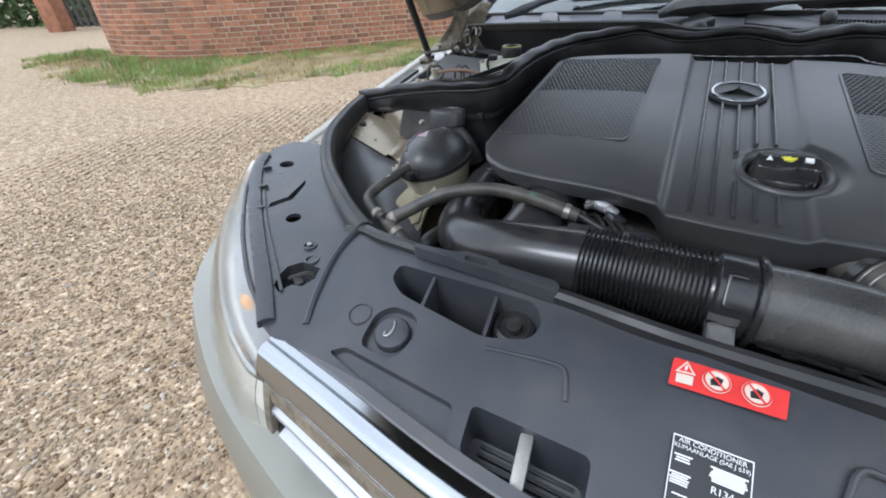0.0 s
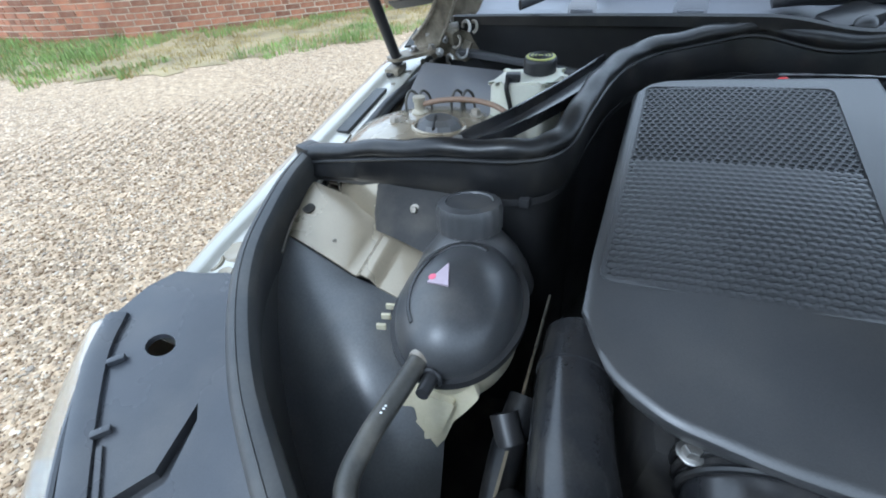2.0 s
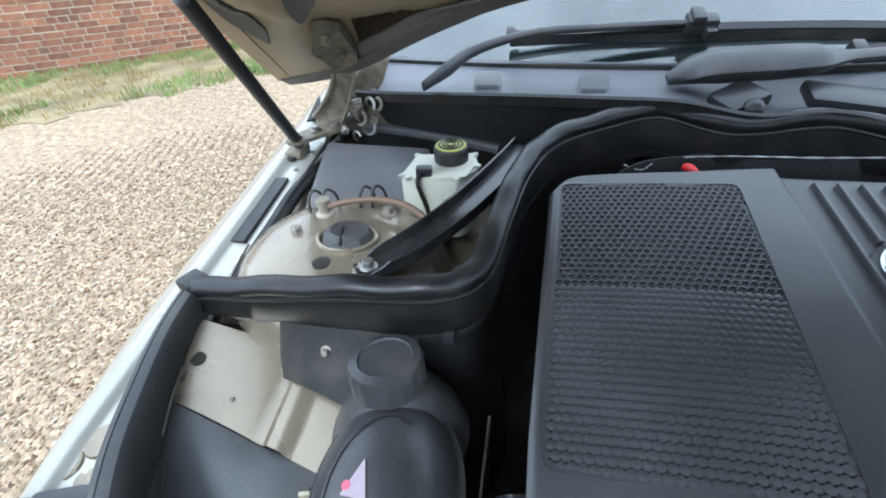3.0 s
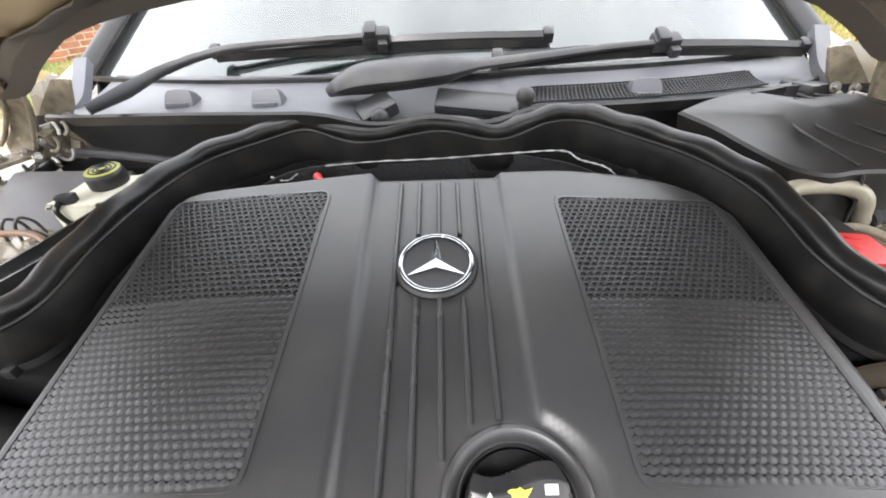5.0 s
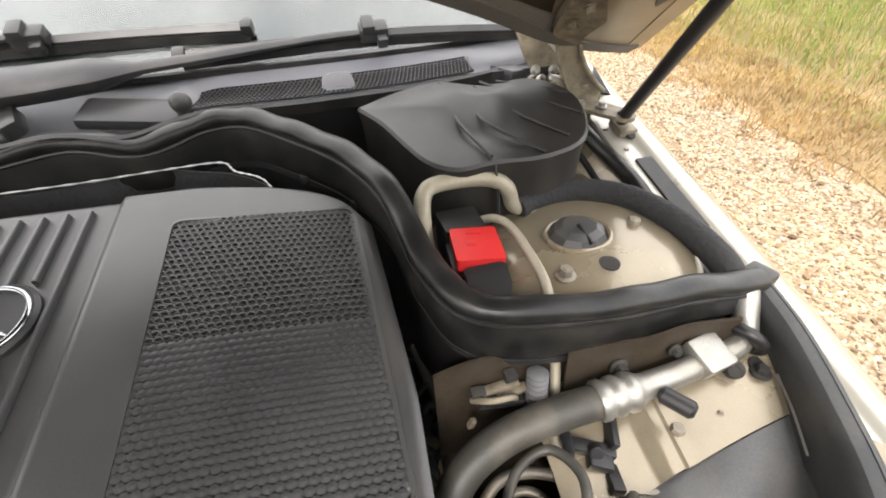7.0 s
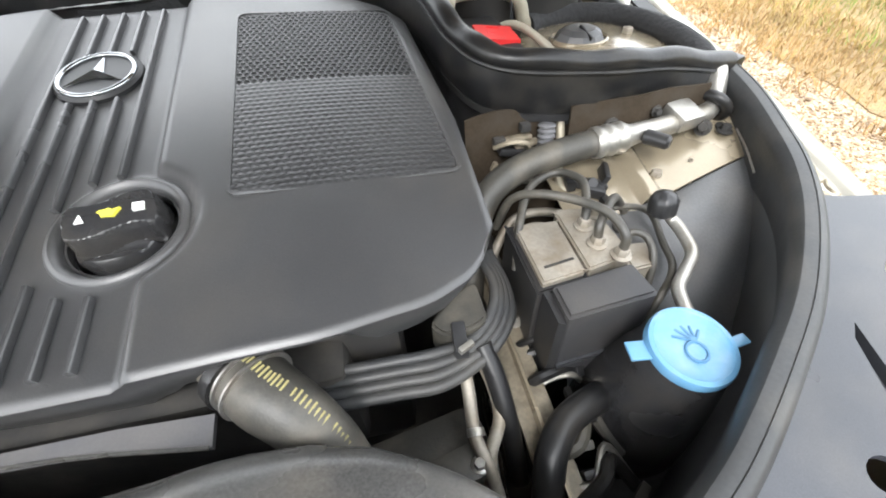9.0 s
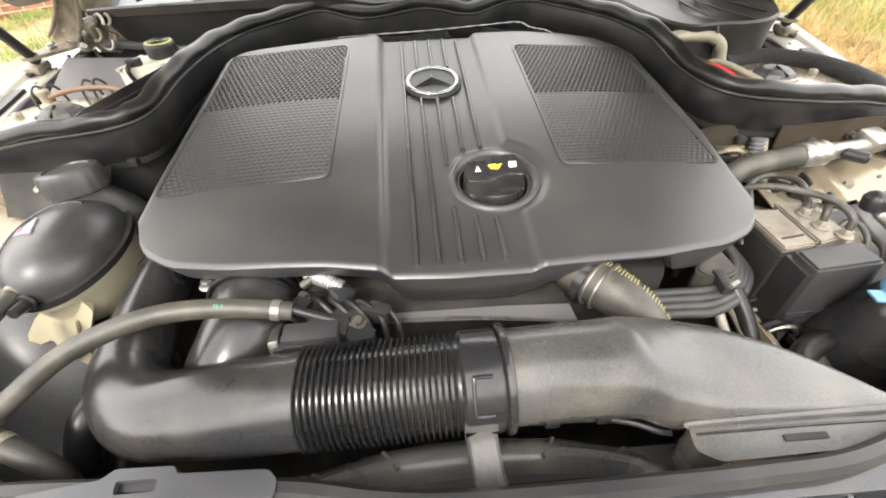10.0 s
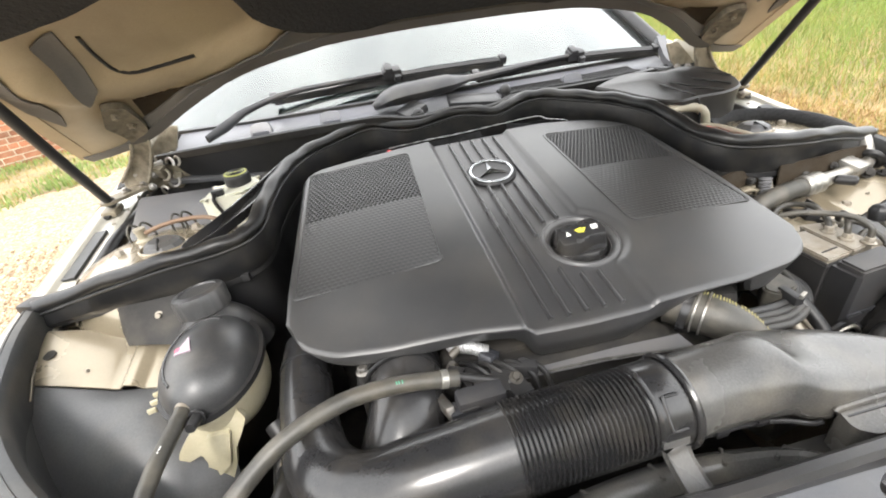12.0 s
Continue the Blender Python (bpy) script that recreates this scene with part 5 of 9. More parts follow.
    part("rod", b, "steel", gs)
    for p in (p0, p1):
        b = bm_new()
        bmesh.ops.create_uvsphere(b, u_segments=14, v_segments=10, radius=0.012, matrix=Matrix.Translation(p))
        part("ball_socket", b, "plastic", gs)
    b = bm_new()
    box(b, (s * 0.752, 1.108, 0.823), (0.030, 0.042, 0.014), (8, 0, 0), 0.005)
    part("ball_bracket", b, "hinge", gs)

# ---- windscreen, scuttle and wipers ----
def screen_base(x):
    return 1.235 + 0.17 * (x / 0.72) ** 2


def screen_point(u, v):
    x = 0.735 * (2 * u - 1) * (1 - 0.18 * v)
    a = screen_base(x / (1 - 0.18 * v))
    return Vector((x, a + 0.80 * v, 0.928 + 0.46 * v - 0.02 * (2 * u - 1) ** 2))


b = bm_new()
sheet(b, 40, 20, screen_point, 0.004, (0, 0.45, -0.89))
ws = thing("windscreen", "sloping glass windscreen reflecting a cloudy sky", "windscreen", base=(0, 1.3, 0.92))
part("glass", b, "screen", ws)
b = bm_new()
sweep(b, [screen_point(u, 0.0) + Vector((0, -0.004, 0.002)) for u in np.linspace(0, 1, 60)], lambda i, f: [(-0.004, -0.004), (0.010, -0.004), (0.010, 0.003), (-0.004, 0.003)])
part("lower_trim", b, "rubber", ws, "black lower edge trim")
for s in (-1, 1):
    b = bm_new()
    sweep(b, [screen_point(0.5 + s * 0.497, v) + Vector((0, -0.003, 0.003)) for v in np.linspace(0, 1, 20)], lambda i, f: [(-0.010, -0.004), (0.010, -0.004), (0.010, 0.003), (-0.010, 0.003)])
    part("side_trim", b, "rubber", ws, "black side edge trim")
b = bm_new()
sheet(b, 30, 10, lambda u, v: screen_point(u, v * 1.0) + Vector((0, 0.06 + 0.25 * v, -0.14 - 0.10 * v)), 0.01)
part("dashboard", b, "seat", car, "dark dashboard behind the glass")
b = bm_new()
sheet(b, 4, 4, lambda u, v: (-0.75 + 1.5 * u, 2.5, 1.5 - 1.1 * v), 0.02, (0, 1, 0))
part("cabin_back", b, "seat", car, "dark cabin")
b = bm_new()


def roof(u, v):
    w = 2 * u - 1
    y = 2.05 + 2.35 * v + 0.12 * w * w * (1 - v)
    return (0.61 * w, y, 1.384 + 0.075 * math.sin(math.pi * min(1, 0.15 + 0.75 * v)) - 0.035 - 0.05 * w ** 4 - 0.10 * v ** 4)


sheet(b, 24, 24, roof, 0.012)
part("roof", b, "paint", car, "pale champagne roof")
for s in (-1, 1):
    # lower body side, doors and windows behind the wing
    def flank(y, z):
        t = (z - 0.24) / 0.70
        return s * (0.800 + 0.085 * math.sin(math.pi * min(1, 0.25 + 0.62 * t)) - 0.05 * max(0, (y - 4.0) / 0.7) ** 2)

    for name, ya, yb in (("front_door", 2.055, 2.98), ("rear_door", 2.99, 3.72), ("rear_wing", 3.73, 4.62)):
        b = bm_new()
        sheet(b, 16, 12, lambda u, v: (flank(ya + (yb - ya) * u, 0.25 + 0.69 * v), ya + (yb - ya) * u, 0.25 + 0.69 * v), 0.012, (-s, 0, 0))
        d = part(name, b, "paint", car, "pale champagne body panel")
        if "door" in name:
            b = bm_new()
            sweep(b, spline([(flank(yb - 0.20 + 0.13 * q, 0.80) + s * (0.006 + 0.022 * math.sin(math.pi * q)), yb - 0.22 + 0.15 * q, 0.80) for q in (0, 0.25, 0.5, 0.75, 1)], 4), lambda i, f: [(-0.008, -0.010), (0.008, -0.010), (0.008, 0.010), (-0.008, 0.010)])
            part("door_handle", b, "paint", d)
        b = bm_new()

        def pane(u, v):
            y = ya + 0.03 + (yb - ya - 0.06) * u
            top = 1.345 if y > 2.25 else 0.98 + (y - 2.055) * 1.85
            z = 0.945 + (min(top, 1.345 - 0.25 * max(0, y - 4.2)) - 0.945) * v
            return (s * (0.795 - 0.165 * (z - 0.94) / 0.42), y, z)

        sheet(b, 12, 8, pane, 0.004, (-s, 0, 0))
        part("side_window", b, "seat", d, "dark side window")
    b = bm_new()
    sweep(b, spline([(s * 0.845, 0.9 + 3.7 * q, 0.255) for q in np.linspace(0, 1, 8)], 3), lambda i, f: [(-0.03, -0.05), (0.03, -0.05), (0.03, 0.02), (-0.03, 0.02)])
    part("sill", b, "plastic", car, "black sill")
    for y in (0.93, 3.69):
        b = bm_new()
        lathe(b, [(0.205, -0.09), (0.300, -0.095), (0.316, -0.075), (0.316, 0.075), (0.300, 0.095), (0.205, 0.09)], (s * 0.765, y, 0.316), (s, 0, 0), 40)
        wh = part("wheel", b, "rubber", car, "black tyre")
        b = bm_new()
        lathe(b, [(0.205, 0.02), (0.205, 0.088), (0.190, 0.085), (0.060, 0.060), (0.050, 0.075), (0.0, 0.078)], (s * 0.765, y, 0.316), (s, 0, 0), 40, wobble=lambda a, i: 1)
        part("rim", b, "silver", wh, "silver alloy rim")
b = bm_new()
sheet(b, 16, 14, lambda u, v: ((2 * u - 1) * (0.80 - 0.17 * max(0, v - 0.6) / 0.4), 4.62 - 0.10 * (2 * u - 1) ** 2 - 0.30 * max(0, v - 0.6) / 0.4, 0.30 + 1.04 * v), 0.012, (0, -1, 0))
part("tailgate", b, "paint", car, "pale champagne tailgate")
b = bm_new()
sheet(b, 4, 4, lambda u, v: (-0.74 + 1.48 * u, 1.3 + 3.25 * v, 0.22), 0.01)
part("floor_pan", b, "dark", car)
for s in (-1, 1):
    b = bm_new()
    tube(b, [tuple(screen_point(0.5 + s * 0.5, v) + Vector((s * 0.012, 0.0, 0.004))) for v in (-0.02, 0.25, 0.5, 0.75, 1.0)], 0.022, 4, 10)
    part("pillar", b, "plastic", car, "dark windscreen pillar trim")
    b = bm_new()

    def cabin_side(u, v, s=s):
        p = screen_point(0.5 + s * 0.49, min(1.0, v / 0.6))
        y = p.y + max(0.0, v - 0.6) * 3.2
        z0 = p.z - 0.012
        return (p.x + s * 0.10 * u, y, z0 + (0.70 - z0) * u)

    sheet(b, 6, 20, cabin_side, 0.006, (s, 0, 0))
    part("side", b, "seat", car, "dark cabin side")



def cowl_edge(x):
    """Front edge of the scuttle: y and z along its wavy lip."""
    xs = [-0.70, -0.60, -0.38, -0.20, -0.16, -0.08, 0.005, 0.072, 0.135, 0.27, 0.42, 0.52, 0.65, 0.70]
    ys = [1.21, 1.165, 1.125, 1.088, 1.078, 1.060, 1.066, 1.052, 1.092, 1.108, 1.145, 1.185, 1.262, 1.29]
    zs = [0.895, 0.905, 0.915, 0.922, 0.924, 0.910, 0.920, 0.908, 0.918, 0.912, 0.905, 0.900, 0.893, 0.890]
    return float(np.interp(x, xs, ys)), float(np.interp(x, xs, zs))


def smooth_cowl(x):
    ys, zs = zip(*[cowl_edge(x + d) for d in (-0.025, -0.012, 0, 0.012, 0.025)])
    return sum(ys) / 5, sum(zs) / 5


def scuttle_point(u, v):
    x = -0.70 + 1.40 * u
    y0, z0 = smooth_cowl(x)
    y1 = screen_base(x) + 0.012
    z1 = 0.934 - 0.02 * (x / 0.735) ** 2
    dip = -0.012 * math.sin(math.pi * v)
    if -0.14 < x < 0.16:
        dip -= 0.020 * math.sin(math.pi * v) * math.cos((x - 0.01) / 0.15 * math.pi / 2) ** 2
    return (x, y0 + (y1 - y0) * v, z0 + (z1 - z0) * v + dip)


b = bm_new()
sheet(b, 120, 16, lambda u, v: scuttle_point(0.030 + 0.97 * u, v), 0.003)
scuttle = part("scuttle_panel", b, "scuttle", car, "grey-black plastic scuttle panel below the windscreen")
b = bm_new()
sweep(b, [Vector((x, smooth_cowl(x)[0] - 0.002, smooth_cowl(x)[1])) for x in np.linspace(-0.656, 0.69, 110)], lambda i, f: [(-0.004, -0.012), (0.004, -0.012), (0.0045, 0.002), (0.0, 0.005), (-0.0045, 0.002)])
part("lip_seal", b, "rubber", scuttle, "thin rubber lip along the scuttle")
b = bm_new()
sheet(b, 100, 4, lambda u, v: (-0.69 + 1.38 * u, smooth_cowl(-0.69 + 1.38 * u)[0] + 0.004 + 0.03 * v, smooth_cowl(-0.69 + 1.38 * u)[1] - 0.006 - 0.10 * v), 0.003, (0, 1, 0))
part("front_face", b, "plastic", scuttle)
# painted pillar corner behind each hinge, and the upturned end of the scuttle
for s in (-1, 1):
    b = bm_new()
    sheet(b, 8, 10, lambda u, v: (s * (0.664 + 0.085 * u - 0.020 * v * u), 1.262 + 0.055 * v + 0.030 * math.sin(math.pi * u), 0.866 + 0.080 * v + 0.010 * math.sin(math.pi * u) - 0.020 * u * u), 0.003, (0, 1, 0))
    gu = part("pillar_corner", b, "paint", car, "painted pillar corner behind the hinge")
    b = bm_new()
    box(b, (s * 0.690, 1.268, 0.915), (0.020, 0.012, 0.010), (0, 0, s * 20), 0.003)
    part("clip", b, "hinge", gu)
    b = bm_new()
    sweep(b, spline([(s * 0.660, 1.232, 0.888), (s * 0.655, 1.262, 0.905), (s * 0.664, 1.300, 0.930), (s * 0.680, 1.345, 0.955)], 5), lambda i, f: [(-0.014, -0.010), (0.014, -0.010), (0.011, 0.006), (-0.011, 0.006)])
    part("corner_end", b, "scuttle", scuttle, "upturned end of the scuttle panel")
# fine air-inlet mesh
b = bm_new()
for i in range(64):
    x = 0.12 + 0.40 * i / 63
    sweep(b, [Vector(scuttle_point((x + 0.70 + 0.03 * v) / 1.40, v)) + Vector((0, 0, 0.005)) for v in (0.10, 0.25, 0.4, 0.55)], lambda i_, f: [(-0.0007, -0.002), (0.0007, -0.002), (0.0007, 0.001), (-0.0007, 0.001)])
for j in range(9):
    v = 0.10 + 0.45 * j / 8
    sweep(b, [Vector(scuttle_point((x + 0.70) / 1.40, v)) + Vector((0, 0, 0.0055)) for x in np.linspace(0.13, 0.53, 30)], lambda i_, f: [(-0.0007, -0.002), (0.0007, -0.002), (0.0007, 0.001), (-0.0007, 0.001)])
tagged(part("inlet_mesh", b, "plastic", scuttle, "fine black air inlet mesh"), kind="stuff")
# washer-jet knobs
for x, y in ((-0.427, 1.205), (-0.265, 1.170), (0.319, 1.168)):
    z = scuttle_point((x + 0.70) / 1.40, (y - smooth_cowl(x)[0]) / (screen_base(x) - smooth_cowl(x)[0]))[2]
    b = bm_new()
    # hood with a flat front, sloping away towards the glass
    rows_ = []
    for k in range(8):
        f = k / 7
        w, h = 0.023 - 0.003 * f, 0.027 * (1 - f ** 2.2) + 0.001
        rows_.append([b.verts.new((x + w * px, y - 0.016 + 0.046 * f + 0.014 * pz_ * (1 - f), z - 0.004 + h * pz_)) for px, pz_ in ((-1.06, 0), (-1.0, 0.55), (-0.90, 0.85), (-0.70, 0.98), (0.0, 1.03), (0.70, 0.98), (0.90, 0.85), (1.0, 0.55), (1.06, 0))])
    for a, c in zip(rows_, rows_[1:]):
        for k in range(8):
            b.faces.new((a[k], a[k + 1], c[k + 1], c[k]))
    b.faces.new(rows_[0])
    box(b, (x, y - 0.017, z + 0.003), (0.036, 0.006, 0.010), bev=0.002)
    part("washer_jet", b, "scuttle", scuttle, "hooded washer jet")
for x, y, z in ((0.128, 1.105, 0.930), (-0.076, 1.082, 0.915)):
    b = bm_new()
    bmesh.ops.create_uvsphere(b, u_segments=16, v_segments=10, radius=0.013, matrix=Matrix.Translation((x, y, z)))
    cyl(b, (x, y, z - 0.03), (x, y, z), 0.009)
    part("ball_stud", b, "plastic", scuttle)
b = bm_new()
box(b, (-0.085, 1.110, 0.918), (0.055, 0.05, 0.020), (10, -18, 25), 0.006)
box(b, (0.06, 1.125, 0.915), (0.12, 0.05, 0.016), (14, 6, -4), 0.006)
part("linkage_cover", b, "plastic", scuttle, "moulded linkage cover")


def wiper(name, arm, blade, grip, label, broad=False):
    t = thing(name, label, "wiper", "wipers", tuple(arm[0]))
    b = bm_new()
    line = spline(arm, 7)

    def sec(i, f):
        w = float(np.interp(f, [0, 0.10, 0.30, 0.46, 0.55, 1], [0.003, 0.006, 0.0085, 0.009, 0.008, 0.007] if not broad else [0.008, 0.036, 0.042, 0.034, 0.013, 0.008]))
        h = float(np.interp(f, [0, 0.2, 0.45, 0.55, 1], [0.008, 0.012, 0.008, 0.007, 0.005] if not broad else [0.008, 0.022, 0.020, 0.008, 0.005]))
        return [(w * math.cos(a) * (1 if abs(math.cos(a)) > 0.3 else 1), h * math.sin(a)) for a in np.linspace(0, 2 * math.pi, 13)[:-1]]

    sweep(b, line, sec)
    part("arm", b, "box", t)
    b = bm_new()
    bl = spline(blade, 10)
    sweep(b, bl, lambda i, f: [(-0.007, -0.005), (0.005, -0.007), (0.007, -0.002), (0.002, 0.007), (-0.004, 0.004)])
    part("blade_spine", b, "plastic", t)
    b = bm_new()
    sweep(b, [p + Vector((0, -0.004, -0.012)) for p in bl], lambda i, f: [(-0.003, -0.006), (0.003, -0.006), (0.004, 0.006), (-0.004, 0.006)])
    part("rubber_edge", b, "rubber", t)
    b = bm_new()
    g = Vector(grip)
    box(b, g, (0.046, 0.026, 0.024), (25, 0, 4), 0.004)
    box(b, g + Vector((-0.008, -0.006, 0.012)), (0.020, 0.030, 0.012), (25, 0, 4), 0.003)
    box(b, g + Vector((0.012, -0.016, -0.012)), (0.016, 0.014, 0.016), (25, 0, 10), 0.003)
    part("coupling", b, "plastic", t, "blade coupling clip")
    for p in (bl[0], bl[-1]):
        b = bm_new()
        box(b, p, (0.018, 0.022, 0.020), (25, 0, 0), 0.004)
        part("end_cap", b, "plastic", t)
    return t


wiper("wiper", [(-0.518, 1.120, 0.930), (-0.492, 1.178, 0.940), (-0.455, 1.240, 0.956), (-0.36, 1.268, 0.976), (-0.24, 1.281, 0.981), (-0.105, 1.284, 0.985)],
      [(-0.40, 1.315, 0.966), (-0.25, 1.305, 0.972), (-0.10, 1.292, 0.976), (0.05, 1.293, 0.976), (0.19, 1.298, 0.972)], (-0.102, 1.286, 0.983), "black windscreen wiper with slim arm")
wiper("wiper", [(-0.165, 1.160, 0.930), (-0.12, 1.162, 0.946), (-0.03, 1.168, 0.952), (0.035, 1.183, 0.953), (0.15, 1.218, 0.954), (0.27, 1.255, 0.956), (0.375, 1.275, 0.957)],
      [(0.10, 1.240, 0.952), (0.25, 1.260, 0.954), (0.38, 1.283, 0.952), (0.52, 1.303, 0.944), (0.65, 1.325, 0.932)], (0.382, 1.278, 0.956), "black windscreen wiper with broad arm head", True)

# ---- bulkhead seal ----
SEAL = [(-0.725, 0.779, 0.798), (-0.62, 0.768, 0.822), (-0.517, 0.765, 0.838), (-0.430, 0.768, 0.846), (-0.392, 0.795, 0.853), (-0.376, 0.87, 0.872), (-0.357, 0.96, 0.884), (-0.321, 1.035, 0.892), (-0.25, 1.078, 0.902), (-0.181, 1.091, 0.912), (-0.10, 1.062, 0.902), (0.005, 1.068, 0.912), (0.085, 1.056, 0.902), (0.15, 1.082, 0.912), (0.205, 1.080, 0.914), (0.265, 1.035, 0.908), (0.325, 0.975, 0.900), (0.365, 0.905, 0.886), (0.386, 0.828, 0.860), (0.425, 0.768, 0.846), (0.536, 0.757, 0.834), (0.62, 0.765, 0.825), (0.715, 0.775, 0.806)]
seal = thing("bulkhead_seal", "black rubber bulkhead seal winding round the engine", "seal", base=(0, 1.05, 0.8))
sl = spline(SEAL, 8)


def seal_depth(f):
    """The skirt is shallower where the seal meets the wings."""
    return 0.45 + 0.55 * min(1.0, min(f, 1 - f) / 0.10)


b = bm_new()
sweep(b, sl, lambda i, f: [(0.013 * math.cos(a), 0.010 * math.sin(a) * (1 if math.sin(a) > 0 else 1.3) + 0.0015 * math.sin(i * 0.9)) for a in np.linspace(0, 2 * math.pi, 13)[:-1]])
part("bulb", b, "rubber", seal)
b = bm_new()
sweep(b, [p + Vector((0, 0, -0.014)) for p in sl], lambda i, f: [(-0.006, -0.045 * seal_depth(f)), (0.008, -0.048 * seal_depth(f)), (0.014, -0.030 * seal_depth(f)), (0.009, 0.004), (-0.009, 0.004), (-0.012, -0.02 * seal_depth(f))])
part("skirt", b, "rubber", seal)
b = bm_new()
sweep(b, [p + Vector((0, 0, -0.060 * seal_depth(i / (len(sl) - 1)))) for i, p in enumerate(sl)], lambda i, f: [(-0.010, -0.006), (0.010, -0.006), (0.011, 0.003), (-0.010, 0.003)])
part("carrier", b, "plastic", seal, "black plastic carrier flange")
b = bm_new()
side_lines = []
for i, p in enumerate(sl):
    d = (sl[min(i + 1, len(sl) - 1)] - sl[max(i - 1, 0)]).normalized()
    side_lines.append(p + d.cross(Vector((0, 0, 1))).normalized() * 0.0105 + Vector((0, 0, -0.010)))
sweep(b, side_lines, lambda i, f: [(0.0028 * math.cos(a), 0.0028 * math.sin(a)) for a in np.linspace(0, 2 * math.pi, 9)[:-1]])
part("front_lip", b, "rubber", seal, "thin second sealing lip")

b = bm_new()
sweep(b, [p + Vector((0, 0, -0.065)) for p in sl], lambda i, f: [(-0.003, -0.40), (0.003, -0.40), (0.003, 0), (-0.003, 0)])
part("bulkhead_wall", b, "plastic", seal, "black partition below the seal")
for k in (26, 34, 120, 128, 136):
    b = bm_new()
    box(b, sl[k] + Vector((0, -0.012, -0.060)), (0.012, 0.012, 0.012), bev=0.002)
    part("clip", b, "plastic", seal)
for s in (-1, 1):
    b = bm_new()
    box(b, (s * 0.722, 0.782, 0.800), (0.030, 0.028, 0.020), (0, 0, s * 20), 0.005)
    part("end_block", b, "rubber", seal)
    fl = [(0.402, 0.360, 0.752), (0.450, 0.387, 0.758), (0.510, 0.429, 0.764), (0.568, 0.475, 0.769), (0.627, 0.538, 0.776), (0.664, 0.594, 0.783), (0.691, 0.655, 0.788), (0.712, 0.720, 0.795), (0.722, 0.785, 0.802)]
    ws_ = thing("wing_seal_strip", "dull black rubber seal strip along the inner wing", "seal", "wing seal strips", (s * 0.6, 0.5, 0.75))

    def strip_section(i, f):
        h = 0.036 + 0.050 * max(0.0, (f - 0.35) / 0.65)
        return [(s * a, c) for a, c in ((-0.004, -h), (-0.011, -0.014), (-0.0105, -0.004), (-0.006, 0.002), (0.002, 0.004), (0.009, 0.002), (0.0135, -0.003), (0.0145, -0.012), (0.004, -h))]

    b = bm_new()
    sweep(b, spline([(s * x, y, z) for x, y, z in fl], 7), strip_section)
    part("bulb", b, "strip", ws_)
    b = bm_new()
    sweep(b, spline([(s * x, y, z + 0.0025) for x, y, z in fl], 7), lambda i, f: [(s * a, c) for a, c in ((0.0015, -0.002), (0.0035, 0.0022), (0.0055, -0.002))])
    part("moulded_line", b, "strip", ws_)
    b = bm_new()
    tube(b, [(s * 0.694, 0.700, 0.758), (s * 0.684, 0.668, 0.752), (s * 0.671, 0.635, 0.744)], 0.0012, 5, 6)
    part("edge_wire", b, "steel", ws_, "bare wire edge of the strip")
# torn silver-edged heat foil behind the engine
b = bm_new()
sheet(b, 40, 4, lambda u, v: (-0.24 + 0.48 * u, 1.050 - 0.05 * (2 * u - 1) ** 4 - 0.02 * v + 0.004 * math.sin(30 * u), 0.866 - 0.012 * (2 * u - 1) ** 2 - 0.30 * v + 0.006 * math.sin(11 * u)), 0.003, (0, 1, 0))
part("heat_mat", b, "foam", seal, "black felt heat mat")
b = bm_new()
tube(b, [(-0.228, 1.024, 0.858), (-0.205, 1.022, 0.853), (-0.178, 1.036, 0.863), (-0.10, 1.042, 0.867), (0.0, 1.042, 0.869), (0.10, 1.040, 0.874), (0.17, 1.034, 0.878), (0.190, 1.016, 0.873), (0.222, 0.998, 0.868), (0.238, 0.978, 0.852)], lambda f: 0.0011 + 0.0005 * math.sin(f * 190), 14, 6)
part("foil_edge", b, "silver_edge", seal, "frayed silver edge of the heat mat")
b = bm_new()
tube(b, [(-0.158, 1.012, 0.863), (-0.155, 1.003, 0.866), (-0.150, 0.993, 0.861), (-0.148, 0.986, 0.850)], 0.0055, 5, 10)
single("red_tab", b, "red", "small red plastic tab behind the engine cover", "tab")


# ---- engine cover ----
cover = thing("engine_cover", "matt black plastic engine cover with mesh panels", "engine cover", base=(0, 0.74, 0.74))


def cov_plane(y):
    return 0.778 + 0.195 * (y - 0.514)


def cov_front(u):
    return float(np.interp(u, [-1, -0.985, -0.93, -0.82, -0.65, -0.36, -0.18, 0, 0.25, 0.6, 0.82, 0.93, 0.985, 1], [0.62, 0.590, 0.557, 0.534, 0.523, 0.517, 0.507, 0.503, 0.503, 0.508, 0.522, 0.542, 0.572, 0.60]))


def cov_rear(u):
    return float(np.interp(u, [-1, -0.97, -0.9, -0.5, -0.36, -0.2, 0.2, 0.5, 0.72, 0.85, 0.95, 1], [0.925, 0.955, 0.966, 0.972, 0.978, 0.984, 0.984, 0.984, 0.974, 0.962, 0.940, 0.90]))


def smooth3(f, u, d=0.03):
    us = [max(-1, min(1, u + k * d)) for k in (-1, -0.5, 0, 0.5, 1)]
    return sum(f(a) for a in us) / 5


def half_width(y):
    """Reach of the left and right edges from the middle; the right one is broader."""
    return 0.336 - 0.045 * max(0, y - 0.66), 0.360 - 0.105 * max(0, y - 0.72)


MESH = {-1: [(-0.313, 0.948), (-0.122, 0.948), (-0.127, 0.638), (-0.327, 0.636)], 1: [(0.141, 0.932), (0.323, 0.929), (0.348, 0.646), (0.150, 0.642)]}


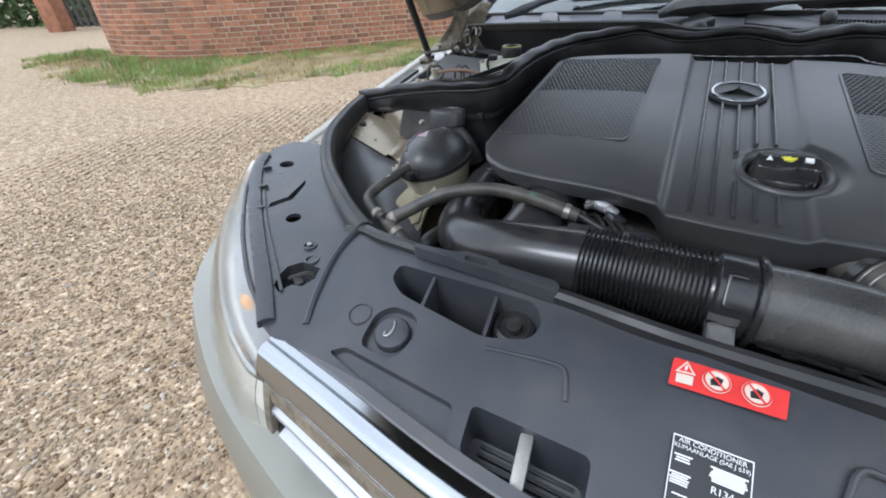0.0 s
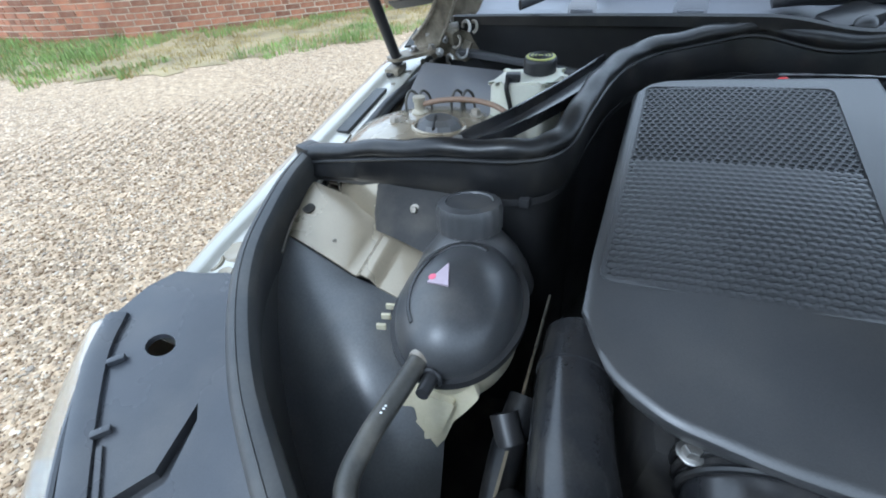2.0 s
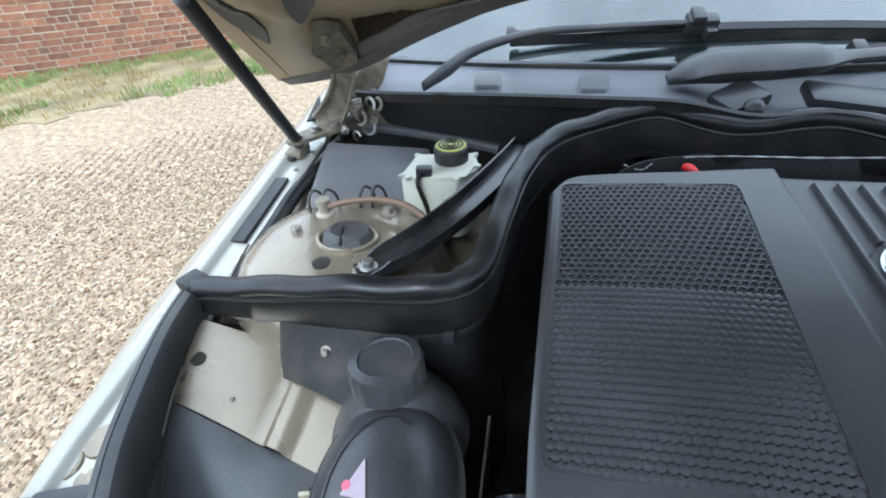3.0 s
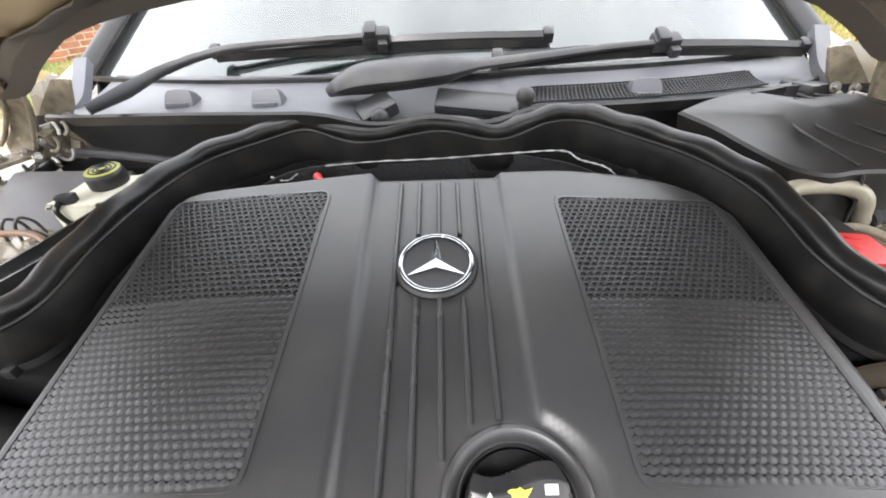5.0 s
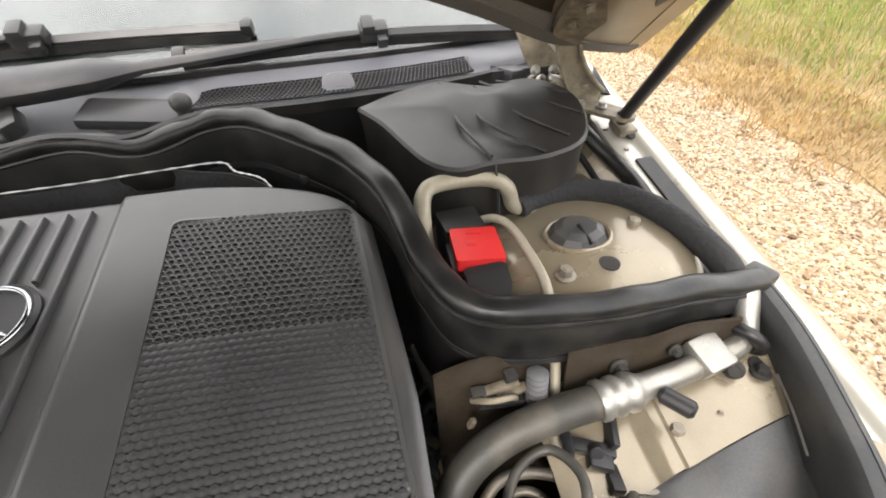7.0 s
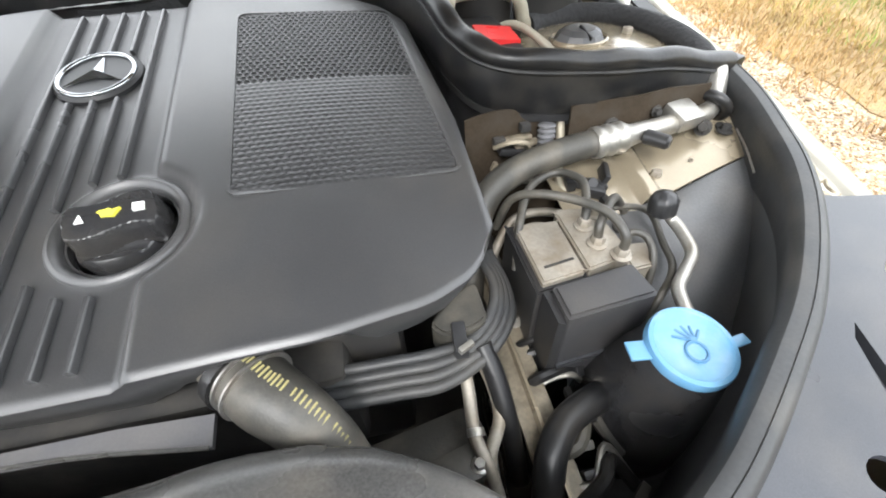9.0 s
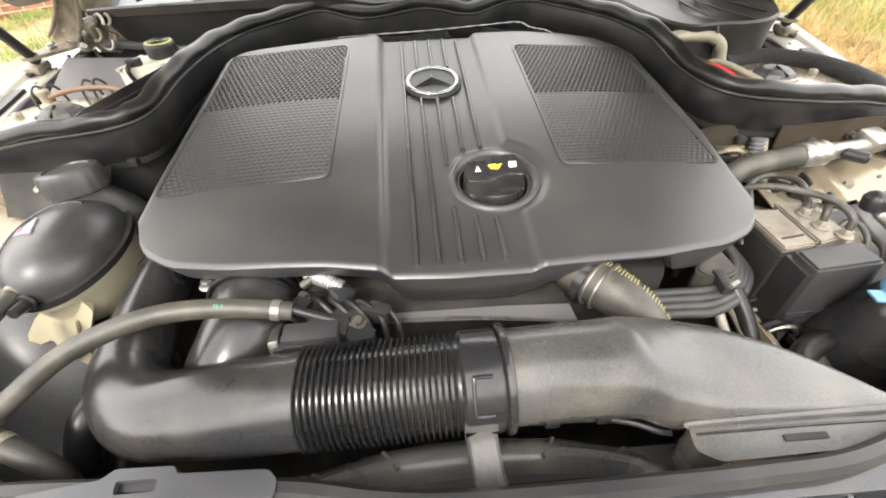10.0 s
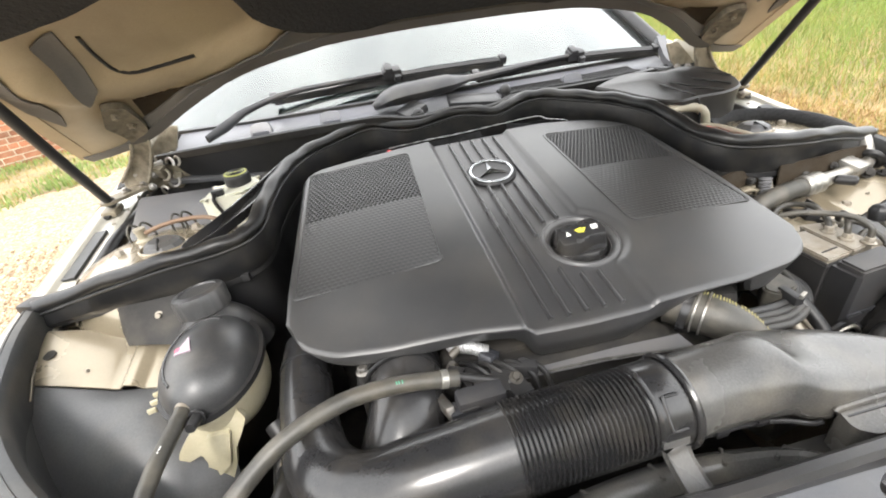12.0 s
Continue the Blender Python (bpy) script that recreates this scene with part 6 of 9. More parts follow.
def inside(poly, x, y):
    sign = 0
    for i in range(4):
        a, c = poly[i], poly[(i + 1) % 4]
        k = (c[0] - a[0]) * (y - a[1]) - (c[1] - a[1]) * (x - a[0])
        if sign == 0:
            sign = k
        elif sign * k < 0:
            return False
    return True


OIL = (0.066, 0.634)
RECESS = {}
for k in (-1, 1):
    mx, my = sum(p[0] for p in MESH[k]) / 4, sum(p[1] for p in MESH[k]) / 4
    RECESS[k] = [(x - math.copysign(0.005, x - mx), y - math.copysign(0.005, y - my)) for x, y in MESH[k]]


def step_lines(y):
    return -0.055 - 0.013 * (y - 0.505) / 0.47, 0.088 - 0.012 * (y - 0.505) / 0.47


def wing_lift(x, y):
    """The outer wings stand proud of the ribbed middle strip."""
    xl, xr = step_lines(y)
    k = max(0.0, min(1.0, (math.hypot(x - OIL[0], y - OIL[1]) - 0.054) / 0.010))
    if x < xl:
        return 0.012 * min(1, (xl - x) / 0.010) * k
    if x > xr:
        return 0.0075 * min(1, (x - xr) / 0.008) * k
    return 0.0


def cov_z(x, y):
    return cov_plane(y) + wing_lift(x, y) - 0.011 * max(0.0, (abs(x) - 0.12) / 0.2) ** 2


def cov_top(u, v):
    u2 = 2 * u - 1
    yf, yr = smooth3(cov_front, u2), smooth3(cov_rear, u2)
    e0 = 0.003
    y = yf + (yr - yf) * v
    hl_, hr_ = half_width(y)
    xl, xr = step_lines(y)
    # columns of the grid follow the two steps
    x = float(np.interp(u, [0, 68 / 170, 70 / 170, 106 / 170, 108 / 170, 1], [-hl_, xl - 0.010, xl, xr, xr + 0.008, hr_]))
    z = cov_z(x, y)
    edge = min(x + hl_, hr_ - x, y - yf, yr - y)
    if edge < e0:
        z -= e0 - math.sqrt(max(0, e0 * e0 - (e0 - edge) ** 2))
    if inside(RECESS[-1], x, y):
        z -= 0.035 if y > 0.785 + 0.04 * (x + 0.2) else 0.0038
    if inside(RECESS[1], x, y):
        z -= 0.035 if y > 0.80 and x < 0.21 else 0.0038
    d = math.hypot(x - OIL[0], y - OIL[1])
    if d < 0.0475:
        z -= 0.050
    elif d < 0.056:
        z += 0.003 * (1 - (d - 0.0475) / 0.0085)
    return (x, y, z)


b = bm_new()
sheet(b, 170, 130, cov_top)
part("top", b, "cover", cover, angle=50)
# skirt round the edge
b = bm_new()
loop = []
for k in range(61):
    loop.append((k / 60, 0.0))
for k in range(1, 41):
    loop.append((1.0, k / 40))
for k in range(1, 61):
    loop.append((1 - k / 60, 1.0))
for k in range(1, 40):
    loop.append((0.0, 1 - k / 40))
rows = []
for u, v in loop:
    p = Vector(cov_top(u, v))
    front = 1 - min(1, v * 3)
    c = Vector((0.0, 0.74, p.z))
    out = (p - c).normalized()
    drop = 0.030 + (float(np.interp(u, [0, 0.38, 0.43, 0.64, 0.70, 1], [-0.008, -0.008, 0.028, 0.028, 0.006, 0.004]))) * front
    if u > 0.66 and v < 0.1:
        drop = 0.040 - 0.034 * math.exp(-((u - 0.775) / 0.075) ** 6)
    rows.append([b.verts.new(p), b.verts.new(p + out * 0.0004 - Vector((0, 0, 0.002))), b.verts.new(p - out * (0.003 + 0.36 * drop * front) - Vector((0, 0, drop))), b.verts.new(p - out * (0.010 + 0.36 * drop * front) - Vector((0, 0, drop)))])
for a, c in zip(rows, rows[1:] + rows[:1]):
    for k in range(3):
        b.faces.new((a[k], c[k], c[k + 1], a[k + 1]))
part("skirt", b, "cover", cover)


def mesh_panel(poly):
    """A sheet with long open holes in its rear half and low studs in its front half."""
    b = bm_new()
    (x0, y0), (x1, y1), (x2, y2), (x3, y3) = poly
    nx, ny = 26, 46
    H = 8

    def at(p, q):
        xa, ya = x0 + (x1 - x0) * p, y0 + (y1 - y0) * p
        xb, yb = x3 + (x2 - x3) * p, y3 + (y2 - y3) * p
        x, y = xa + (xb - xa) * q, ya + (yb - ya) * q
        return x, y

    for j in range(ny):
        sh = 0.5 if j % 2 else 0.0
        for i in range(nx):
            ca, cb = (i + 0.25 + sh) / (nx + 0.25), (j + 0.5) / ny
            hw, hh = 0.5 / (nx + 0.25), 0.5 / ny
            outer, inner, low = [], [], []
            stud = j > 0.47 * ny
            gx, gy, lift = (0.56, 0.52, 0.0006) if stud else (0.84, 0.66, 0.0006)
            for k in range(H):
                a = 2 * math.pi * (k + 0.5) / H
                c_, s_ = math.cos(a), math.sin(a)
                m = max(abs(c_), abs(s_))
                x, y = at(min(1, max(0, ca + hw * c_ / m)), min(1, max(0, cb + hh * s_ / m)))
                outer.append(b.verts.new((x, y, cov_z(x, y) + 0.0004)))
                x, y = at(ca + hw * gx * c_, cb + hh * gy * s_)
                inner.append(b.verts.new((x, y, cov_z(x, y) + lift)))
                if not stud:
                    low.append(b.verts.new((x, y, cov_z(x, y) - 0.0030)))
            if stud:
                x, y = at(ca, cb)
                top = b.verts.new((x, y, cov_z(x, y) + 0.0009))
            for k in range(H):
                k2 = (k + 1) % H
                b.faces.new((outer[k], outer[k2], inner[k2], inner[k]))
                b.faces.new((inner[k], inner[k2], top) if stud else (inner[k], inner[k2], low[k2], low[k]))
    return b


def quick_part(name, bm, mat, parent, label=""):
    """Like part(), without merging; for large meshes."""
    me = bpy.data.meshes.new(name)
    bm.normal_update()
    bm.to_mesh(me)
    bm.free()
    me.materials.append(M[mat])
    ob = new(name, me)
    ob.parent = parent
    if parent.name in BASES:
        ob.matrix_parent_inverse = Matrix.Translation(-BASES[parent.name])
    if label:
        ob["label"] = label
    return ob


for s in (-1, 1):
    quick_part("mesh_panel", mesh_panel(MESH[s]), "mesh", cover, "black mesh panel, perforated and studded")
    b = bm_new()
    pts = rounded(MESH[s], 0.012)
    ln = [Vector((x, y, cov_z(x, y) - 0.0005)) for x, y in pts]
    sweep(b, ln + ln[:1], lambda i, f: [(-0.0022, -0.004), (0.0022, -0.004), (0.0018, 0.0019), (-0.0018, 0.0019)], cap=False)
    part("mesh_frame", b, "cover", cover)
# five slim ribs along the middle
for k in range(5):
    xr, xf = -0.039 + 0.0228 * k, -0.029 + 0.0223 * k
    segs = [(0.968, 0.885 if k in (1, 2, 3) else 0.88)]
    segs = [(0.968, 0.882), (0.800, 0.518)] if k in (1, 2) else [(0.968, 0.882), (0.800, 0.685), (0.575, 0.518)] if k == 3 else [(0.968, 0.688), (0.572, 0.518)] if k == 4 else [(0.968, 0.518)]
    if k == 2:
        segs = [(0.968, 0.882), (0.800, 0.660), (0.590, 0.518)]
    for ya, yb in segs:
        b = bm_new()
        ln = []
        for t in np.linspace(0, 1, 12):
            y = ya + (yb - ya) * t
            ln.append(Vector((xf + (xr - xf) * (y - 0.516) / 0.452, y, cov_plane(y))))
        sweep(b, ln, lambda i, f: [(-0.0027, -0.002), (0.0027, -0.002), (0.0023, 0.0050), (0.0012, 0.0064), (-0.0012, 0.0064), (-0.0023, 0.0050)])
        part("rib", b, "rib", cover)
# round star badge
badge = thing("star_badge", "chrome three-pointed star badge on a dark disc", "badge", base=(0.006, 0.842, cov_plane(0.842)))
nrm = Vector((0, -0.195, 1)).normalized()
bc = Vector((0.006, 0.842, cov_plane(0.842)))
b = bm_new()
lathe(b, [(0.043, -0.002), (0.043, 0.004), (0.040, 0.007), (0.036, 0.006), (0.0, 0.006)], bc, nrm, 48)
part("disc", b, "label_black", badge)
b = bm_new()
ring(b, bc + nrm * 0.0070, nrm, 0.0362, 0.0026, 56, 10)
part("chrome_ring", b, "chrome", badge, "bright chrome ring")
b = bm_new()
ty = (Vector((0, 1, 0)) - nrm * nrm.y).normalized()
tx = ty.cross(nrm)
hub = []
for k in range(6):
    a = math.pi / 2 + k * math.pi / 3
    r = 0.034 if k % 2 == 0 else 0.0065
    hub.append(b.verts.new(bc + nrm * 0.007 + tx * (r * math.cos(a)) + ty * (r * math.sin(a))))
apex = b.verts.new(bc + nrm * 0.0125)
for k in range(6):
    b.faces.new((hub[k], hub[(k + 1) % 6], apex))
b.faces.new(hub[::-1])
part("star", b, "chrome", badge, "chrome star", angle=10)

# oil filler
oil = thing("oil_filler_cap", "black oil filler cap with yellow oil-can symbol", "oil cap", base=(OIL[0], OIL[1], 0.78))
oc = Vector((OIL[0], OIL[1], cov_plane(OIL[1])))
b = bm_new()
lathe(b, [(0.0410, -0.004), (0.0550, -0.004), (0.0545, 0.0005), (0.0520, 0.0035), (0.0490, 0.0045), (0.0460, 0.0030), (0.0432, -0.0015), (0.0415, -0.008), (0.0405, -0.020), (0.0400, -0.020)], oc, nrm, 64, caps=False)
part("well_rim", b, "cover", oil)
b = bm_new()
lathe(b, [(0.0, -0.042), (0.0425, -0.042), (0.0425, -0.012), (0.0403, -0.012), (0.0398, -0.036), (0.0, -0.036)], oc, nrm, 48)
part("well", b, "plastic", oil)
b = bm_new()
lathe(b, [(0.0365, -0.036), (0.0365, -0.010), (0.035, -0.0065), (0.0, -0.0065)], oc, nrm, 48)
part("cap", b, "cover", oil)
b = bm_new()


def grip(u, v):
    R = 0.0370
    x = R * 0.99 * (2 * u - 1)
    edge = math.sqrt(max(0.0, R * R - x * x))
    y = edge * (2 * v - 1)
    wave = -0.0125 + 0.0050 * math.sin(x / R * math.pi)
    up = max(0.0, min(1.0, (y - wave + 0.002) / 0.004)) * max(0.0, min(1.0, (wave + 0.0350 - y) / 0.004))
    up2 = 0.50 * max(0.0, min(1.0, (wave - 0.0070 - y) / 0.003)) * (1 - 0.35 * math.exp(-((y + 0.024) / 0.007) ** 2))
    rim = max(0.0, min(1.0, (R - math.hypot(x, y)) / 0.003))
    return oc + tx * x + ty * y + nrm * (-0.0062 + 0.0230 * max(up * (0.74 + 0.26 * max(0.0, min(1.0, (y - wave) / 0.02))), up2) * rim)

sheet(b, 56, 56, grip)
part("grip", b, "pipe", oil, "moulded grip with wavy edge")
for x, col in ((-0.020, "label_white"), (0.000, "yellow"), (0.021, "label_white")):
    b = bm_new()
    ts = ty + nrm * 0.30
    c0 = oc + nrm * 0.0166 + tx * x + ty * (0.0028 + 0.14 * x)
    if col == "yellow":
        sh = [(-0.010, 0.0015), (-0.007, 0.0030), (-0.002, 0.0030), (0.000, 0.0042), (0.002, 0.0030), (0.004, 0.0022), (0.010, 0.0038), (0.0045, -0.0028), (-0.006, -0.0028), (-0.007, 0.0)]
    elif x < 0:
        sh = [(-0.004, -0.003), (0.004, -0.003), (0, 0.004)]
    else:
        sh = [(-0.005, -0.003), (0.005, -0.003), (0.005, 0.003), (-0.005, 0.003)]
    top = [b.verts.new(c0 + tx * px * 0.85 + ts * py * 0.95 + nrm * 0.0004) for px, py in sh]
    lo = [b.verts.new(c0 + tx * px * 0.85 + ts * py * 0.95 - nrm * 0.003) for px, py in sh]
    b.faces.new(top)
    for i in range(len(sh)):
        b.faces.new((top[i], lo[i], lo[(i + 1) % len(sh)], top[(i + 1) % len(sh)]))
    part("symbol", b, col, oil)

# engine block masses below the cover
b = bm_new()
box(b, (0.0, 0.76, 0.60), (0.54, 0.42, 0.24), bev=0.02)
box(b, (0.02, 0.545, 0.64), (0.40, 0.06, 0.14), bev=0.012)
single("engine_block", b, "dark", "dark engine block below the cover", "engine")

# ---- air intake pipe ----
intake = thing("air_intake_pipe", "glossy black air intake pipe with corrugated section", "air pipe", base=(-0.15, 0.42, 0.66))
b = bm_new()
tube(b, [(-0.333, 0.640, 0.720), (-0.330, 0.585, 0.720), (-0.321, 0.515, 0.719), (-0.303, 0.450, 0.722), (-0.264, 0.411, 0.729), (-0.205, 0.401, 0.741), (-0.118, 0.400, 0.750)], [0.030, 0.031, 0.032, 0.034, 0.036, 0.038, 0.039], 8, 28)
part("bend", b, "pipe", intake)
b = bm_new()
band(b, (-0.331, 0.597, 0.720), (0, -1, 0.0), 0.0312, 0.006)
part("collar", b, "pipe", intake)
b = bm_new()
prof, N = [], 26
for k in range(N):
    h = 0.124 * k / N
    prof += [(0.0365, h), (0.0407, h + 0.0006), (0.0417, h + 0.0013), (0.0407, h + 0.0020), (0.0365, h + 0.0026)]
prof.append((0.0375, 0.126))
lathe(b, prof, (-0.124, 0.400, 0.751), Vector((1, 0.02, 0.01)), 40)
part("corrugated_section", b, "pipe", intake, "ribbed flexible section", angle=50)
b = bm_new()
lathe(b, [(0.038, 0), (0.0415, 0.003), (0.0415, 0.030), (0.039, 0.034)], (0.001, 0.4025, 0.7525), (1, 0.02, 0.01), 40)
part("sleeve", b, "pipe", intake)
b = bm_new()
fr = [(0.024, 22), (0.012, 22), (0.010, 26), (0.010, 58), (0.012, 62), (0.024, 62)]
tube(b, [(x, 0.4025 - 0.0425 * math.cos(radians(a)), 0.7525 + 0.0425 * math.sin(radians(a))) for x, a in fr], 0.0016, 5, 8)
part("clip", b, "pipe", intake, "locking clip")
b = bm_new()
ring(b, (0.038, 0.404, 0.7525), (1, 0.02, 0.01), 0.0415, 0.0035, 44, 8)
part("ring", b, "pipe", intake)
b = bm_new()
sweep(b, spline([(0.014, 0.3635, 0.758), (0.014, 0.3600, 0.747), (0.015, 0.351, 0.739), (0.017, 0.337, 0.731), (0.020, 0.322, 0.724)], 5), lambda i, f: [(-0.0125, -0.002), (-0.0115, 0.004), (-0.0095, 0.002), (0.0095, 0.002), (0.0115, 0.004), (0.0125, -0.002)])
part("strap", b, "duct", intake, "black mounting strap")

# duct to the air box: round at the joint, widening into a flat scoop
duct = thing("intake_duct", "broad black plastic intake duct widening to a flat scoop", "air duct", base=(0.2, 0.38, 0.66))
b = bm_new()
rings = []
secs = [  # x, centre y, reach to the front, reach to the rear, centre z, height up, height down, squareness of the front
    (0.036, 0.404, 0.039, 0.039, 0.7525, 0.039, 0.039, 1.0), (0.085, 0.406, 0.039, 0.0395, 0.752, 0.039, 0.039, 1.0), (0.120, 0.406, 0.040, 0.043, 0.751, 0.0375, 0.038, 1.0),
    (0.146, 0.405, 0.0405, 0.048, 0.749, 0.0355, 0.037, 0.95), (0.166, 0.402, 0.0430, 0.054, 0.744, 0.031, 0.036, 0.8), (0.200, 0.400, 0.0435, 0.056, 0.738, 0.0255, 0.034, 0.62),
    (0.240, 0.396, 0.0400, 0.050, 0.736, 0.0215, 0.033, 0.55), (0.280, 0.389, 0.0335, 0.036, 0.736, 0.0170, 0.032, 0.52), (0.312, 0.379, 0.0240, 0.022, 0.736, 0.0130, 0.030, 0.52),
    (0.335, 0.369, 0.0140, 0.010, 0.736, 0.0100, 0.028, 0.55), (0.350, 0.361, 0.0060, 0.004, 0.736, 0.0070, 0.024, 0.6)]
line = spline([(q[0], q[1], q[4]) for q in secs], 5)
for i, c in enumerate(line):
    f = i / (len(line) - 1) * (len(secs) - 1)
    k = min(int(f), len(secs) - 2)
    q = f - k
    df, dr, hu, hd, sq = [secs[k][j] * (1 - q) + secs[k + 1][j] * q for j in (2, 3, 5, 6, 7)]
    ring_ = []
    for a in np.linspace(0, 2 * math.pi, 41)[:-1]:
        ca, sa = math.cos(a), math.sin(a)
        ex = sq if ca < 0 else 0.5 + 0.5 * sq
        dy = (df if ca < 0 else dr) * math.copysign(abs(ca) ** ex, ca)
        dz = (hu if sa > 0 else hd) * math.copysign(abs(sa) ** ex, sa)
        ring_.append(b.verts.new((c.x, c.y + dy, c.z + dz)))
    rings.append(ring_)
for a, c in zip(rings, rings[1:]):
    for k in range(40):
        b.faces.new((a[k], a[(k + 1) % 40], c[(k + 1) % 40], c[k]))
b.faces.new(rings[0][::-1])
b.faces.new(rings[-1])
part("duct", b, "duct", duct)
b = bm_new()
plate(b, rounded([(0.174, 0.357), (0.352, 0.3555), (0.366, 0.345), (0.340, 0.331), (0.186, 0.329), (0.171, 0.338)], 0.006), lambda x, y: 0.7425 - 0.10 * (0.356 - y), 0.060)
part("scoop_box", b, "duct", duct)
b = bm_new()
tube(b, [(0.172, 0.3560, 0.742), (0.182, 0.3562, 0.7445), (0.26, 0.3560, 0.7455), (0.345, 0.3545, 0.7445), (0.356, 0.352, 0.742)], 0.0032, 5, 8)
part("joint_rim", b, "duct", duct)
b = bm_new()
tube(b, [(0.177, 0.349, 0.7412), (0.26, 0.349, 0.7420), (0.350, 0.3475, 0.7412)], 0.0014, 5, 6)
part("seam_line", b, "pipe", duct)
b = bm_new()
box(b, (0.2575, 0.341, 0.7405), (0.034, 0.0052, 0.004), (5, 0, 0), bev=0.001)
part("slot", b, "dark", duct)
rng_marks = random.Random(3)
for k in range(3):
    b = bm_new()
    for m_ in range(7):
        w_ = 0.005 + 0.004 * rng_marks.random()
        box(b, (0.212 + 0.0105 * m_, 0.412 - 0.008 * k - 0.002 * m_ * 0.5, 0.7594 - 0.00115 * m_ + 0.0002 * k), (w_, 0.0024, 0.0012), (-4, 3, -8), 0.0004)
    part("text_bar", b, "duct", duct, "raised unreadable moulding mark")
for x in (0.075, 0.118):
    b = bm_new()
    box(b, (x, 0.374, 0.727), (0.012, 0.006, 0.008), bev=0.001)
    part("tab", b, "pipe", duct)
b = bm_new()
tube(b, [(0.050, 0.376, 0.726), (0.11, 0.376, 0.723), (0.140, 0.371, 0.722), (0.160, 0.362, 0.722), (0.166, 0.3575, 0.728)], 0.0025, 4, 8)
part("seam", b, "pipe", duct)

# fan cowl seen below the pipe
b = bm_new()
sheet(b, 40, 6, lambda u, v: (0.006 + 0.165 * math.cos(math.pi * (1 - u)) * (1 - 0.30 * v), 0.333 + 0.046 * math.sin(math.pi * u) * (1 - 0.9 * v), 0.697 + 0.014 * math.sin(math.pi * min(1, v * 1.2))), 0.02)
fc = thing("fan_cowl", "dusty curved black radiator fan cowl", "fan cowl", base=(0, 0.34, 0.67))
part("shell", b, "duct", fc)
for k in range(5):
    a = math.pi * (0.2 + 0.15 * k)
    b = bm_new()
    tube(b, [(0.006 + 0.16 * math.cos(a), 0.333 + 0.044 * math.sin(a), 0.702), (0.006 + 0.13 * math.cos(a), 0.333 + 0.024 * math.sin(a), 0.711)], 0.0022, 3, 6)
    part("stiffener", b, "duct", fc)
b = bm_new()
plate(b, [(-0.078, 0.506), (0.060, 0.505), (0.128, 0.500), (0.130, 0.476), (0.080, 0.485), (0.029, 0.491), (-0.030, 0.494), (-0.078, 0.496)], lambda x, y: 0.726 - 0.35 * max(0.0, y - 0.500), 0.005)
guard = thing("belt_guard", "flat grey plastic guard in front of the engine", "guard", base=(0.02, 0.50, 0.722))
part("sheet", b, "fuse", guard)
b = bm_new()
tube(b, [(-0.076, 0.4965, 0.7250), (0.029, 0.4915, 0.7250), (0.128, 0.4765, 0.7250)], 0.0018, 4, 6)
part("rim", b, "duct", guard)

# throttle elbow under the front of the cover
elbow = thing("throttle_elbow", "black cast throttle elbow with rubber collar", "throttle", base=(-0.22, 0.5, 0.66))
b = bm_new()
tube(b, [(-0.208, 0.580, 0.728), (-0.209, 0.552, 0.728), (-0.207, 0.522, 0.725), (-0.212, 0.492, 0.714), (-0.224, 0.465, 0.694), (-0.240, 0.440, 0.662)], [0.044, 0.044, 0.044, 0.044, 0.045, 0.046], 7, 32)
part("elbow", b, "pipe", elbow)
for q, rr in ((0.554, 0.0455), (0.543, 0.0450), (0.532, 0.0445)):
    b = bm_new()
    ring(b, (-0.209, q, 0.728), (0.03, -1, -0.05), rr, 0.0028, 44, 8)
    part("collar", b, "rubber", elbow)
b = bm_new()
tube(b, [(-0.274, 0.462, 0.684), (-0.250, 0.441, 0.716), (-0.212, 0.441, 0.720), (-0.178, 0.460, 0.692)], 0.0022, 6, 8)
part("clamp_wire", b, "steel", elbow, "wire clamp")
bolt("bolt", (-0.252, 0.540, 0.750), elbow, 0.006)
bolt("bolt", (-0.150, 0.520, 0.742), elbow, 0.005)

# cluster of sensors and plugs
sens = thing("sensor_cluster", "cluster of black plugs and vacuum lines by the throttle", "sensors", base=(-0.12, 0.5, 0.68))
rs = random.Random(9)
for c, sz, rt, mt_ in (((-0.125, 0.505, 0.728), (0.045, 0.032, 0.026), (10, 5, 20), "plastic"), ((-0.100, 0.490, 0.742), (0.030, 0.020, 0.016), (0, 10, -15), "plastic"), ((-0.135, 0.470, 0.715), (0.050, 0.028, 0.034), (0, 0, 10), "dark"), ((-0.105, 0.465, 0.722), (0.022, 0.018, 0.020), (12, 0, 30), "plastic"), ((-0.152, 0.502, 0.745), (0.020, 0.026, 0.012), (0, 0, -30), "plastic")):
    b = bm_new()
    box(b, c, sz, rt, 0.004)
    part("plug", b, mt_, sens)
b = bm_new()
lathe(b, [(0.0048, 0), (0.0048, 0.004), (0.004, 0.005), (0.0, 0.0055)], (-0.131, 0.462, 0.741), (0, -0.6, 0.8), 20)
part("white_plug", b, "white", sens, "small round white plug")
b = bm_new()
tube(b, [(-0.150, 0.525, 0.755), (-0.135, 0.53, 0.76), (-0.115, 0.525, 0.755), (-0.105, 0.51, 0.745)], 0.0046, 6, 10)
part("ribbed_loom", b, "hose", sens, "dark sleeved wiring loom")
b = bm_new()
tube(b, [(-0.146, 0.545, 0.752), (-0.136, 0.533, 0.759), (-0.122, 0.524, 0.760), (-0.108, 0.520, 0.754)], lambda f: 0.0075 + 0.0009 * math.sin(f * 95), 16, 12)
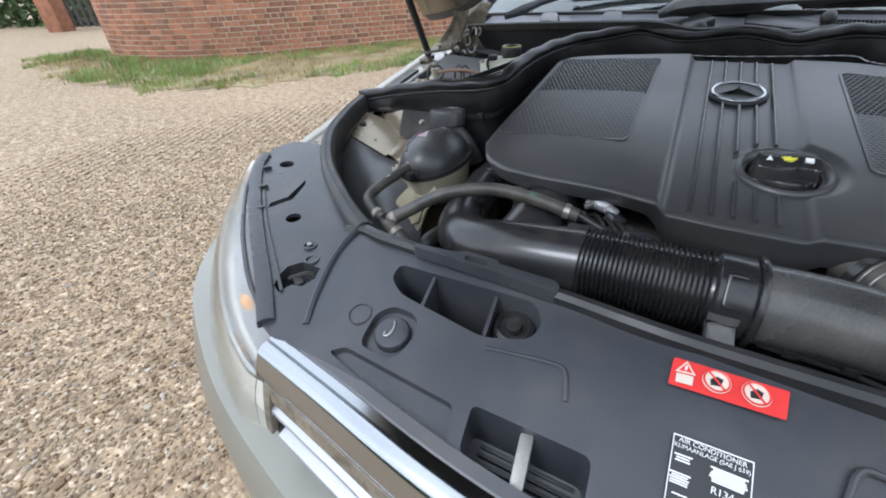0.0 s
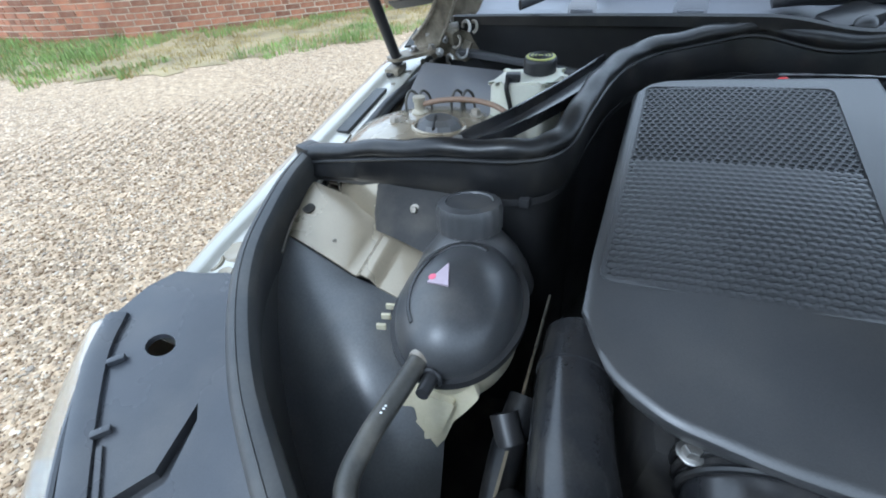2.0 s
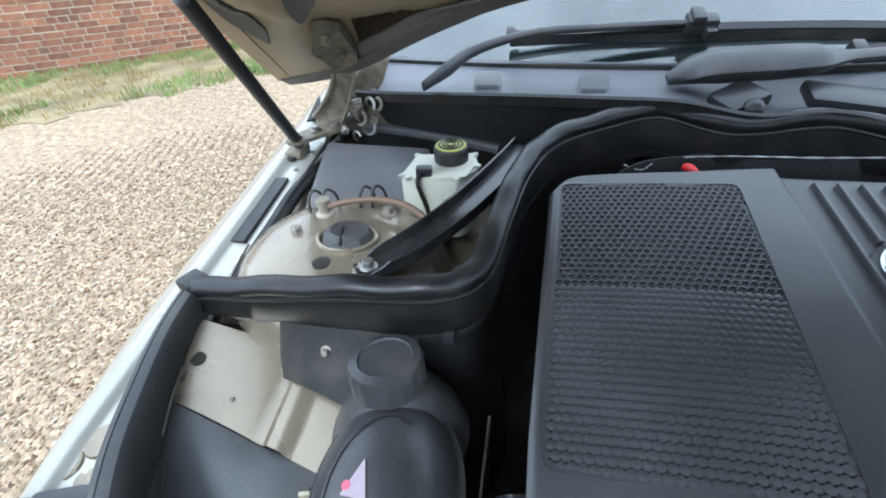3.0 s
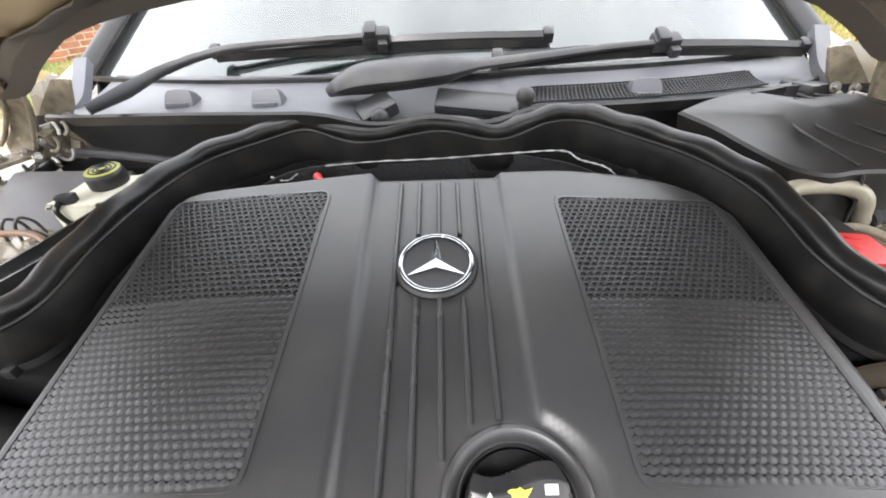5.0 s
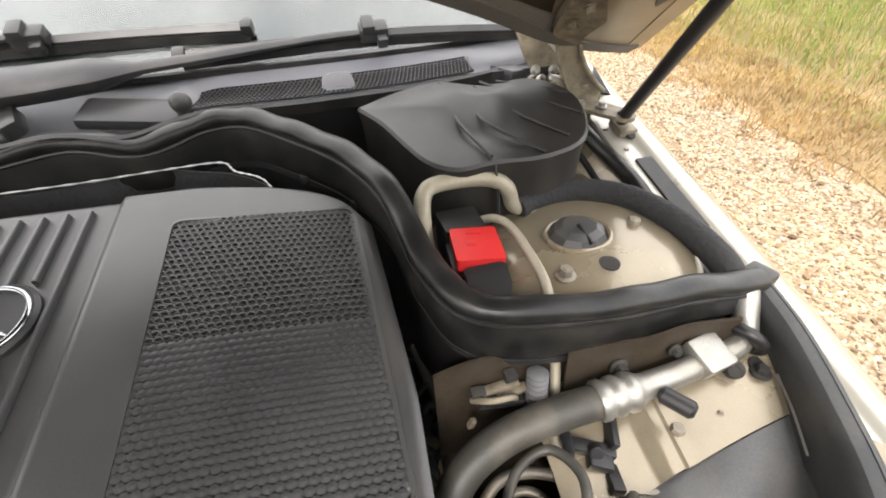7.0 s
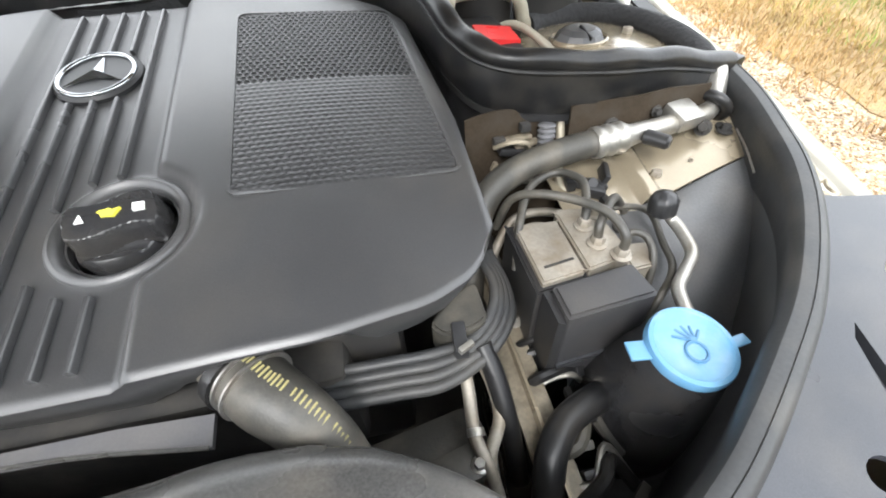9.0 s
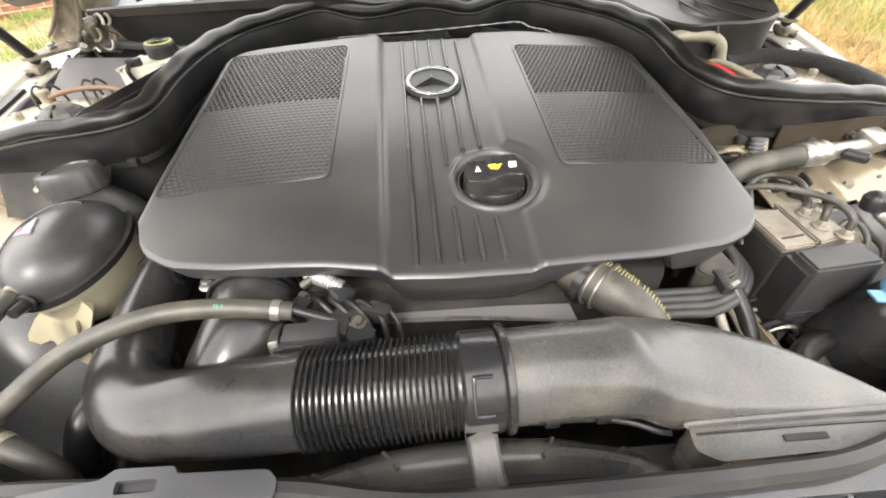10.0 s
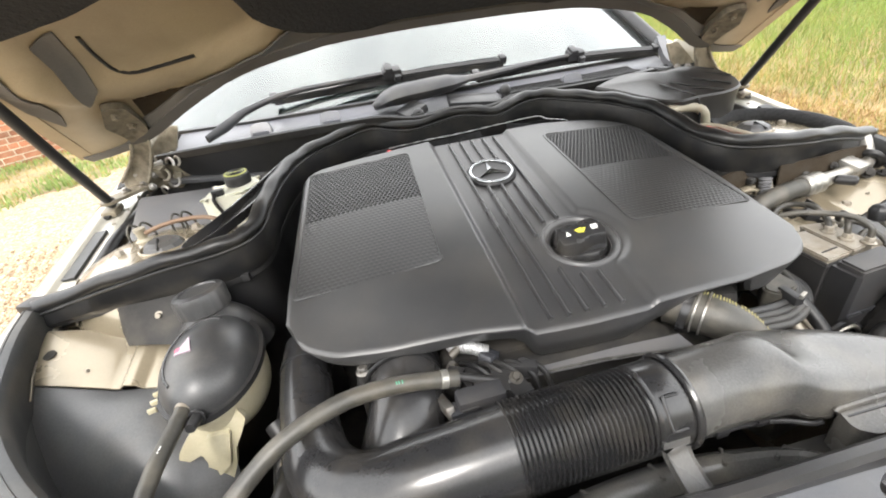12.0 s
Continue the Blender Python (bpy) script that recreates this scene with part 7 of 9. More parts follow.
part("braided_sleeve", b, "silver_edge", sens, "silver braided sleeve")
b = bm_new()
box(b, (-0.132, 0.466, 0.735), (0.052, 0.022, 0.042), (0, 2, 3), 0.004)
part("actuator_body", b, "box", sens, "dusty grey actuator body")
for k in (-0.012, 0.0, 0.012):
    b = bm_new()
    box(b, (-0.146, 0.4545, 0.735 + k), (0.018, 0.003, 0.004), (0, 2, 3), 0.001)
    part("actuator_rib", b, "box", sens)
for k in range(5):
    b = bm_new()
    x = -0.14 + 0.014 * k
    tube(b, [(x, 0.52 - 0.006 * k, 0.745), (x + 0.012, 0.50, 0.757 - 0.002 * k), (x + 0.030, 0.485, 0.742), (x + 0.036, 0.470, 0.722)], 0.0032, 6, 8)
    part("vacuum_line", b, "rubber", sens)
for c, sz, rt, mt_ in (((-0.118, 0.478, 0.738), (0.038, 0.022, 0.030), (5, 8, -8), "plastic"), ((-0.150, 0.462, 0.726), (0.034, 0.018, 0.040), (0, 0, 4), "trim"), ((-0.092, 0.472, 0.730), (0.026, 0.030, 0.030), (0, 12, 20), "plastic"), ((-0.075, 0.494, 0.742), (0.034, 0.014, 0.018), (0, 0, -20), "plastic"), ((-0.170, 0.478, 0.735), (0.010, 0.050, 0.014), (-25, 0, 12), "steel"), ((-0.108, 0.512, 0.752), (0.022, 0.018, 0.014), (0, 20, 40), "trim")):
    b = bm_new()
    box(b, c, sz, rt, 0.003)
    part("plug", b, mt_, sens)
bolt("bolt", (-0.088, 0.478, 0.748), sens, 0.005, (0, -0.4, 1), "dark")
bolt("bolt", (-0.142, 0.456, 0.716), sens, 0.006, (0, -0.7, 0.7), "alu")

# coolant hoses
def hose(name, pts, r, label, clamps=(), mat="hose", marks=(), group="coolant hoses"):
    t = thing(name, label, "hose", group, pts[0])
    b = bm_new()
    tube(b, pts, r, 8, 16)
    part("tube", b, mat, t)
    line = spline(pts, 8)
    for f, w, m in clamps:
        i = int(f * (len(line) - 1))
        d = line[min(i + 1, len(line) - 1)] - line[max(i - 1, 0)]
        b = bm_new()
        band(b, line[i], d, r + 0.0002, w, 0.0007)
        part("clamp", b, m, t, "metal spring clamp")
    for f, w, m in marks:
        i = int(f * (len(line) - 1))
        d = line[min(i + 1, len(line) - 1)] - line[max(i - 1, 0)]
        b = bm_new()
        for q in (-0.0035, -0.001, 0.0025):
            box(b, line[i] + d.normalized() * q + Vector((0, -0.0045, r * 0.88)), (0.0011, w * 1.5, 0.0008), (28, 0, math.degrees(math.atan2(d.y, d.x))), 0)
        part("print_mark", b, m, t, "printed colour mark")
    return t


hose("coolant_hose", [(-0.452, 0.556, 0.755), (-0.456, 0.520, 0.752), (-0.462, 0.475, 0.748), (-0.460, 0.440, 0.743), (-0.438, 0.420, 0.738), (-0.408, 0.408, 0.734)], 0.0085, "thin black hose from the expansion tank to the joint", [(0.06, 0.008, "dusty_alloy"), (0.90, 0.008, "dusty_alloy")], marks=[(0.30, 0.003, "label_white")])
hose("coolant_hose", [(-0.398, 0.406, 0.734), (-0.375, 0.425, 0.747), (-0.330, 0.452, 0.770), (-0.270, 0.474, 0.780), (-0.210, 0.485, 0.773), (-0.150, 0.487, 0.760)], 0.0092, "black hose arching over the intake pipe", [(0.06, 0.008, "dusty_alloy"), (0.95, 0.008, "alu")], marks=[(0.80, 0.0022, "green")])
hose("coolant_hose", [(-0.398, 0.402, 0.732), (-0.376, 0.393, 0.727), (-0.355, 0.386, 0.715), (-0.342, 0.380, 0.695), (-0.345, 0.376, 0.665), (-0.355, 0.372, 0.62)], 0.010, "black hose dropping behind the panel", [(0.22, 0.008, "dusty_alloy")])
hose("metal_pipe", [(-0.150, 0.487, 0.762), (-0.120, 0.482, 0.752), (-0.095, 0.478, 0.744), (-0.075, 0.472, 0.735)], 0.0045, "slim metal coolant pipe by the throttle", mat="plastic")
tj = thing("hose_joint", "black plastic hose tee joint", "hose joint", base=(-0.4, 0.404, 0.73))
b = bm_new()
cyl(b, (-0.418, 0.412, 0.736), (-0.388, 0.394, 0.722), 0.0075)
cyl(b, (-0.402, 0.403, 0.730), (-0.388, 0.414, 0.739), 0.0065)
part("tee", b, "plastic", tj)
bolt("bolt", (-0.330, 0.350, 0.742), tj, 0.004)
for pts, r in (([(-0.36, 0.50, 0.66), (-0.345, 0.47, 0.69), (-0.352, 0.43, 0.69), (-0.36, 0.40, 0.65)], 0.014), ([(-0.37, 0.60, 0.66), (-0.375, 0.55, 0.64), (-0.37, 0.48, 0.62), (-0.36, 0.42, 0.60)], 0.016)):
    hose("radiator_hose", pts, r, "thick black radiator hose low in the bay", mat="rubber", group="radiator hoses")

# ---- expansion tank ----
tank = thing("expansion_tank", "black and white coolant expansion tank with ribbed cap", "coolant tank", base=(-0.45, 0.62, 0.60))
tc_ = Vector((-0.446, 0.623, 0.744))
RX, RY = 0.061, 0.082
tilt = Matrix.Translation(tc_) @ pose(0, 0, 0, 4, -6, 6)


def egg(u, v, up=True):
    a = 2 * math.pi * u
    h = v * math.pi / 2
    rr = max(0.0, math.cos(h)) ** 0.8
    z = math.sin(h) * (0.049 if up else -0.10)
    if up:
        sx = 1 - 0.10 * math.sin(h)
        return tilt @ Vector((RX * rr * sx * math.cos(a), RY * rr * math.sin(a) - 0.006 * math.sin(h) - 0.010 * (1 - rr), z))
    k = (1.0 - 0.16 * v) * max(0.0, 1 - v ** 6)
    return tilt @ Vector((RX * 0.985 * k * math.cos(a), RY * 0.985 * k * math.sin(a) + 0.004 * v, -0.092 * v))


b = bm_new()
sheet(b, 48, 18, lambda u, v: egg(u, v))
part("upper_shell", b, "tank", tank, "smooth black upper half")
b = bm_new()
sheet(b, 48, 14, lambda u, v: egg(u, v * 0.985, False))
part("lower_shell", b, "white", tank, "milky white lower half")
b = bm_new()
ln = [tilt @ Vector(((RX + 0.002) * math.cos(a), (RY + 0.002) * math.sin(a), -0.002)) for a in np.linspace(0, 2 * math.pi, 49)]
sweep(b, ln, lambda i, f: [(-0.003, -0.004), (0.003, -0.004), (0.003, 0.004), (-0.003, 0.004)], cap=False)
part("weld_flange", b, "plastic", tank)
b = bm_new()
ln = [tilt @ Vector(((RX * 0.98) * math.cos(a), (RY * 0.98) * math.sin(a), -0.009)) for a in np.linspace(0, 2 * math.pi, 49)]
sweep(b, ln, lambda i, f: [(-0.004, -0.004), (0.003, -0.004), (0.003, 0.003), (-0.004, 0.003)], cap=False)
part("white_flange", b, "white", tank)
ax = Vector((-0.08, 0.14, 0.97)).normalized()
cb = Vector((-0.462, 0.703, 0.773))
b = bm_new()
lathe(b, [(0.070, -0.062), (0.064, -0.044), (0.052, -0.022), (0.039, -0.006), (0.030, 0.003), (0.027, 0.012)], cb, ax, 32)
part("neck", b, "tank", tank)
b = bm_new()
lathe(b, [(0.031, 0.006), (0.034, 0.008), (0.0345, 0.030), (0.0325, 0.036), (0.025, 0.038), (0.024, 0.036), (0.0, 0.036)], cb, ax, 72, wobble=lambda a, i: 1 + (0.025 * (math.cos(18 * a) > 0) if i in (1, 2, 3) else 0))
part("screw_cap", b, "tank", tank, "ribbed black screw cap")
b = bm_new()
ln = [egg(0.25 + t * 0.5 - 0.1, 0.55 + 0.1 * math.sin(t * math.pi)) for t in np.linspace(0, 1, 16)]
tube(b, [tuple(p) for p in ln], 0.002, 2, 6)
part("shell_rib", b, "pipe", tank)
b = bm_new()
p0 = egg(0.745, 0.10)
cyl(b, p0, p0 + Vector((0.0, -0.022, 0.004)), 0.007, 0.0055)
ring(b, p0 + Vector((0, -0.004, 0.001)), (0, -1, 0.2), 0.008, 0.002, 20, 6)
part("hose_spigot", b, "plastic", tank)
# warning triangle
def tank_top(x, y):
    """Height of the black shell above a plan point."""
    return min((egg(i / 64, j / 40) for i in range(64) for j in range(4, 41)), key=lambda q: math.hypot(q.x - x, q.y - y)).z


b = bm_new()
tp = [Vector((x, y, tank_top(x, y))) for x, y in ((-0.467, 0.600), (-0.446, 0.598), (-0.456, 0.626))]
n0 = (tp[1] - tp[0]).cross(tp[2] - tp[0]).normalized()
if n0.z < 0:
    n0 = -n0
vs = [b.verts.new(p + n0 * 0.0022) for p in tp]
lo = [b.verts.new(p - n0 * 0.002) for p in tp]
b.faces.new(vs)
for i in range(3):
    b.faces.new((vs[i], lo[i], lo[(i + 1) % 3], vs[(i + 1) % 3]))
part("warning_triangle", b, "label_pale", tank, "pale pinkish triangular warning label")
b = bm_new()
lathe(b, [(0.0035, 0), (0.0035, 0.0004)], tp[0].lerp(tp[2], 0.25) + n0 * 0.0022, n0, 14)
part("label_dot", b, "pink", tank, "pink print on the label")
# white bracket fingers
b = bm_new()
plate(b, rounded([(-0.470, 0.705), (-0.440, 0.722), (-0.412, 0.726), (-0.404, 0.708), (-0.414, 0.690), (-0.426, 0.672), (-0.432, 0.648), (-0.444, 0.626), (-0.473, 0.611), (-0.500, 0.632), (-0.478, 0.640), (-0.462, 0.658), (-0.466, 0.674), (-0.494, 0.664), (-0.490, 0.682)], 0.004), lambda x, y: 0.0, 0.007)
plate(b, rounded([(-0.452, 0.70), (-0.424, 0.70), (-0.436, 0.655), (-0.452, 0.645)], 0.004), lambda x, y: 0.006, 0.007)
for w in b.verts:
    w.co = Vector((w.co.x, 0.548 - w.co.z + 0.25 * (w.co.y - 0.68), w.co.y))
part("bracket", b, "white", tank, "white plastic mounting bracket")
for k in range(3):
    b = bm_new()
    box(b, (-0.522 + 0.002 * k, 0.618 - 0.014 * k, 0.722), (0.010, 0.0035, 0.007), (0, 0, 15), 0.001)
    part("finger", b, "white", tank)
b = bm_new()
cyl(b, (-0.385, 0.575, 0.665), (-0.372, 0.555, 0.650), 0.014)
part("level_sensor", b, "plastic", tank)
# black baffle plate behind the tank
b = bm_new()
sheet(b, 16, 6, lambda u, v: (-0.612 + 0.165 * u, 0.762 + (-0.012 - 0.030 * min(1.0, u * 8) - 0.025 * u - 0.020 * u * u) * v, 0.792 + (0.752 - 0.30 * (0.012 + 0.030 * min(1.0, u * 8) + 0.025 * u + 0.020 * u * u) - 0.792 - 0.030 * max(0.0, u - 0.6)) * v), 0.003, (0, 1, 0))
single("baffle_plate", b, "dark", "black plastic baffle plate below the seal", "baffle")
bf = bolt("bolt", (-0.545, 0.7385, 0.765), None, 0.0045, (0, -1, 0.5), "dusty_alloy")
tagged(bf, "dull steel bolt on the black baffle plate", "bolt")

# ---- strut towers ----
for s in (-1, 1):
    tw = thing("strut_tower", "champagne painted suspension strut tower with rubber cap", "strut tower", "strut towers", (s * 0.58, 0.89, 0.60))
    b = bm_new()
    lathe(b, [(0.155, -0.16), (0.145, -0.05), (0.130, -0.020), (0.114, -0.003), (0.090, 0.006), (0.060, 0.010), (0.0, 0.011)], (s * 0.585, 0.885, 0.802), (0, 0, 1), 40)
    part("dome", b, "bay", tw)
    b = bm_new()
    ring(b, (s * 0.567, 0.876, 0.8140), (0, 0, 1), 0.037, 0.0035, 40, 8)
    for w in b.verts:
        w.co.y = 0.876 + (w.co.y - 0.876) * 0.80
    part("cap_seat", b, "bay", tw, "raised painted seat round the cap")
    b = bm_new()
    lathe(b, [(0.034, 0.0), (0.034, 0.003), (0.029, 0.011), (0.020, 0.016), (0.0, 0.017)], (s * 0.567, 0.876, 0.812), (0, 0, 1), 10, wobble=lambda a, i: 1 - 0.12 * math.sin(a) ** 2)
    part("rubber_cap", b, "tank", tw, "black rubber strut cap with flat facets", angle=20)
    b = bm_new()
    box(b, (s * 0.567, 0.862, 0.8250), (0.004, 0.028, 0.008), (18, 0, 12), 0.002)
    part("cap_rib", b, "rubber", tw)
    for x, y in ((0.641, 0.883), (0.529, 0.822), (0.535, 0.944)):
        bolt("nut", (s * x, y, 0.808), tw, 0.0075, mat="dusty_alloy")
        b = bm_new()
        cyl(b, (s * x, y, 0.812), (s * x, y, 0.820), 0.0036, bev=0.001)
        part("stud", b, "dusty_alloy", tw)
    b = bm_new()
    lathe(b, [(0.011, -0.003), (0.011, 0.001), (0, 0.0012)], (s * 0.580, 0.826, 0.8115), seg=18)
    part("drain_hole", b, "dark", tw)
# chamber floor round the towers
for s in (-1, 1):
    b = bm_new()
    sheet(b, 10, 10, lambda u, v: (s * (0.41 + 0.30 * u), 0.79 + 0.43 * v, 0.72 + 0.03 * u + 0.02 * v), 0.003)
    part("chamber_floor", b, "bay", car, "painted floor beside the strut tower")
b = bm_new()
sheet(b, 20, 6, lambda u, v: (-0.70 + 1.4 * u, 1.20 - 0.02 * v, 0.90 - 0.55 * v), 0.004, (0, 1, 0))
part("bulkhead", b, "plastic", car, "black bulkhead below the scuttle")
b = bm_new()
sweep(b, spline([(-0.648, 1.185, 0.843), (-0.56, 1.180, 0.836), (-0.47, 1.168, 0.828), (-0.40, 1.150, 0.822)], 5), lambda i, f: [(-0.012, -0.007), (0.010, -0.007), (0.012, 0.001), (0.008, 0.005), (-0.012, 0.005)])
part("bulkhead_ledge", b, "fuse", car, "dusty painted ledge below the scuttle")
# strut brace
def brace_section(i, f):
    """An open channel with turned-up edges, tapering to a flat foot."""
    w, h = 0.013 + 0.007 * min(1.0, f * 6), 0.002 + 0.010 * min(1.0, max(0.0, f - 0.06) * 6)
    return [(-w, -0.003), (w, -0.003), (w, h), (w - 0.003, h), (w - 0.0045, 0.0005), (-w + 0.0045, 0.0005), (-w + 0.003, h), (-w, h)]


brace = thing("strut_brace", "satin black strut brace bar bolted to the tower", "brace", base=(-0.515, 0.82, 0.81))
b = bm_new()
sweep(b, spline([(-0.528, 0.808, 0.817), (-0.505, 0.826, 0.820), (-0.480, 0.843, 0.826), (-0.443, 0.885, 0.837), (-0.405, 0.950, 0.848), (-0.372, 1.020, 0.858), (-0.355, 1.060, 0.864)], 5), brace_section)
part("bar", b, "pipe", brace)
bolt("bolt", (-0.517, 0.817, 0.8195), brace, 0.007)
b = bm_new()
box(b, (-0.602, 1.050, 0.786), (0.185, 0.19, 0.030), (18, 5, 8), 0.012)
fb = thing("fuse_box", "dark plastic box at the rear of the chamber", "box", base=(-0.605, 1.02, 0.76))
part("body", b, "fuse", fb)
b = bm_new()
box(b, (-0.600, 1.045, 0.803), (0.165, 0.165, 0.006), (18, 5, 8), 0.003)
part("lid", b, "fuse", fb)
b = bm_new()
box(b, (-0.590, 0.965, 0.790), (0.022, 0.008, 0.020), (24, 6, 8), 0.002)
part("clip", b, "plastic", fb)
b = bm_new()
cyl(b, (-0.415, 0.795, 0.800), (-0.425, 0.815, 0.822), 0.010, bev=0.002)
ring(b, (-0.417, 0.80, 0.822), (0, -1, 0.4), 0.009, 0.003, 20, 6)
single("cable_tie_eye", b, "alu", "grey metal fitting inside the bulkhead corner", "fitting")
hose("sensor_loom", [(-0.612, 0.926, 0.826), (-0.585, 0.932, 0.832), (-0.548, 0.938, 0.834), (-0.510, 0.934, 0.832), (-0.478, 0.916, 0.826), (-0.455, 0.905, 0.812)], 0.0040, "yellowish sleeved sensor loom above the strut tower", mat="copper", group="wires")
hose("sensor_loom", [(-0.560, 0.945, 0.829), (-0.520, 0.944, 0.830), (-0.485, 0.928, 0.824), (-0.462, 0.912, 0.808)], 0.0032, "thin black sensor lead above the strut tower", mat="rubber", group="wires")
b = bm_new()
lathe(b, [(0.013, 0), (0.013, 0.012), (0.008, 0.015), (0.008, 0.026), (0.0095, 0.028), (0.0095, 0.034), (0.0, 0.035)], (-0.620, 0.928, 0.802), (0, 0, 1), 20)
single("sensor_plug", b, "cream", "pale yellowish plastic sensor plug on the tower", "plug")
for x, y in ((-0.640, 0.945), (-0.622, 0.950), (-0.572, 0.965), (-0.556, 0.968)):
    hose("wire", [(x - 0.006, y - 0.012, 0.806), (x - 0.006, y - 0.008, 0.828), (x - 0.001, y, 0.838), (x + 0.006, y + 0.008, 0.828), (x + 0.008, y + 0.012, 0.806)], 0.0021, "thin looped wire lead behind the strut tower", mat="hose", group="wires")

# ---- brake fluid reservoir ----
brk = thing("brake_fluid_reservoir", "milky white brake fluid reservoir with black cap", "reservoir", base=(-0.47, 1.01, 0.77))
b = bm_new()
o8 = rounded([(-0.528, 0.990), (-0.512, 0.972), (-0.440, 0.966), (-0.418, 1.008), (-0.428, 1.052), (-0.520, 1.058)], 0.010)
plate(b, o8, lambda x, y: 0.856 - 0.25 * max(0, -0.49 - x), 0.095)
bmesh.ops.bevel(b, geom=[e for e in b.edges if all(v.co.z > 0.83 for v in e.verts) and len(e.link_faces) == 2 and e.calc_face_angle(0) > 0.6], offset=0.004, segments=2, affect="EDGES")
part("body", b, "milky", brk)
b = bm_new()
lathe(b, [(0.0215, -0.006), (0.0245, -0.004), (0.0248, 0.011), (0.0235, 0.016), (0.0222, 0.0170), (0.0, 0.0170)], (-0.460, 1.026, 0.860), (0, -0.05, 1), 36)
bc_ = part("cap", b, "plastic", brk, "black screw cap")
b = bm_new()
lathe(b, [(0.0220, 0.0171), (0.0215, 0.0180), (0.0, 0.0182)], (-0.460, 1.026, 0.860), (0, -0.05, 1), 32)
part("cap_label", b, "dullyellow", brk, "dull yellow-green printed cap label")
for r_ in (0.006, 0.0110, 0.0165):
    b = bm_new()
    ring(b, (-0.460, 1.026, 0.8783), (0, -0.05, 1), r_, 0.0014, 32, 4)
    part("text_bar", b, "label_black", bc_)
b = bm_new()
box(b, (-0.490, 0.982, 0.857), (0.022, 0.015, 0.013), (0, 0, 10), 0.003)
part("level_plug", b, "plastic", brk, "black sensor plug")
b = bm_new()
tube(b, [(-0.494, 0.974, 0.857), (-0.495, 0.964, 0.846), (-0.488, 0.968, 0.815), (-0.482, 0.970, 0.785)], 0.0035, 6, 8)
part("sensor_lead", b, "rubber", brk)

# ---- brake booster housing on the other side ----
bst = thing("blower_housing", "matt black moulded housing with ridged bulging lid", "housing", base=(0.5, 1.04, 0.80))
ol = [(0.342, 1.094), (0.370, 1.050), (0.390, 1.003), (0.413, 0.958), (0.444, 0.938), (0.487, 0.943), (0.552, 0.943), (0.608, 0.970), (0.636, 1.039), (0.630, 1.092), (0.590, 1.128), (0.520, 1.120), (0.460, 1.143), (0.400, 1.127)]
ol = [tuple(p[:2]) for p in spline([(x, y, 0) for x, y in ol + ol[:1]], 4)][:-1]
cx, cy = 0.49, 1.04
b = bm_new()
rings = []
for r, z in ((0.97, 0.80), (0.98, 0.870), (1.0, 0.888), (1.01, 0.893), (0.985, 0.897), (0.80, 0.899), (0.55, 0.901), (0.28, 0.902)):
    rings.append([b.verts.new((cx + (x - cx) * r, cy + (y - cy) * r, z + (0.014 * (y - 1.04) / 0.1 if z > 0.85 else 0))) for x, y in ol])
for a, c in zip(rings, rings[1:]):
    for k in range(len(a)):
        b.faces.new((a[k], a[(k + 1) % len(a)], c[(k + 1) % len(a)], c[k]))
b.faces.new(rings[-1])
part("shell", b, "lid", bst)
for line in (((0.461, 1.135), (0.461, 1.070), (0.465, 1.018), (0.484, 0.948)), ((0.475, 1.122), (0.485, 1.060), (0.502, 1.008), (0.548, 0.946)), ((0.505, 1.112), (0.525, 1.065), (0.549, 1.022), (0.588, 0.973)), ((0.517, 1.124), (0.545, 1.092), (0.580, 1.062), (0.626, 1.018)), ((0.540, 1.122), (0.575, 1.104), (0.628, 1.072))):
    b = bm_new()
    tube(b, [(x, y, 0.9000 + 0.14 * (y - 1.04) - 0.02 * max(0.0, math.hypot(x - cx, y - cy) - 0.07)) for x, y in line], 0.0020, 8, 8)
    part("ridge", b, "lid", bst)
b = bm_new()
tube(b, [(0.487, 0.942, 0.878), (0.490, 0.936, 0.85), (0.492, 0.934, 0.81)], 0.002, 5, 8)
part("side_seam", b, "trim", bst)
b = bm_new()
box(b, (0.625, 1.235, 0.885), (0.12, 0.05, 0.02), (0, 8, 30), 0.004)
single("scuttle_end", b, "plastic", "black plastic end of the scuttle panel", "trim")

# ---- positive terminal with red cover ----
term = thing("jump_terminal", "red flip cover on a black jump-start terminal", "terminal", base=(0.443, 0.85, 0.79))
b = bm_new()
plate(b, rounded([(0.420, 0.882), (0.471, 0.886), (0.468, 0.832), (0.417, 0.830)], 0.004), lambda x, y: 0.841 - 0.15 * (x - 0.44), 0.014)
part("red_cover", b, "red", term)
b = bm_new()
box(b, (0.444, 0.874, 0.8408), (0.016, 0.004, 0.002), (0, 8, 0), 0.0006)
box(b, (0.438, 0.857, 0.8414), (0.010, 0.008, 0.001), (0, 8, 0), 0.0004)
part("cover_rib", b, "red", term)
b = bm_new()
plate(b, rounded([(0.422, 0.829), (0.466, 0.831), (0.464, 0.800), (0.452, 0.778), (0.432, 0.778), (0.424, 0.800)], 0.008), lambda x, y: 0.832 + 0.10 * (y - 0.80), 0.05)
plate(b, rounded([(0.412, 0.925), (0.458, 0.928), (0.462, 0.887), (0.418, 0.884)], 0.004), lambda x, y: 0.838, 0.05)
plate(b, [(0.416, 0.884), (0.474, 0.888), (0.470, 0.830), (0.415, 0.828)], lambda x, y: 0.823, 0.05)
part("base", b, "plastic", term)

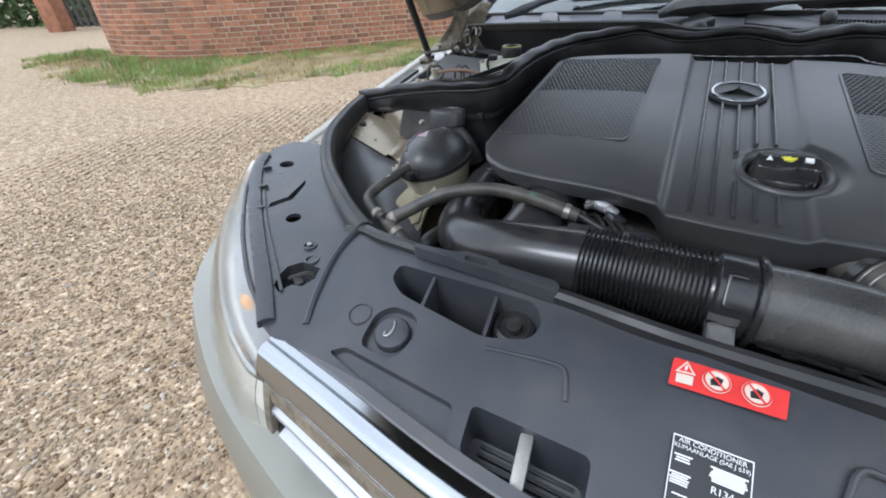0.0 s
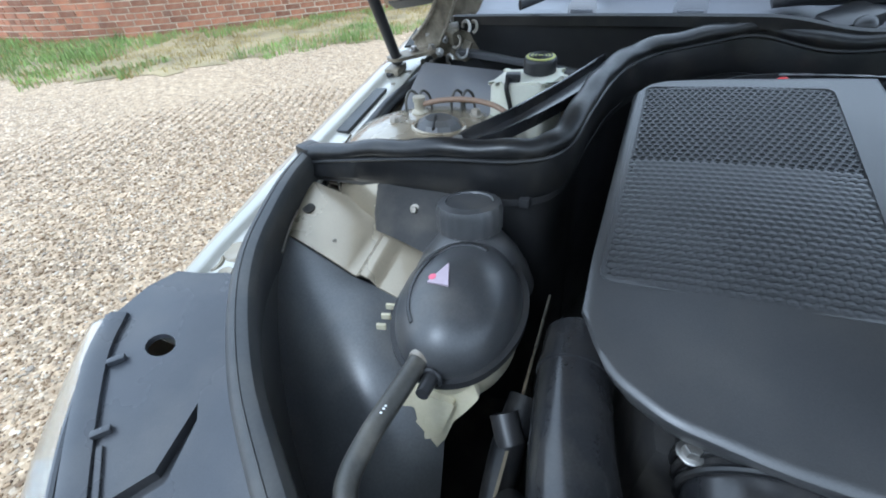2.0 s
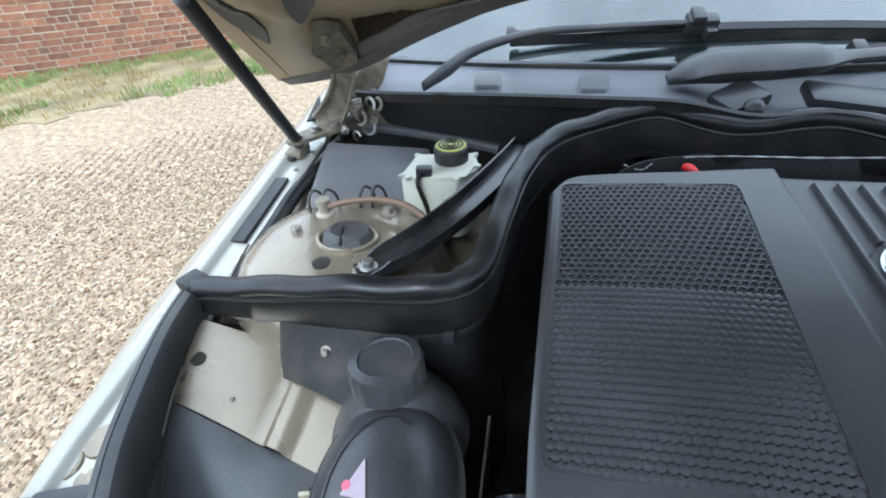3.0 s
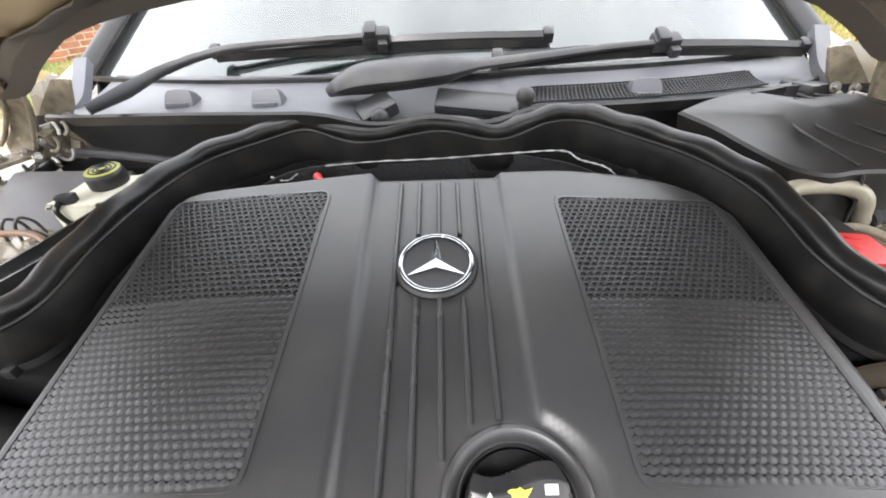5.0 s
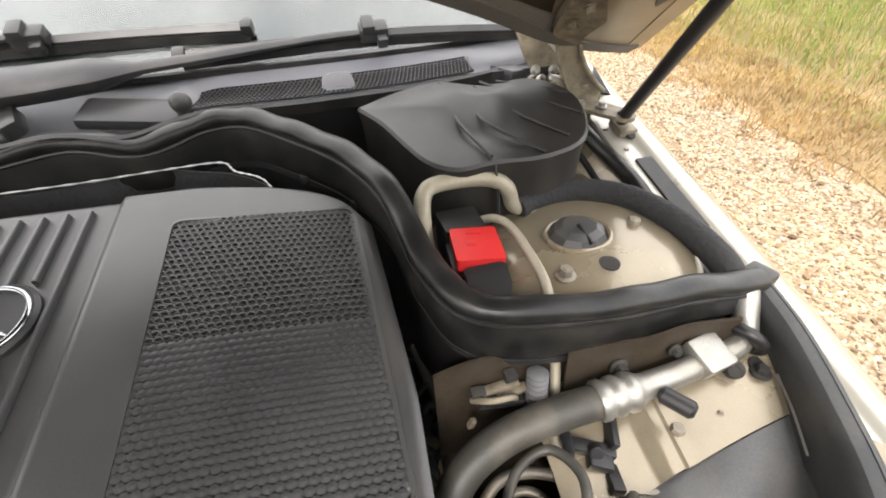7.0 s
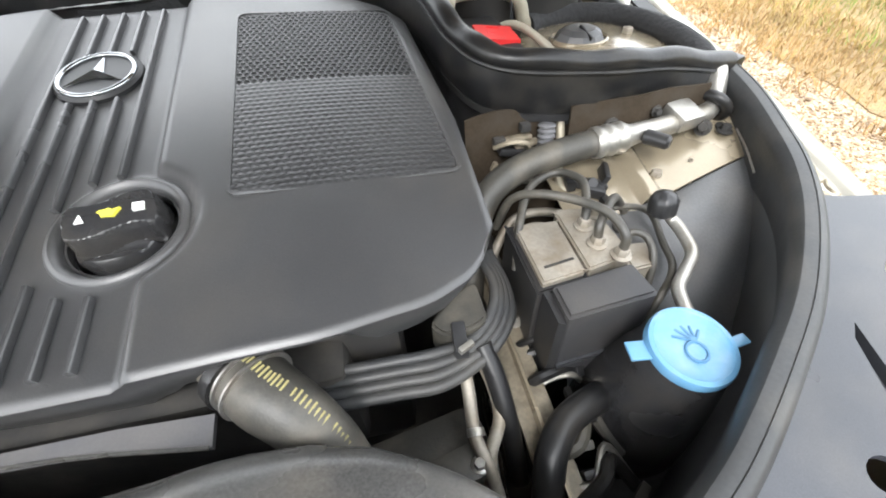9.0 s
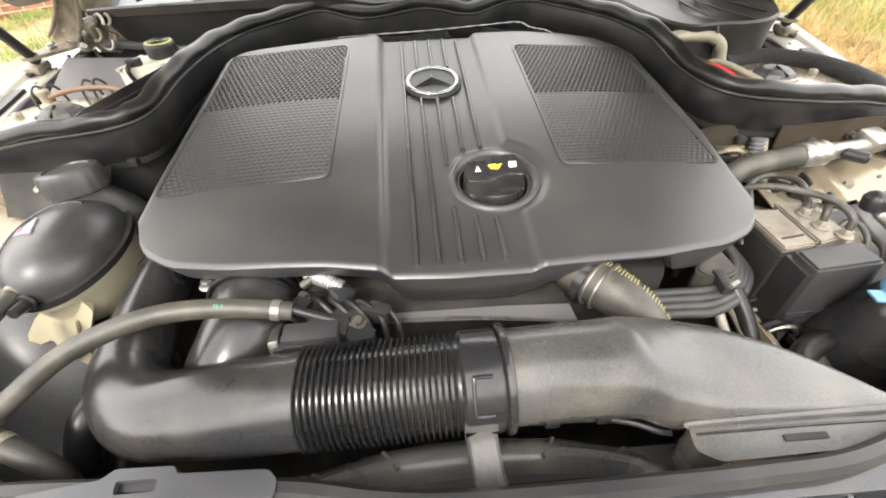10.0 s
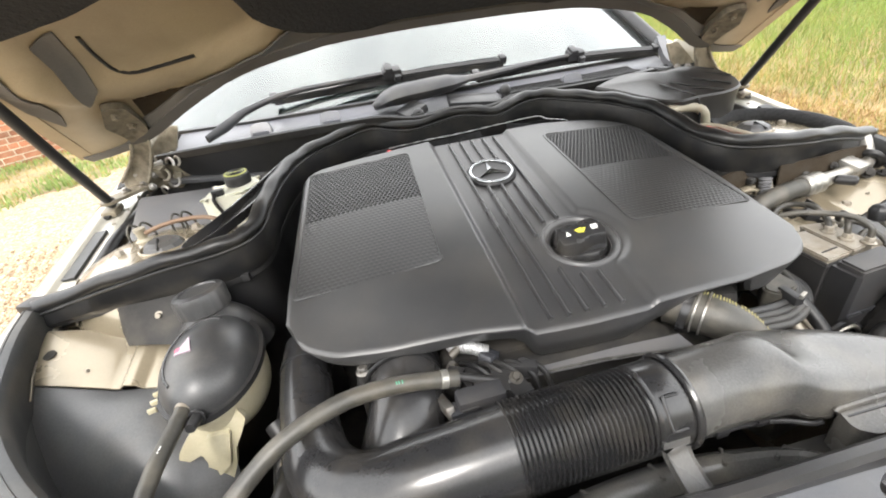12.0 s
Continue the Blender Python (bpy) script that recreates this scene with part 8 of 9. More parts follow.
# ---- pipes round the right-hand tower ----
wp = thing("heater_pipe", "cream plastic sleeved heater pipe bent over the terminal", "pipe", base=(0.40, 0.91, 0.80))
b = bm_new()
tube(b, [(0.397, 0.900, 0.805), (0.396, 0.908, 0.840), (0.402, 0.930, 0.860), (0.420, 0.942, 0.864), (0.465, 0.945, 0.863), (0.490, 0.942, 0.858), (0.503, 0.938, 0.846), (0.510, 0.938, 0.825), (0.524, 0.944, 0.812)], 0.0095, 7, 14)
part("pipe", b, "cream", wp)
b = bm_new()
tube(b, [(0.516, 0.940, 0.816), (0.545, 0.955, 0.816), (0.600, 0.958, 0.818), (0.655, 0.930, 0.818), (0.688, 0.870, 0.815), (0.700, 0.810, 0.806), (0.700, 0.775, 0.79)], 0.0155, 7, 14)
part("foam_sleeve", b, "foam", wp, "black foam sleeve")
hose("metal_pipe", [(0.462, 0.915, 0.825), (0.478, 0.905, 0.832), (0.489, 0.885, 0.833), (0.494, 0.845, 0.832), (0.495, 0.795, 0.828), (0.493, 0.768, 0.80), (0.496, 0.752, 0.76), (0.488, 0.728, 0.738), (0.480, 0.703, 0.722), (0.488, 0.684, 0.712), (0.506, 0.666, 0.708), (0.528, 0.651, 0.706), (0.556, 0.642, 0.705), (0.575, 0.620, 0.69)], 0.005, "slim cream metal pipe beside the strut tower", mat="cream")
ac = thing("air_conditioning_pipe", "rubber and aluminium air conditioning pipe", "pipe", base=(0.5, 0.70, 0.70))
b = bm_new()
tube(b, [(0.345, 0.605, 0.660), (0.362, 0.650, 0.705), (0.385, 0.680, 0.735), (0.425, 0.698, 0.750), (0.480, 0.706, 0.759), (0.530, 0.7085, 0.763)], 0.0155, 7, 16)
part("rubber_hose", b, "hose", ac)
b = bm_new()
prof = []
for k in range(3):
    prof += [(0.0165, 0.014 * k), (0.0185, 0.014 * k + 0.003), (0.0185, 0.014 * k + 0.008), (0.0165, 0.014 * k + 0.011)]
lathe(b, prof + [(0.013, 0.046), (0.011, 0.06)], (0.514, 0.708, 0.762), (1, 0.08, 0.02), 24)
part("crimp_sleeve", b, "alu", ac)
b = bm_new()
tube(b, [(0.560, 0.712, 0.764), (0.600, 0.717, 0.764), (0.640, 0.725, 0.763), (0.668, 0.730, 0.765), (0.684, 0.738, 0.772), (0.692, 0.750, 0.780), (0.697, 0.761, 0.792), (0.700, 0.772, 0.803)], 0.0115, 7, 14)
part("alu_pipe", b, "alu", ac)
b = bm_new()
box(b, (0.636, 0.726, 0.770), (0.034, 0.034, 0.020), (14, 0, 12), 0.003)
part("joint_block", b, "alu", ac)
b = bm_new()
ring(b, (0.682, 0.736, 0.771), (0.8, 0.45, 0.5), 0.017, 0.0065, 28, 10)
part("grommet", b, "rubber", ac, "black rubber grommet ring")
bolt("bolt", (0.660, 0.714, 0.757), ac, 0.0065, (-0.6, -0.6, 0.5), "dark")
b = bm_new()
cyl(b, (0.572, 0.702, 0.767), (0.590, 0.678, 0.768), 0.0082, bev=0.003)
part("valve_cap", b, "plastic", ac, "black valve cap")
for q, r in (((0.552, 0.736, 0.764), 0.0065), ((0.606, 0.735, 0.775), 0.0045)):
    o = bolt("bolt", q, None, r, (0, -1, 0.2), "dark")
    tagged(o, "dark bolt on the bulkhead below the seal", "bolt")
inner_r = thing("wing_fitting", "black plug bracket on the painted inner wing", "fitting", base=(0.56, 0.66, 0.72))
b = bm_new()
box(b, (0.506, 0.686, 0.724), (0.046, 0.012, 0.010), (0, 8, -20), 0.002)
box(b, (0.530, 0.693, 0.729), (0.007, 0.030, 0.014), (0, 18, -20), 0.002)
box(b, (0.487, 0.692, 0.726), (0.010, 0.020, 0.014), (0, -10, -10), 0.002)
box(b, (0.511, 0.676, 0.722), (0.022, 0.020, 0.012), (0, 12, -20), 0.003)
cyl(b, (0.508, 0.684, 0.726), (0.507, 0.676, 0.732), 0.0065, bev=0.001)
box(b, (0.518, 0.660, 0.716), (0.012, 0.026, 0.008), (-12, 10, -12), 0.002)
part("bracket", b, "plastic", inner_r)

# grimy painted panel below the seal beside the engine, its colour darkened for shade
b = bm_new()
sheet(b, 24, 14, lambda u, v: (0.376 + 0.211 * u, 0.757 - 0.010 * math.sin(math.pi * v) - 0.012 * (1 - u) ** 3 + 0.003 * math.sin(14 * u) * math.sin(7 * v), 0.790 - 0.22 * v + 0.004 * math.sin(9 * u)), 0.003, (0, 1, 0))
gp = part("bulkhead_panel", b, "dirty_shaded_paint", car, "grimy brown painted panel darkened for the shade below the seal")
bolt("bolt", (0.520, 0.744, 0.735), gp, 0.004, (0, -1, 0.3), "dusty_alloy")
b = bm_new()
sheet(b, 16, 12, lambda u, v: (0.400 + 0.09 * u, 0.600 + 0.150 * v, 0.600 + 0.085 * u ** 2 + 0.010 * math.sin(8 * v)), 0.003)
part("rail_panel", b, "dirty_shaded_paint", car, "grimy brown painted rail beside the engine")
for pts, r in (([(0.372, 0.640, 0.640), (0.405, 0.676, 0.676), (0.430, 0.690, 0.688), (0.466, 0.686, 0.690), (0.498, 0.668, 0.684), (0.515, 0.640, 0.66)], 0.0055), ([(0.400, 0.650, 0.640), (0.428, 0.676, 0.672), (0.452, 0.676, 0.680), (0.470, 0.655, 0.672), (0.480, 0.62, 0.64)], 0.0045)):
    hose("metal_pipe", pts, r, "dusty pale pipe beside the painted rail", mat="dusty_alloy", group="pipes")
# dark sheet added before the tower to paint the shade under the seal
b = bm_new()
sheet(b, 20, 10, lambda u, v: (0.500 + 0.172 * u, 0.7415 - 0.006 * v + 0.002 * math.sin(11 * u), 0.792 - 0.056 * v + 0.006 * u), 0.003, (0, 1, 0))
part("bulkhead_panel", b, "dirty_shaded_paint", car, "dark sheet painting the shaded bulkhead behind the pipe")
# small clutter below the seal beside the cover
cl = thing("wiring_connectors", "dusty wiring connectors and ribbed loom below the seal", "wiring", base=(0.44, 0.73, 0.70))
for c, sz, rt, mt_ in (((0.436, 0.740, 0.763), (0.038, 0.010, 0.006), (0, 0, 8), "hinge"), ((0.448, 0.738, 0.755), (0.030, 0.010, 0.005), (0, -8, 4), "hinge"), ((0.446, 0.742, 0.775), (0.012, 0.010, 0.010), (0, 0, 4), "dark"), ((0.436, 0.736, 0.750), (0.045, 0.016, 0.008), (0, 10, 0), "plastic"), ((0.405, 0.722, 0.742), (0.006, 0.006, 0.012), (0, 20, 0), "hinge"), ((0.440, 0.715, 0.728), (0.030, 0.020, 0.006), (30, 25, 20), "alu"), ((0.415, 0.738, 0.762), (0.014, 0.010, 0.012), (0, 0, 0), "dark")):
    b = bm_new()
    box(b, c, sz, rt, 0.002)
    part("connector", b, mt_, cl)
b = bm_new()
prof = []
for k in range(11):
    prof += [(0.0085, 0.006 * k), (0.0105, 0.006 * k + 0.0015), (0.0105, 0.006 * k + 0.003), (0.0085, 0.006 * k + 0.0045)]
lathe(b, prof, (0.468, 0.722, 0.715), (0.05, 0.25, 0.9), 18)
part("ribbed_loom", b, "fuse", cl, "grey ribbed loom")
b = bm_new()
tube(b, [(0.408, 0.735, 0.758), (0.425, 0.725, 0.768), (0.445, 0.728, 0.762), (0.452, 0.735, 0.745)], 0.0030, 6, 8)
part("wire", b, "hinge", cl)

# loom and pipes between the engine and the painted rail
side = thing("engine_side_wiring", "dusty pipes, cables and clips beside the engine", "wiring", base=(0.37, 0.70, 0.62))
rs = random.Random(31)
for k in range(12):
    y0 = 0.60 + 0.022 * k
    b = bm_new()
    tube(b, [(0.318 + rs.uniform(0, 0.01), y0, 0.655 + rs.uniform(-0.01, 0.01)), (0.345 + rs.uniform(-0.01, 0.01), y0 + rs.uniform(-0.02, 0.03), 0.662 + rs.uniform(-0.012, 0.012)), (0.372, y0 + rs.uniform(-0.02, 0.04), 0.650 + rs.uniform(-0.01, 0.01)), (0.392, y0 + rs.uniform(-0.02, 0.03), 0.655)], rs.uniform(0.003, 0.0075), 6, 9)
    part("cable", b, rs.choice(["rubber", "plastic"]), side)
for k in range(9):
    b = bm_new()
    box(b, (rs.uniform(0.335, 0.395), rs.uniform(0.60, 0.84), rs.uniform(0.645, 0.670)), (rs.uniform(0.012, 0.03), rs.uniform(0.010, 0.028), rs.uniform(0.010, 0.024)), (rs.uniform(-25, 25), rs.uniform(-25, 25), rs.uniform(0, 90)), 0.003)
    part("clip", b, rs.choice(["plastic", "rubber"]), side)
b = bm_new()
tube(b, [(0.395, 0.60, 0.635), (0.392, 0.66, 0.642), (0.388, 0.72, 0.645), (0.386, 0.80, 0.650), (0.372, 0.88, 0.66)], 0.011, 7, 14)
part("loom_sleeve", b, "hose", side, "grey taped loom")
b = bm_new()
tube(b, [(0.352, 0.58, 0.660), (0.356, 0.66, 0.660), (0.352, 0.74, 0.655), (0.345, 0.84, 0.655)], 0.008, 7, 12)
part("metal_line", b, "steel", side, "dull metal fuel line")

# ---- brake control block ----
absu = thing("brake_control_unit", "dusty alloy brake control unit with black box and bent lines", "control unit", base=(0.44, 0.57, 0.60))


def slab(outline, z, depth, mat, name, label="", r=0.003, bev=0.002):
    bm = bm_new()
    plate(bm, rounded(outline, r), lambda x, y: z, depth)
    if bev:
        bmesh.ops.bevel(bm, geom=[e for e in bm.edges if all(v.co.z > z - 0.001 for v in e.verts) and len(e.link_faces) == 2 and e.calc_face_angle(0) > 0.6], offset=bev, segments=2, affect="EDGES")
    return part(name, bm, mat, absu, label)


slab([(0.391, 0.636), (0.446, 0.633), (0.444, 0.552), (0.391, 0.546)], 0.728, 0.12, "plastic", "motor_body")
slab([(0.397, 0.630), (0.442, 0.626), (0.440, 0.556), (0.397, 0.551)], 0.7345, 0.008, "dusty_alloy", "top_plate", "dusty alloy top plate")
slab([(0.443, 0.636), (0.486, 0.634), (0.489, 0.564), (0.442, 0.555)], 0.7365, 0.060, "dusty_alloy", "valve_block", "cast alloy valve block")
slab([(0.402, 0.544), (0.482, 0.553), (0.486, 0.516), (0.402, 0.509)], 0.7385, 0.110, "box", "electronics_box", "black electronics box", 0.004, 0.003)
slab([(0.491, 0.590), (0.528, 0.587), (0.516, 0.558), (0.490, 0.556)], 0.722, 0.020, "dusty_alloy", "side_plate", "pale alloy side plate")
b = bm_new()
box(b, (0.420, 0.570, 0.7352), (0.030, 0.0022, 0.001), (0, 0, 8), 0)
part("seam_slot", b, "dark", absu)
b = bm_new()
plate(b, [(0.3955, 0.545), (0.4015, 0.545), (0.4015, 0.509), (0.3955, 0.512)], lambda x, y: 0.730, 0.10)
part("connector_collar", b, "plastic", absu)
b = bm_new()
plate(b, [(0.402, 0.5085), (0.486, 0.5155), (0.4862, 0.513), (0.402, 0.506)], lambda x, y: 0.668, 0.006)
part("lower_rim", b, "trim", absu, "pale lower rim of the box")
for c in ((0.462, 0.609, 0.7365), (0.463, 0.583, 0.7365), (0.477, 0.564, 0.7365), (0.480, 0.622, 0.7365)):
    bolt("union_nut", c, absu, 0.0065, (0.05, 0, 1), "dusty_alloy")
lines = [[(0.461, 0.607, 0.740), (0.468, 0.622, 0.752), (0.478, 0.655, 0.756), (0.462, 0.682, 0.750), (0.430, 0.672, 0.744), (0.404, 0.630, 0.738), (0.392, 0.600, 0.70)],
         [(0.477, 0.564, 0.740), (0.478, 0.568, 0.758), (0.470, 0.590, 0.768), (0.449, 0.616, 0.767), (0.421, 0.636, 0.764), (0.400, 0.650, 0.750), (0.388, 0.655, 0.71)],
         [(0.463, 0.583, 0.740), (0.464, 0.588, 0.756), (0.478, 0.603, 0.762), (0.500, 0.625, 0.752), (0.520, 0.640, 0.730), (0.530, 0.640, 0.715)],
         [(0.490, 0.585, 0.728), (0.502, 0.588, 0.738), (0.514, 0.580, 0.735), (0.514, 0.562, 0.722), (0.508, 0.548, 0.69)],
         [(0.500, 0.640, 0.722), (0.528, 0.639, 0.724), (0.549, 0.625, 0.722), (0.540, 0.585, 0.718), (0.530, 0.552, 0.716), (0.505, 0.530, 0.70), (0.490, 0.522, 0.67)]]
for k, pts in enumerate(lines):
    b = bm_new()
    tube(b, pts, 0.0044 if k < 3 else 0.0036, 8, 10)
    part("brake_line", b, "hose", absu, "dark bent brake line")
b = bm_new()
tube(b, [(0.541, 0.600, 0.748), (0.549, 0.596, 0.738), (0.551, 0.580, 0.734), (0.547, 0.556, 0.730), (0.528, 0.538, 0.728), (0.514, 0.524, 0.724), (0.511, 0.498, 0.715), (0.515, 0.478, 0.69)], 0.0060, 8, 12)
part("alu_pipe", b, "alu", absu, "bare aluminium pipe")
b = bm_new()
lathe(b, [(0.010, 0), (0.0135, 0.003), (0.0135, 0.016), (0.010, 0.022), (0.003, 0.025), (0, 0.0255)], (0.538, 0.600, 0.744), (-0.1, 0.1, 1), 36, wobble=lambda a, i: 1 - 0.08 * (math.cos(8 * a) > 0.2) if i in (1, 2, 3) else 1)
part("service_cap", b, "plastic", absu, "fluted black service port cap")

# ---- washer bottle ----
wb = thing("washer_bottle", "black washer bottle filler with bright blue cap", "washer bottle", base=(0.482, 0.465, 0.60))
wa = Vector((0.02, -0.10, 1)).normalized()
wc = Vector((0.482, 0.467, 0.732))
b = bm_new()
lathe(b, [(0.066, -0.20), (0.062, -0.15), (0.054, -0.10), (0.045, -0.055), (0.0375, -0.022), (0.0345, -0.010), (0.0310, -0.006), (0.0305, 0.0)], wc, wa, 40)
part("filler_neck", b, "pipe", wb, "glossy black filler neck")
b = bm_new()
lathe(b, [(0.0305, -0.004), (0.0335, -0.003), (0.0338, 0.002), (0.0325, 0.0055), (0.029, 0.006), (0.027, 0.0045), (0.0, 0.004)], wc, wa, 44)
cap = part("cap", b, "blue", wb, "bright blue snap cap")
b = bm_new()
box(b, wc + Vector((-0.039, 0.006, 0.001)), (0.018, 0.016, 0.003), (0, 0, -8), 0.0015)
part("pull_tab", b, "blue", wb)
b = bm_new()
box(b, wc + Vector((0.037, -0.004, 0.001)), (0.018, 0.009, 0.003), (0, 0, 6), 0.0015)
part("pull_tab", b, "blue", wb)
b = bm_new()
for k in range(5):
    a = math.pi * (0.2 + 0.15 * k)
    tube(b, [tuple(wc + Vector((0.004, 0.002, 0.0048))), tuple(wc + Vector((0.014 * math.cos(a), 0.016 * math.sin(a), 0.0056)))], 0.0012, 3, 6)
ring(b, wc + Vector((0, -0.006, 0.0042)), wa, 0.008, 0.0013, 20, 6)
part("spray_symbol", b, "blue_dark", wb, "raised washer symbol")

# ---- turbo hose and lines at the front right of the engine ----
th = thing("charge_air_hose", "dusty grey-black charge air hose with steel clamp", "hose", base=(0.19, 0.49, 0.66))
b = bm_new()
HOSE = [(0.138, 0.537, 0.744), (0.154, 0.516, 0.744), (0.170, 0.497, 0.742), (0.188, 0.482, 0.733), (0.203, 0.468, 0.714), (0.211, 0.458, 0.690), (0.214, 0.452, 0.655)]
tube(b, HOSE, [0.0255, 0.0255, 0.0250, 0.0235, 0.0225, 0.0220, 0.0220], 8, 28)
part("hose", b, "hose", th)
for k in (-0.0045, 0.0055):
    b = bm_new()
    band(b, Vector((0.160, 0.509, 0.7435)) + Vector((0.62, -0.76, -0.06)) * k, (0.62, -0.76, -0.06), 0.026, 0.0024, 0.0022, 40)
    part("clamp", b, "steel", th, "bright steel clamp band")
b = bm_new()
band(b, (0.152, 0.519, 0.742), (0.60, -0.80, -0.08), 0.0265, 0.010, 0.004)
part("collar", b, "pipe", th)
ln = spline(HOSE[:6], 9)
for k in range(12, 38):
    if k % 9 == 5:
        continue
    p, d = ln[k], (ln[k + 1] - ln[k - 1]).normalized()
    sd = d.cross(Vector((0, 0, 1))).normalized()
    un = sd.cross(d)
    q = p + (un * 0.97 - sd * 0.25).normalized() * (0.0256 if k < 18 else 0.0256 - 0.00022 * (k - 18))
    b = bm_new()
    box(b, q, (0.0013, 0.0075 + 0.0015 * math.sin(k * 2.3), 0.0013), (0, 0, math.degrees(math.atan2(d.y, d.x))), 0)
    part("text_bar", b, "hoseprint", th)
cond = thing("cable_conduits", "bundle of grey-black cable conduits along the engine front", "conduit", base=(0.28, 0.5, 0.66))
for k in range(4):
    b = bm_new()
    o = 0.0085 * k
    tube(b, [(0.200, 0.528 - o, 0.700 - 0.3 * o), (0.259, 0.525 - o, 0.702 - 0.3 * o), (0.297, 0.524 - o, 0.703 - 0.3 * o), (0.331 + 0.3 * o, 0.532 - 0.6 * o, 0.703 - 0.3 * o), (0.354 + 0.6 * o, 0.556 - 0.3 * o, 0.704 - 0.3 * o), (0.365 + 0.5 * o, 0.588, 0.703 - 0.3 * o), (0.360 + 0.5 * o, 0.630, 0.700)], 0.0052, 8, 10)
    part("conduit", b, "strip", cond)
b = bm_new()
plate(b, rounded([(0.293, 0.545), (0.318, 0.572), (0.345, 0.584), (0.345, 0.540), (0.330, 0.533), (0.304, 0.531)], 0.008), lambda x, y: 0.716, 0.030)
bmesh.ops.bevel(b, geom=[e for e in b.edges if all(v.co.z > 0.71 for v in e.verts) and len(e.link_faces) == 2 and e.calc_face_angle(0) > 0.6], offset=0.003, segments=2, affect="EDGES")
part("connector_box", b, "hose", cond, "dusty grey connector housing")
b = bm_new()
box(b, (0.316, 0.526, 0.713), (0.012, 0.030, 0.012), (0, 0, -5), 0.002)
part("cable_tie", b, "plastic", cond)
for pts in ([(0.318, 0.528, 0.690), (0.317, 0.500, 0.672), (0.314, 0.465, 0.660), (0.320, 0.440, 0.65), (0.325, 0.42, 0.62)], [(0.333, 0.522, 0.685), (0.339, 0.500, 0.670), (0.338, 0.475, 0.660), (0.324, 0.452, 0.652), (0.318, 0.43, 0.63)]):
    b = bm_new()
    tube(b, pts, 0.0058, 8, 12)
    part("sleeved_pipe", b, "dusty_alloy", cond, "pale sleeved pipe")
b = bm_new()
band(b, (0.3150, 0.468, 0.661), (-0.1, -1, -0.3), 0.0064, 0.007, 0.0012)
part("clamp", b, "alu", cond, "bright clamp")
b = bm_new()
box(b, (0.318, 0.513, 0.722), (0.014, 0.005, 0.006), (0, 0, 25), 0.001)
part("clip", b, "alu", cond, "pale cable clip")
for pts, r, mt_ in (([(0.335, 0.525, 0.70), (0.342, 0.500, 0.68), (0.346, 0.470, 0.65), (0.35, 0.44, 0.60)], 0.009, "rubber"), ([(0.455, 0.49, 0.62), (0.428, 0.474, 0.658), (0.392, 0.459, 0.664), (0.370, 0.438, 0.660), (0.358, 0.41, 0.640)], 0.013, "rubber")):
    hose("metal_pipe" if mt_ == "alu" else "rubber_pipe", pts, r, "pipe running down beside the engine", mat=mt_, group="pipes")
b = bm_new()
alt = thing("alternator_housing", "dark accessory housing low at the engine front", "housing", base=(0.265, 0.46, 0.585))
box(b, (0.265, 0.46, 0.615), (0.13, 0.07, 0.06), (0, 0, 10), 0.018)
part("shell", b, "hose", alt)
b = bm_new()
box(b, (0.285, 0.445, 0.648), (0.07, 0.03, 0.012), (0, 0, 12), 0.005)
part("lid", b, "hose", alt)
for x in (0.258, 0.312):
    bolt("bolt", (x, 0.445, 0.653), alt, 0.005)
b = bm_new()
sheet(b, 4, 10, lambda u, v: (0.358 + 0.034 * u, 0.36 + 0.40 * v, 0.652 - 0.015 * (1 - v)), 0.004)
part("rail_top", b, "hinge", car, "dirty painted rail top")
rs = random.Random(5)
junk = thing("wiring_loom", "tangle of small cables, clips and dirt on the rail", "wiring", base=(0.40, 0.45, 0.62))
for k in range(9):
    y = 0.40 + 0.022 * k
    b = bm_new()
    tube(b, [(0.375, y, 0.63), (0.402 + rs.uniform(-0.01, 0.01), y + rs.uniform(-0.01, 0.02), 0.645 + rs.uniform(-0.01, 0.01)), (0.42, y + rs.uniform(-0.02, 0.03), 0.645), (0.44, y + rs.uniform(-0.02, 0.02), 0.62)], rs.uniform(0.003, 0.006), 5, 8)
    part("cable", b, rs.choice(["rubber", "hose", "rubber", "alu"]), junk)
    b = bm_new()
    box(b, (rs.uniform(0.395, 0.44), y, 0.640), (rs.uniform(0.008, 0.02), rs.uniform(0.006, 0.014), 0.010), (rs.uniform(0, 30), rs.uniform(0, 30), rs.uniform(0, 90)), 0.002)
    part("clip", b, rs.choice(["plastic", "dark", "cream", "alu"]), junk)


# ---- gateway beyond the wall ----
gate = thing("wooden_gate", "dark weathered slatted gate between brick piers", "gate", base=(-15.8, 7.4, 0))
for k in range(14):
    b = bm_new()
    t = k / 13
    box(b, (-17.2 + 2.7 * t, 7.0 + 1.2 * t, 0.85), (0.11, 0.03, 1.5), (0, 0, 24), 0.004)
    part("slat", b, "wood", gate)
for z in (0.25, 1.35):
    b = bm_new()
    box(b, (-15.85, 7.65, z), (3.0, 0.05, 0.10), (0, 0, 24), 0.005)
    part("rail", b, "wood", gate)
b = bm_new()
box(b, (-17.6, 6.75, 0.95), (0.5, 0.5, 1.9), (0, 0, 24), 0.01)
single("gate_pier", b, "brick", "square red brick gate pier", "pier")


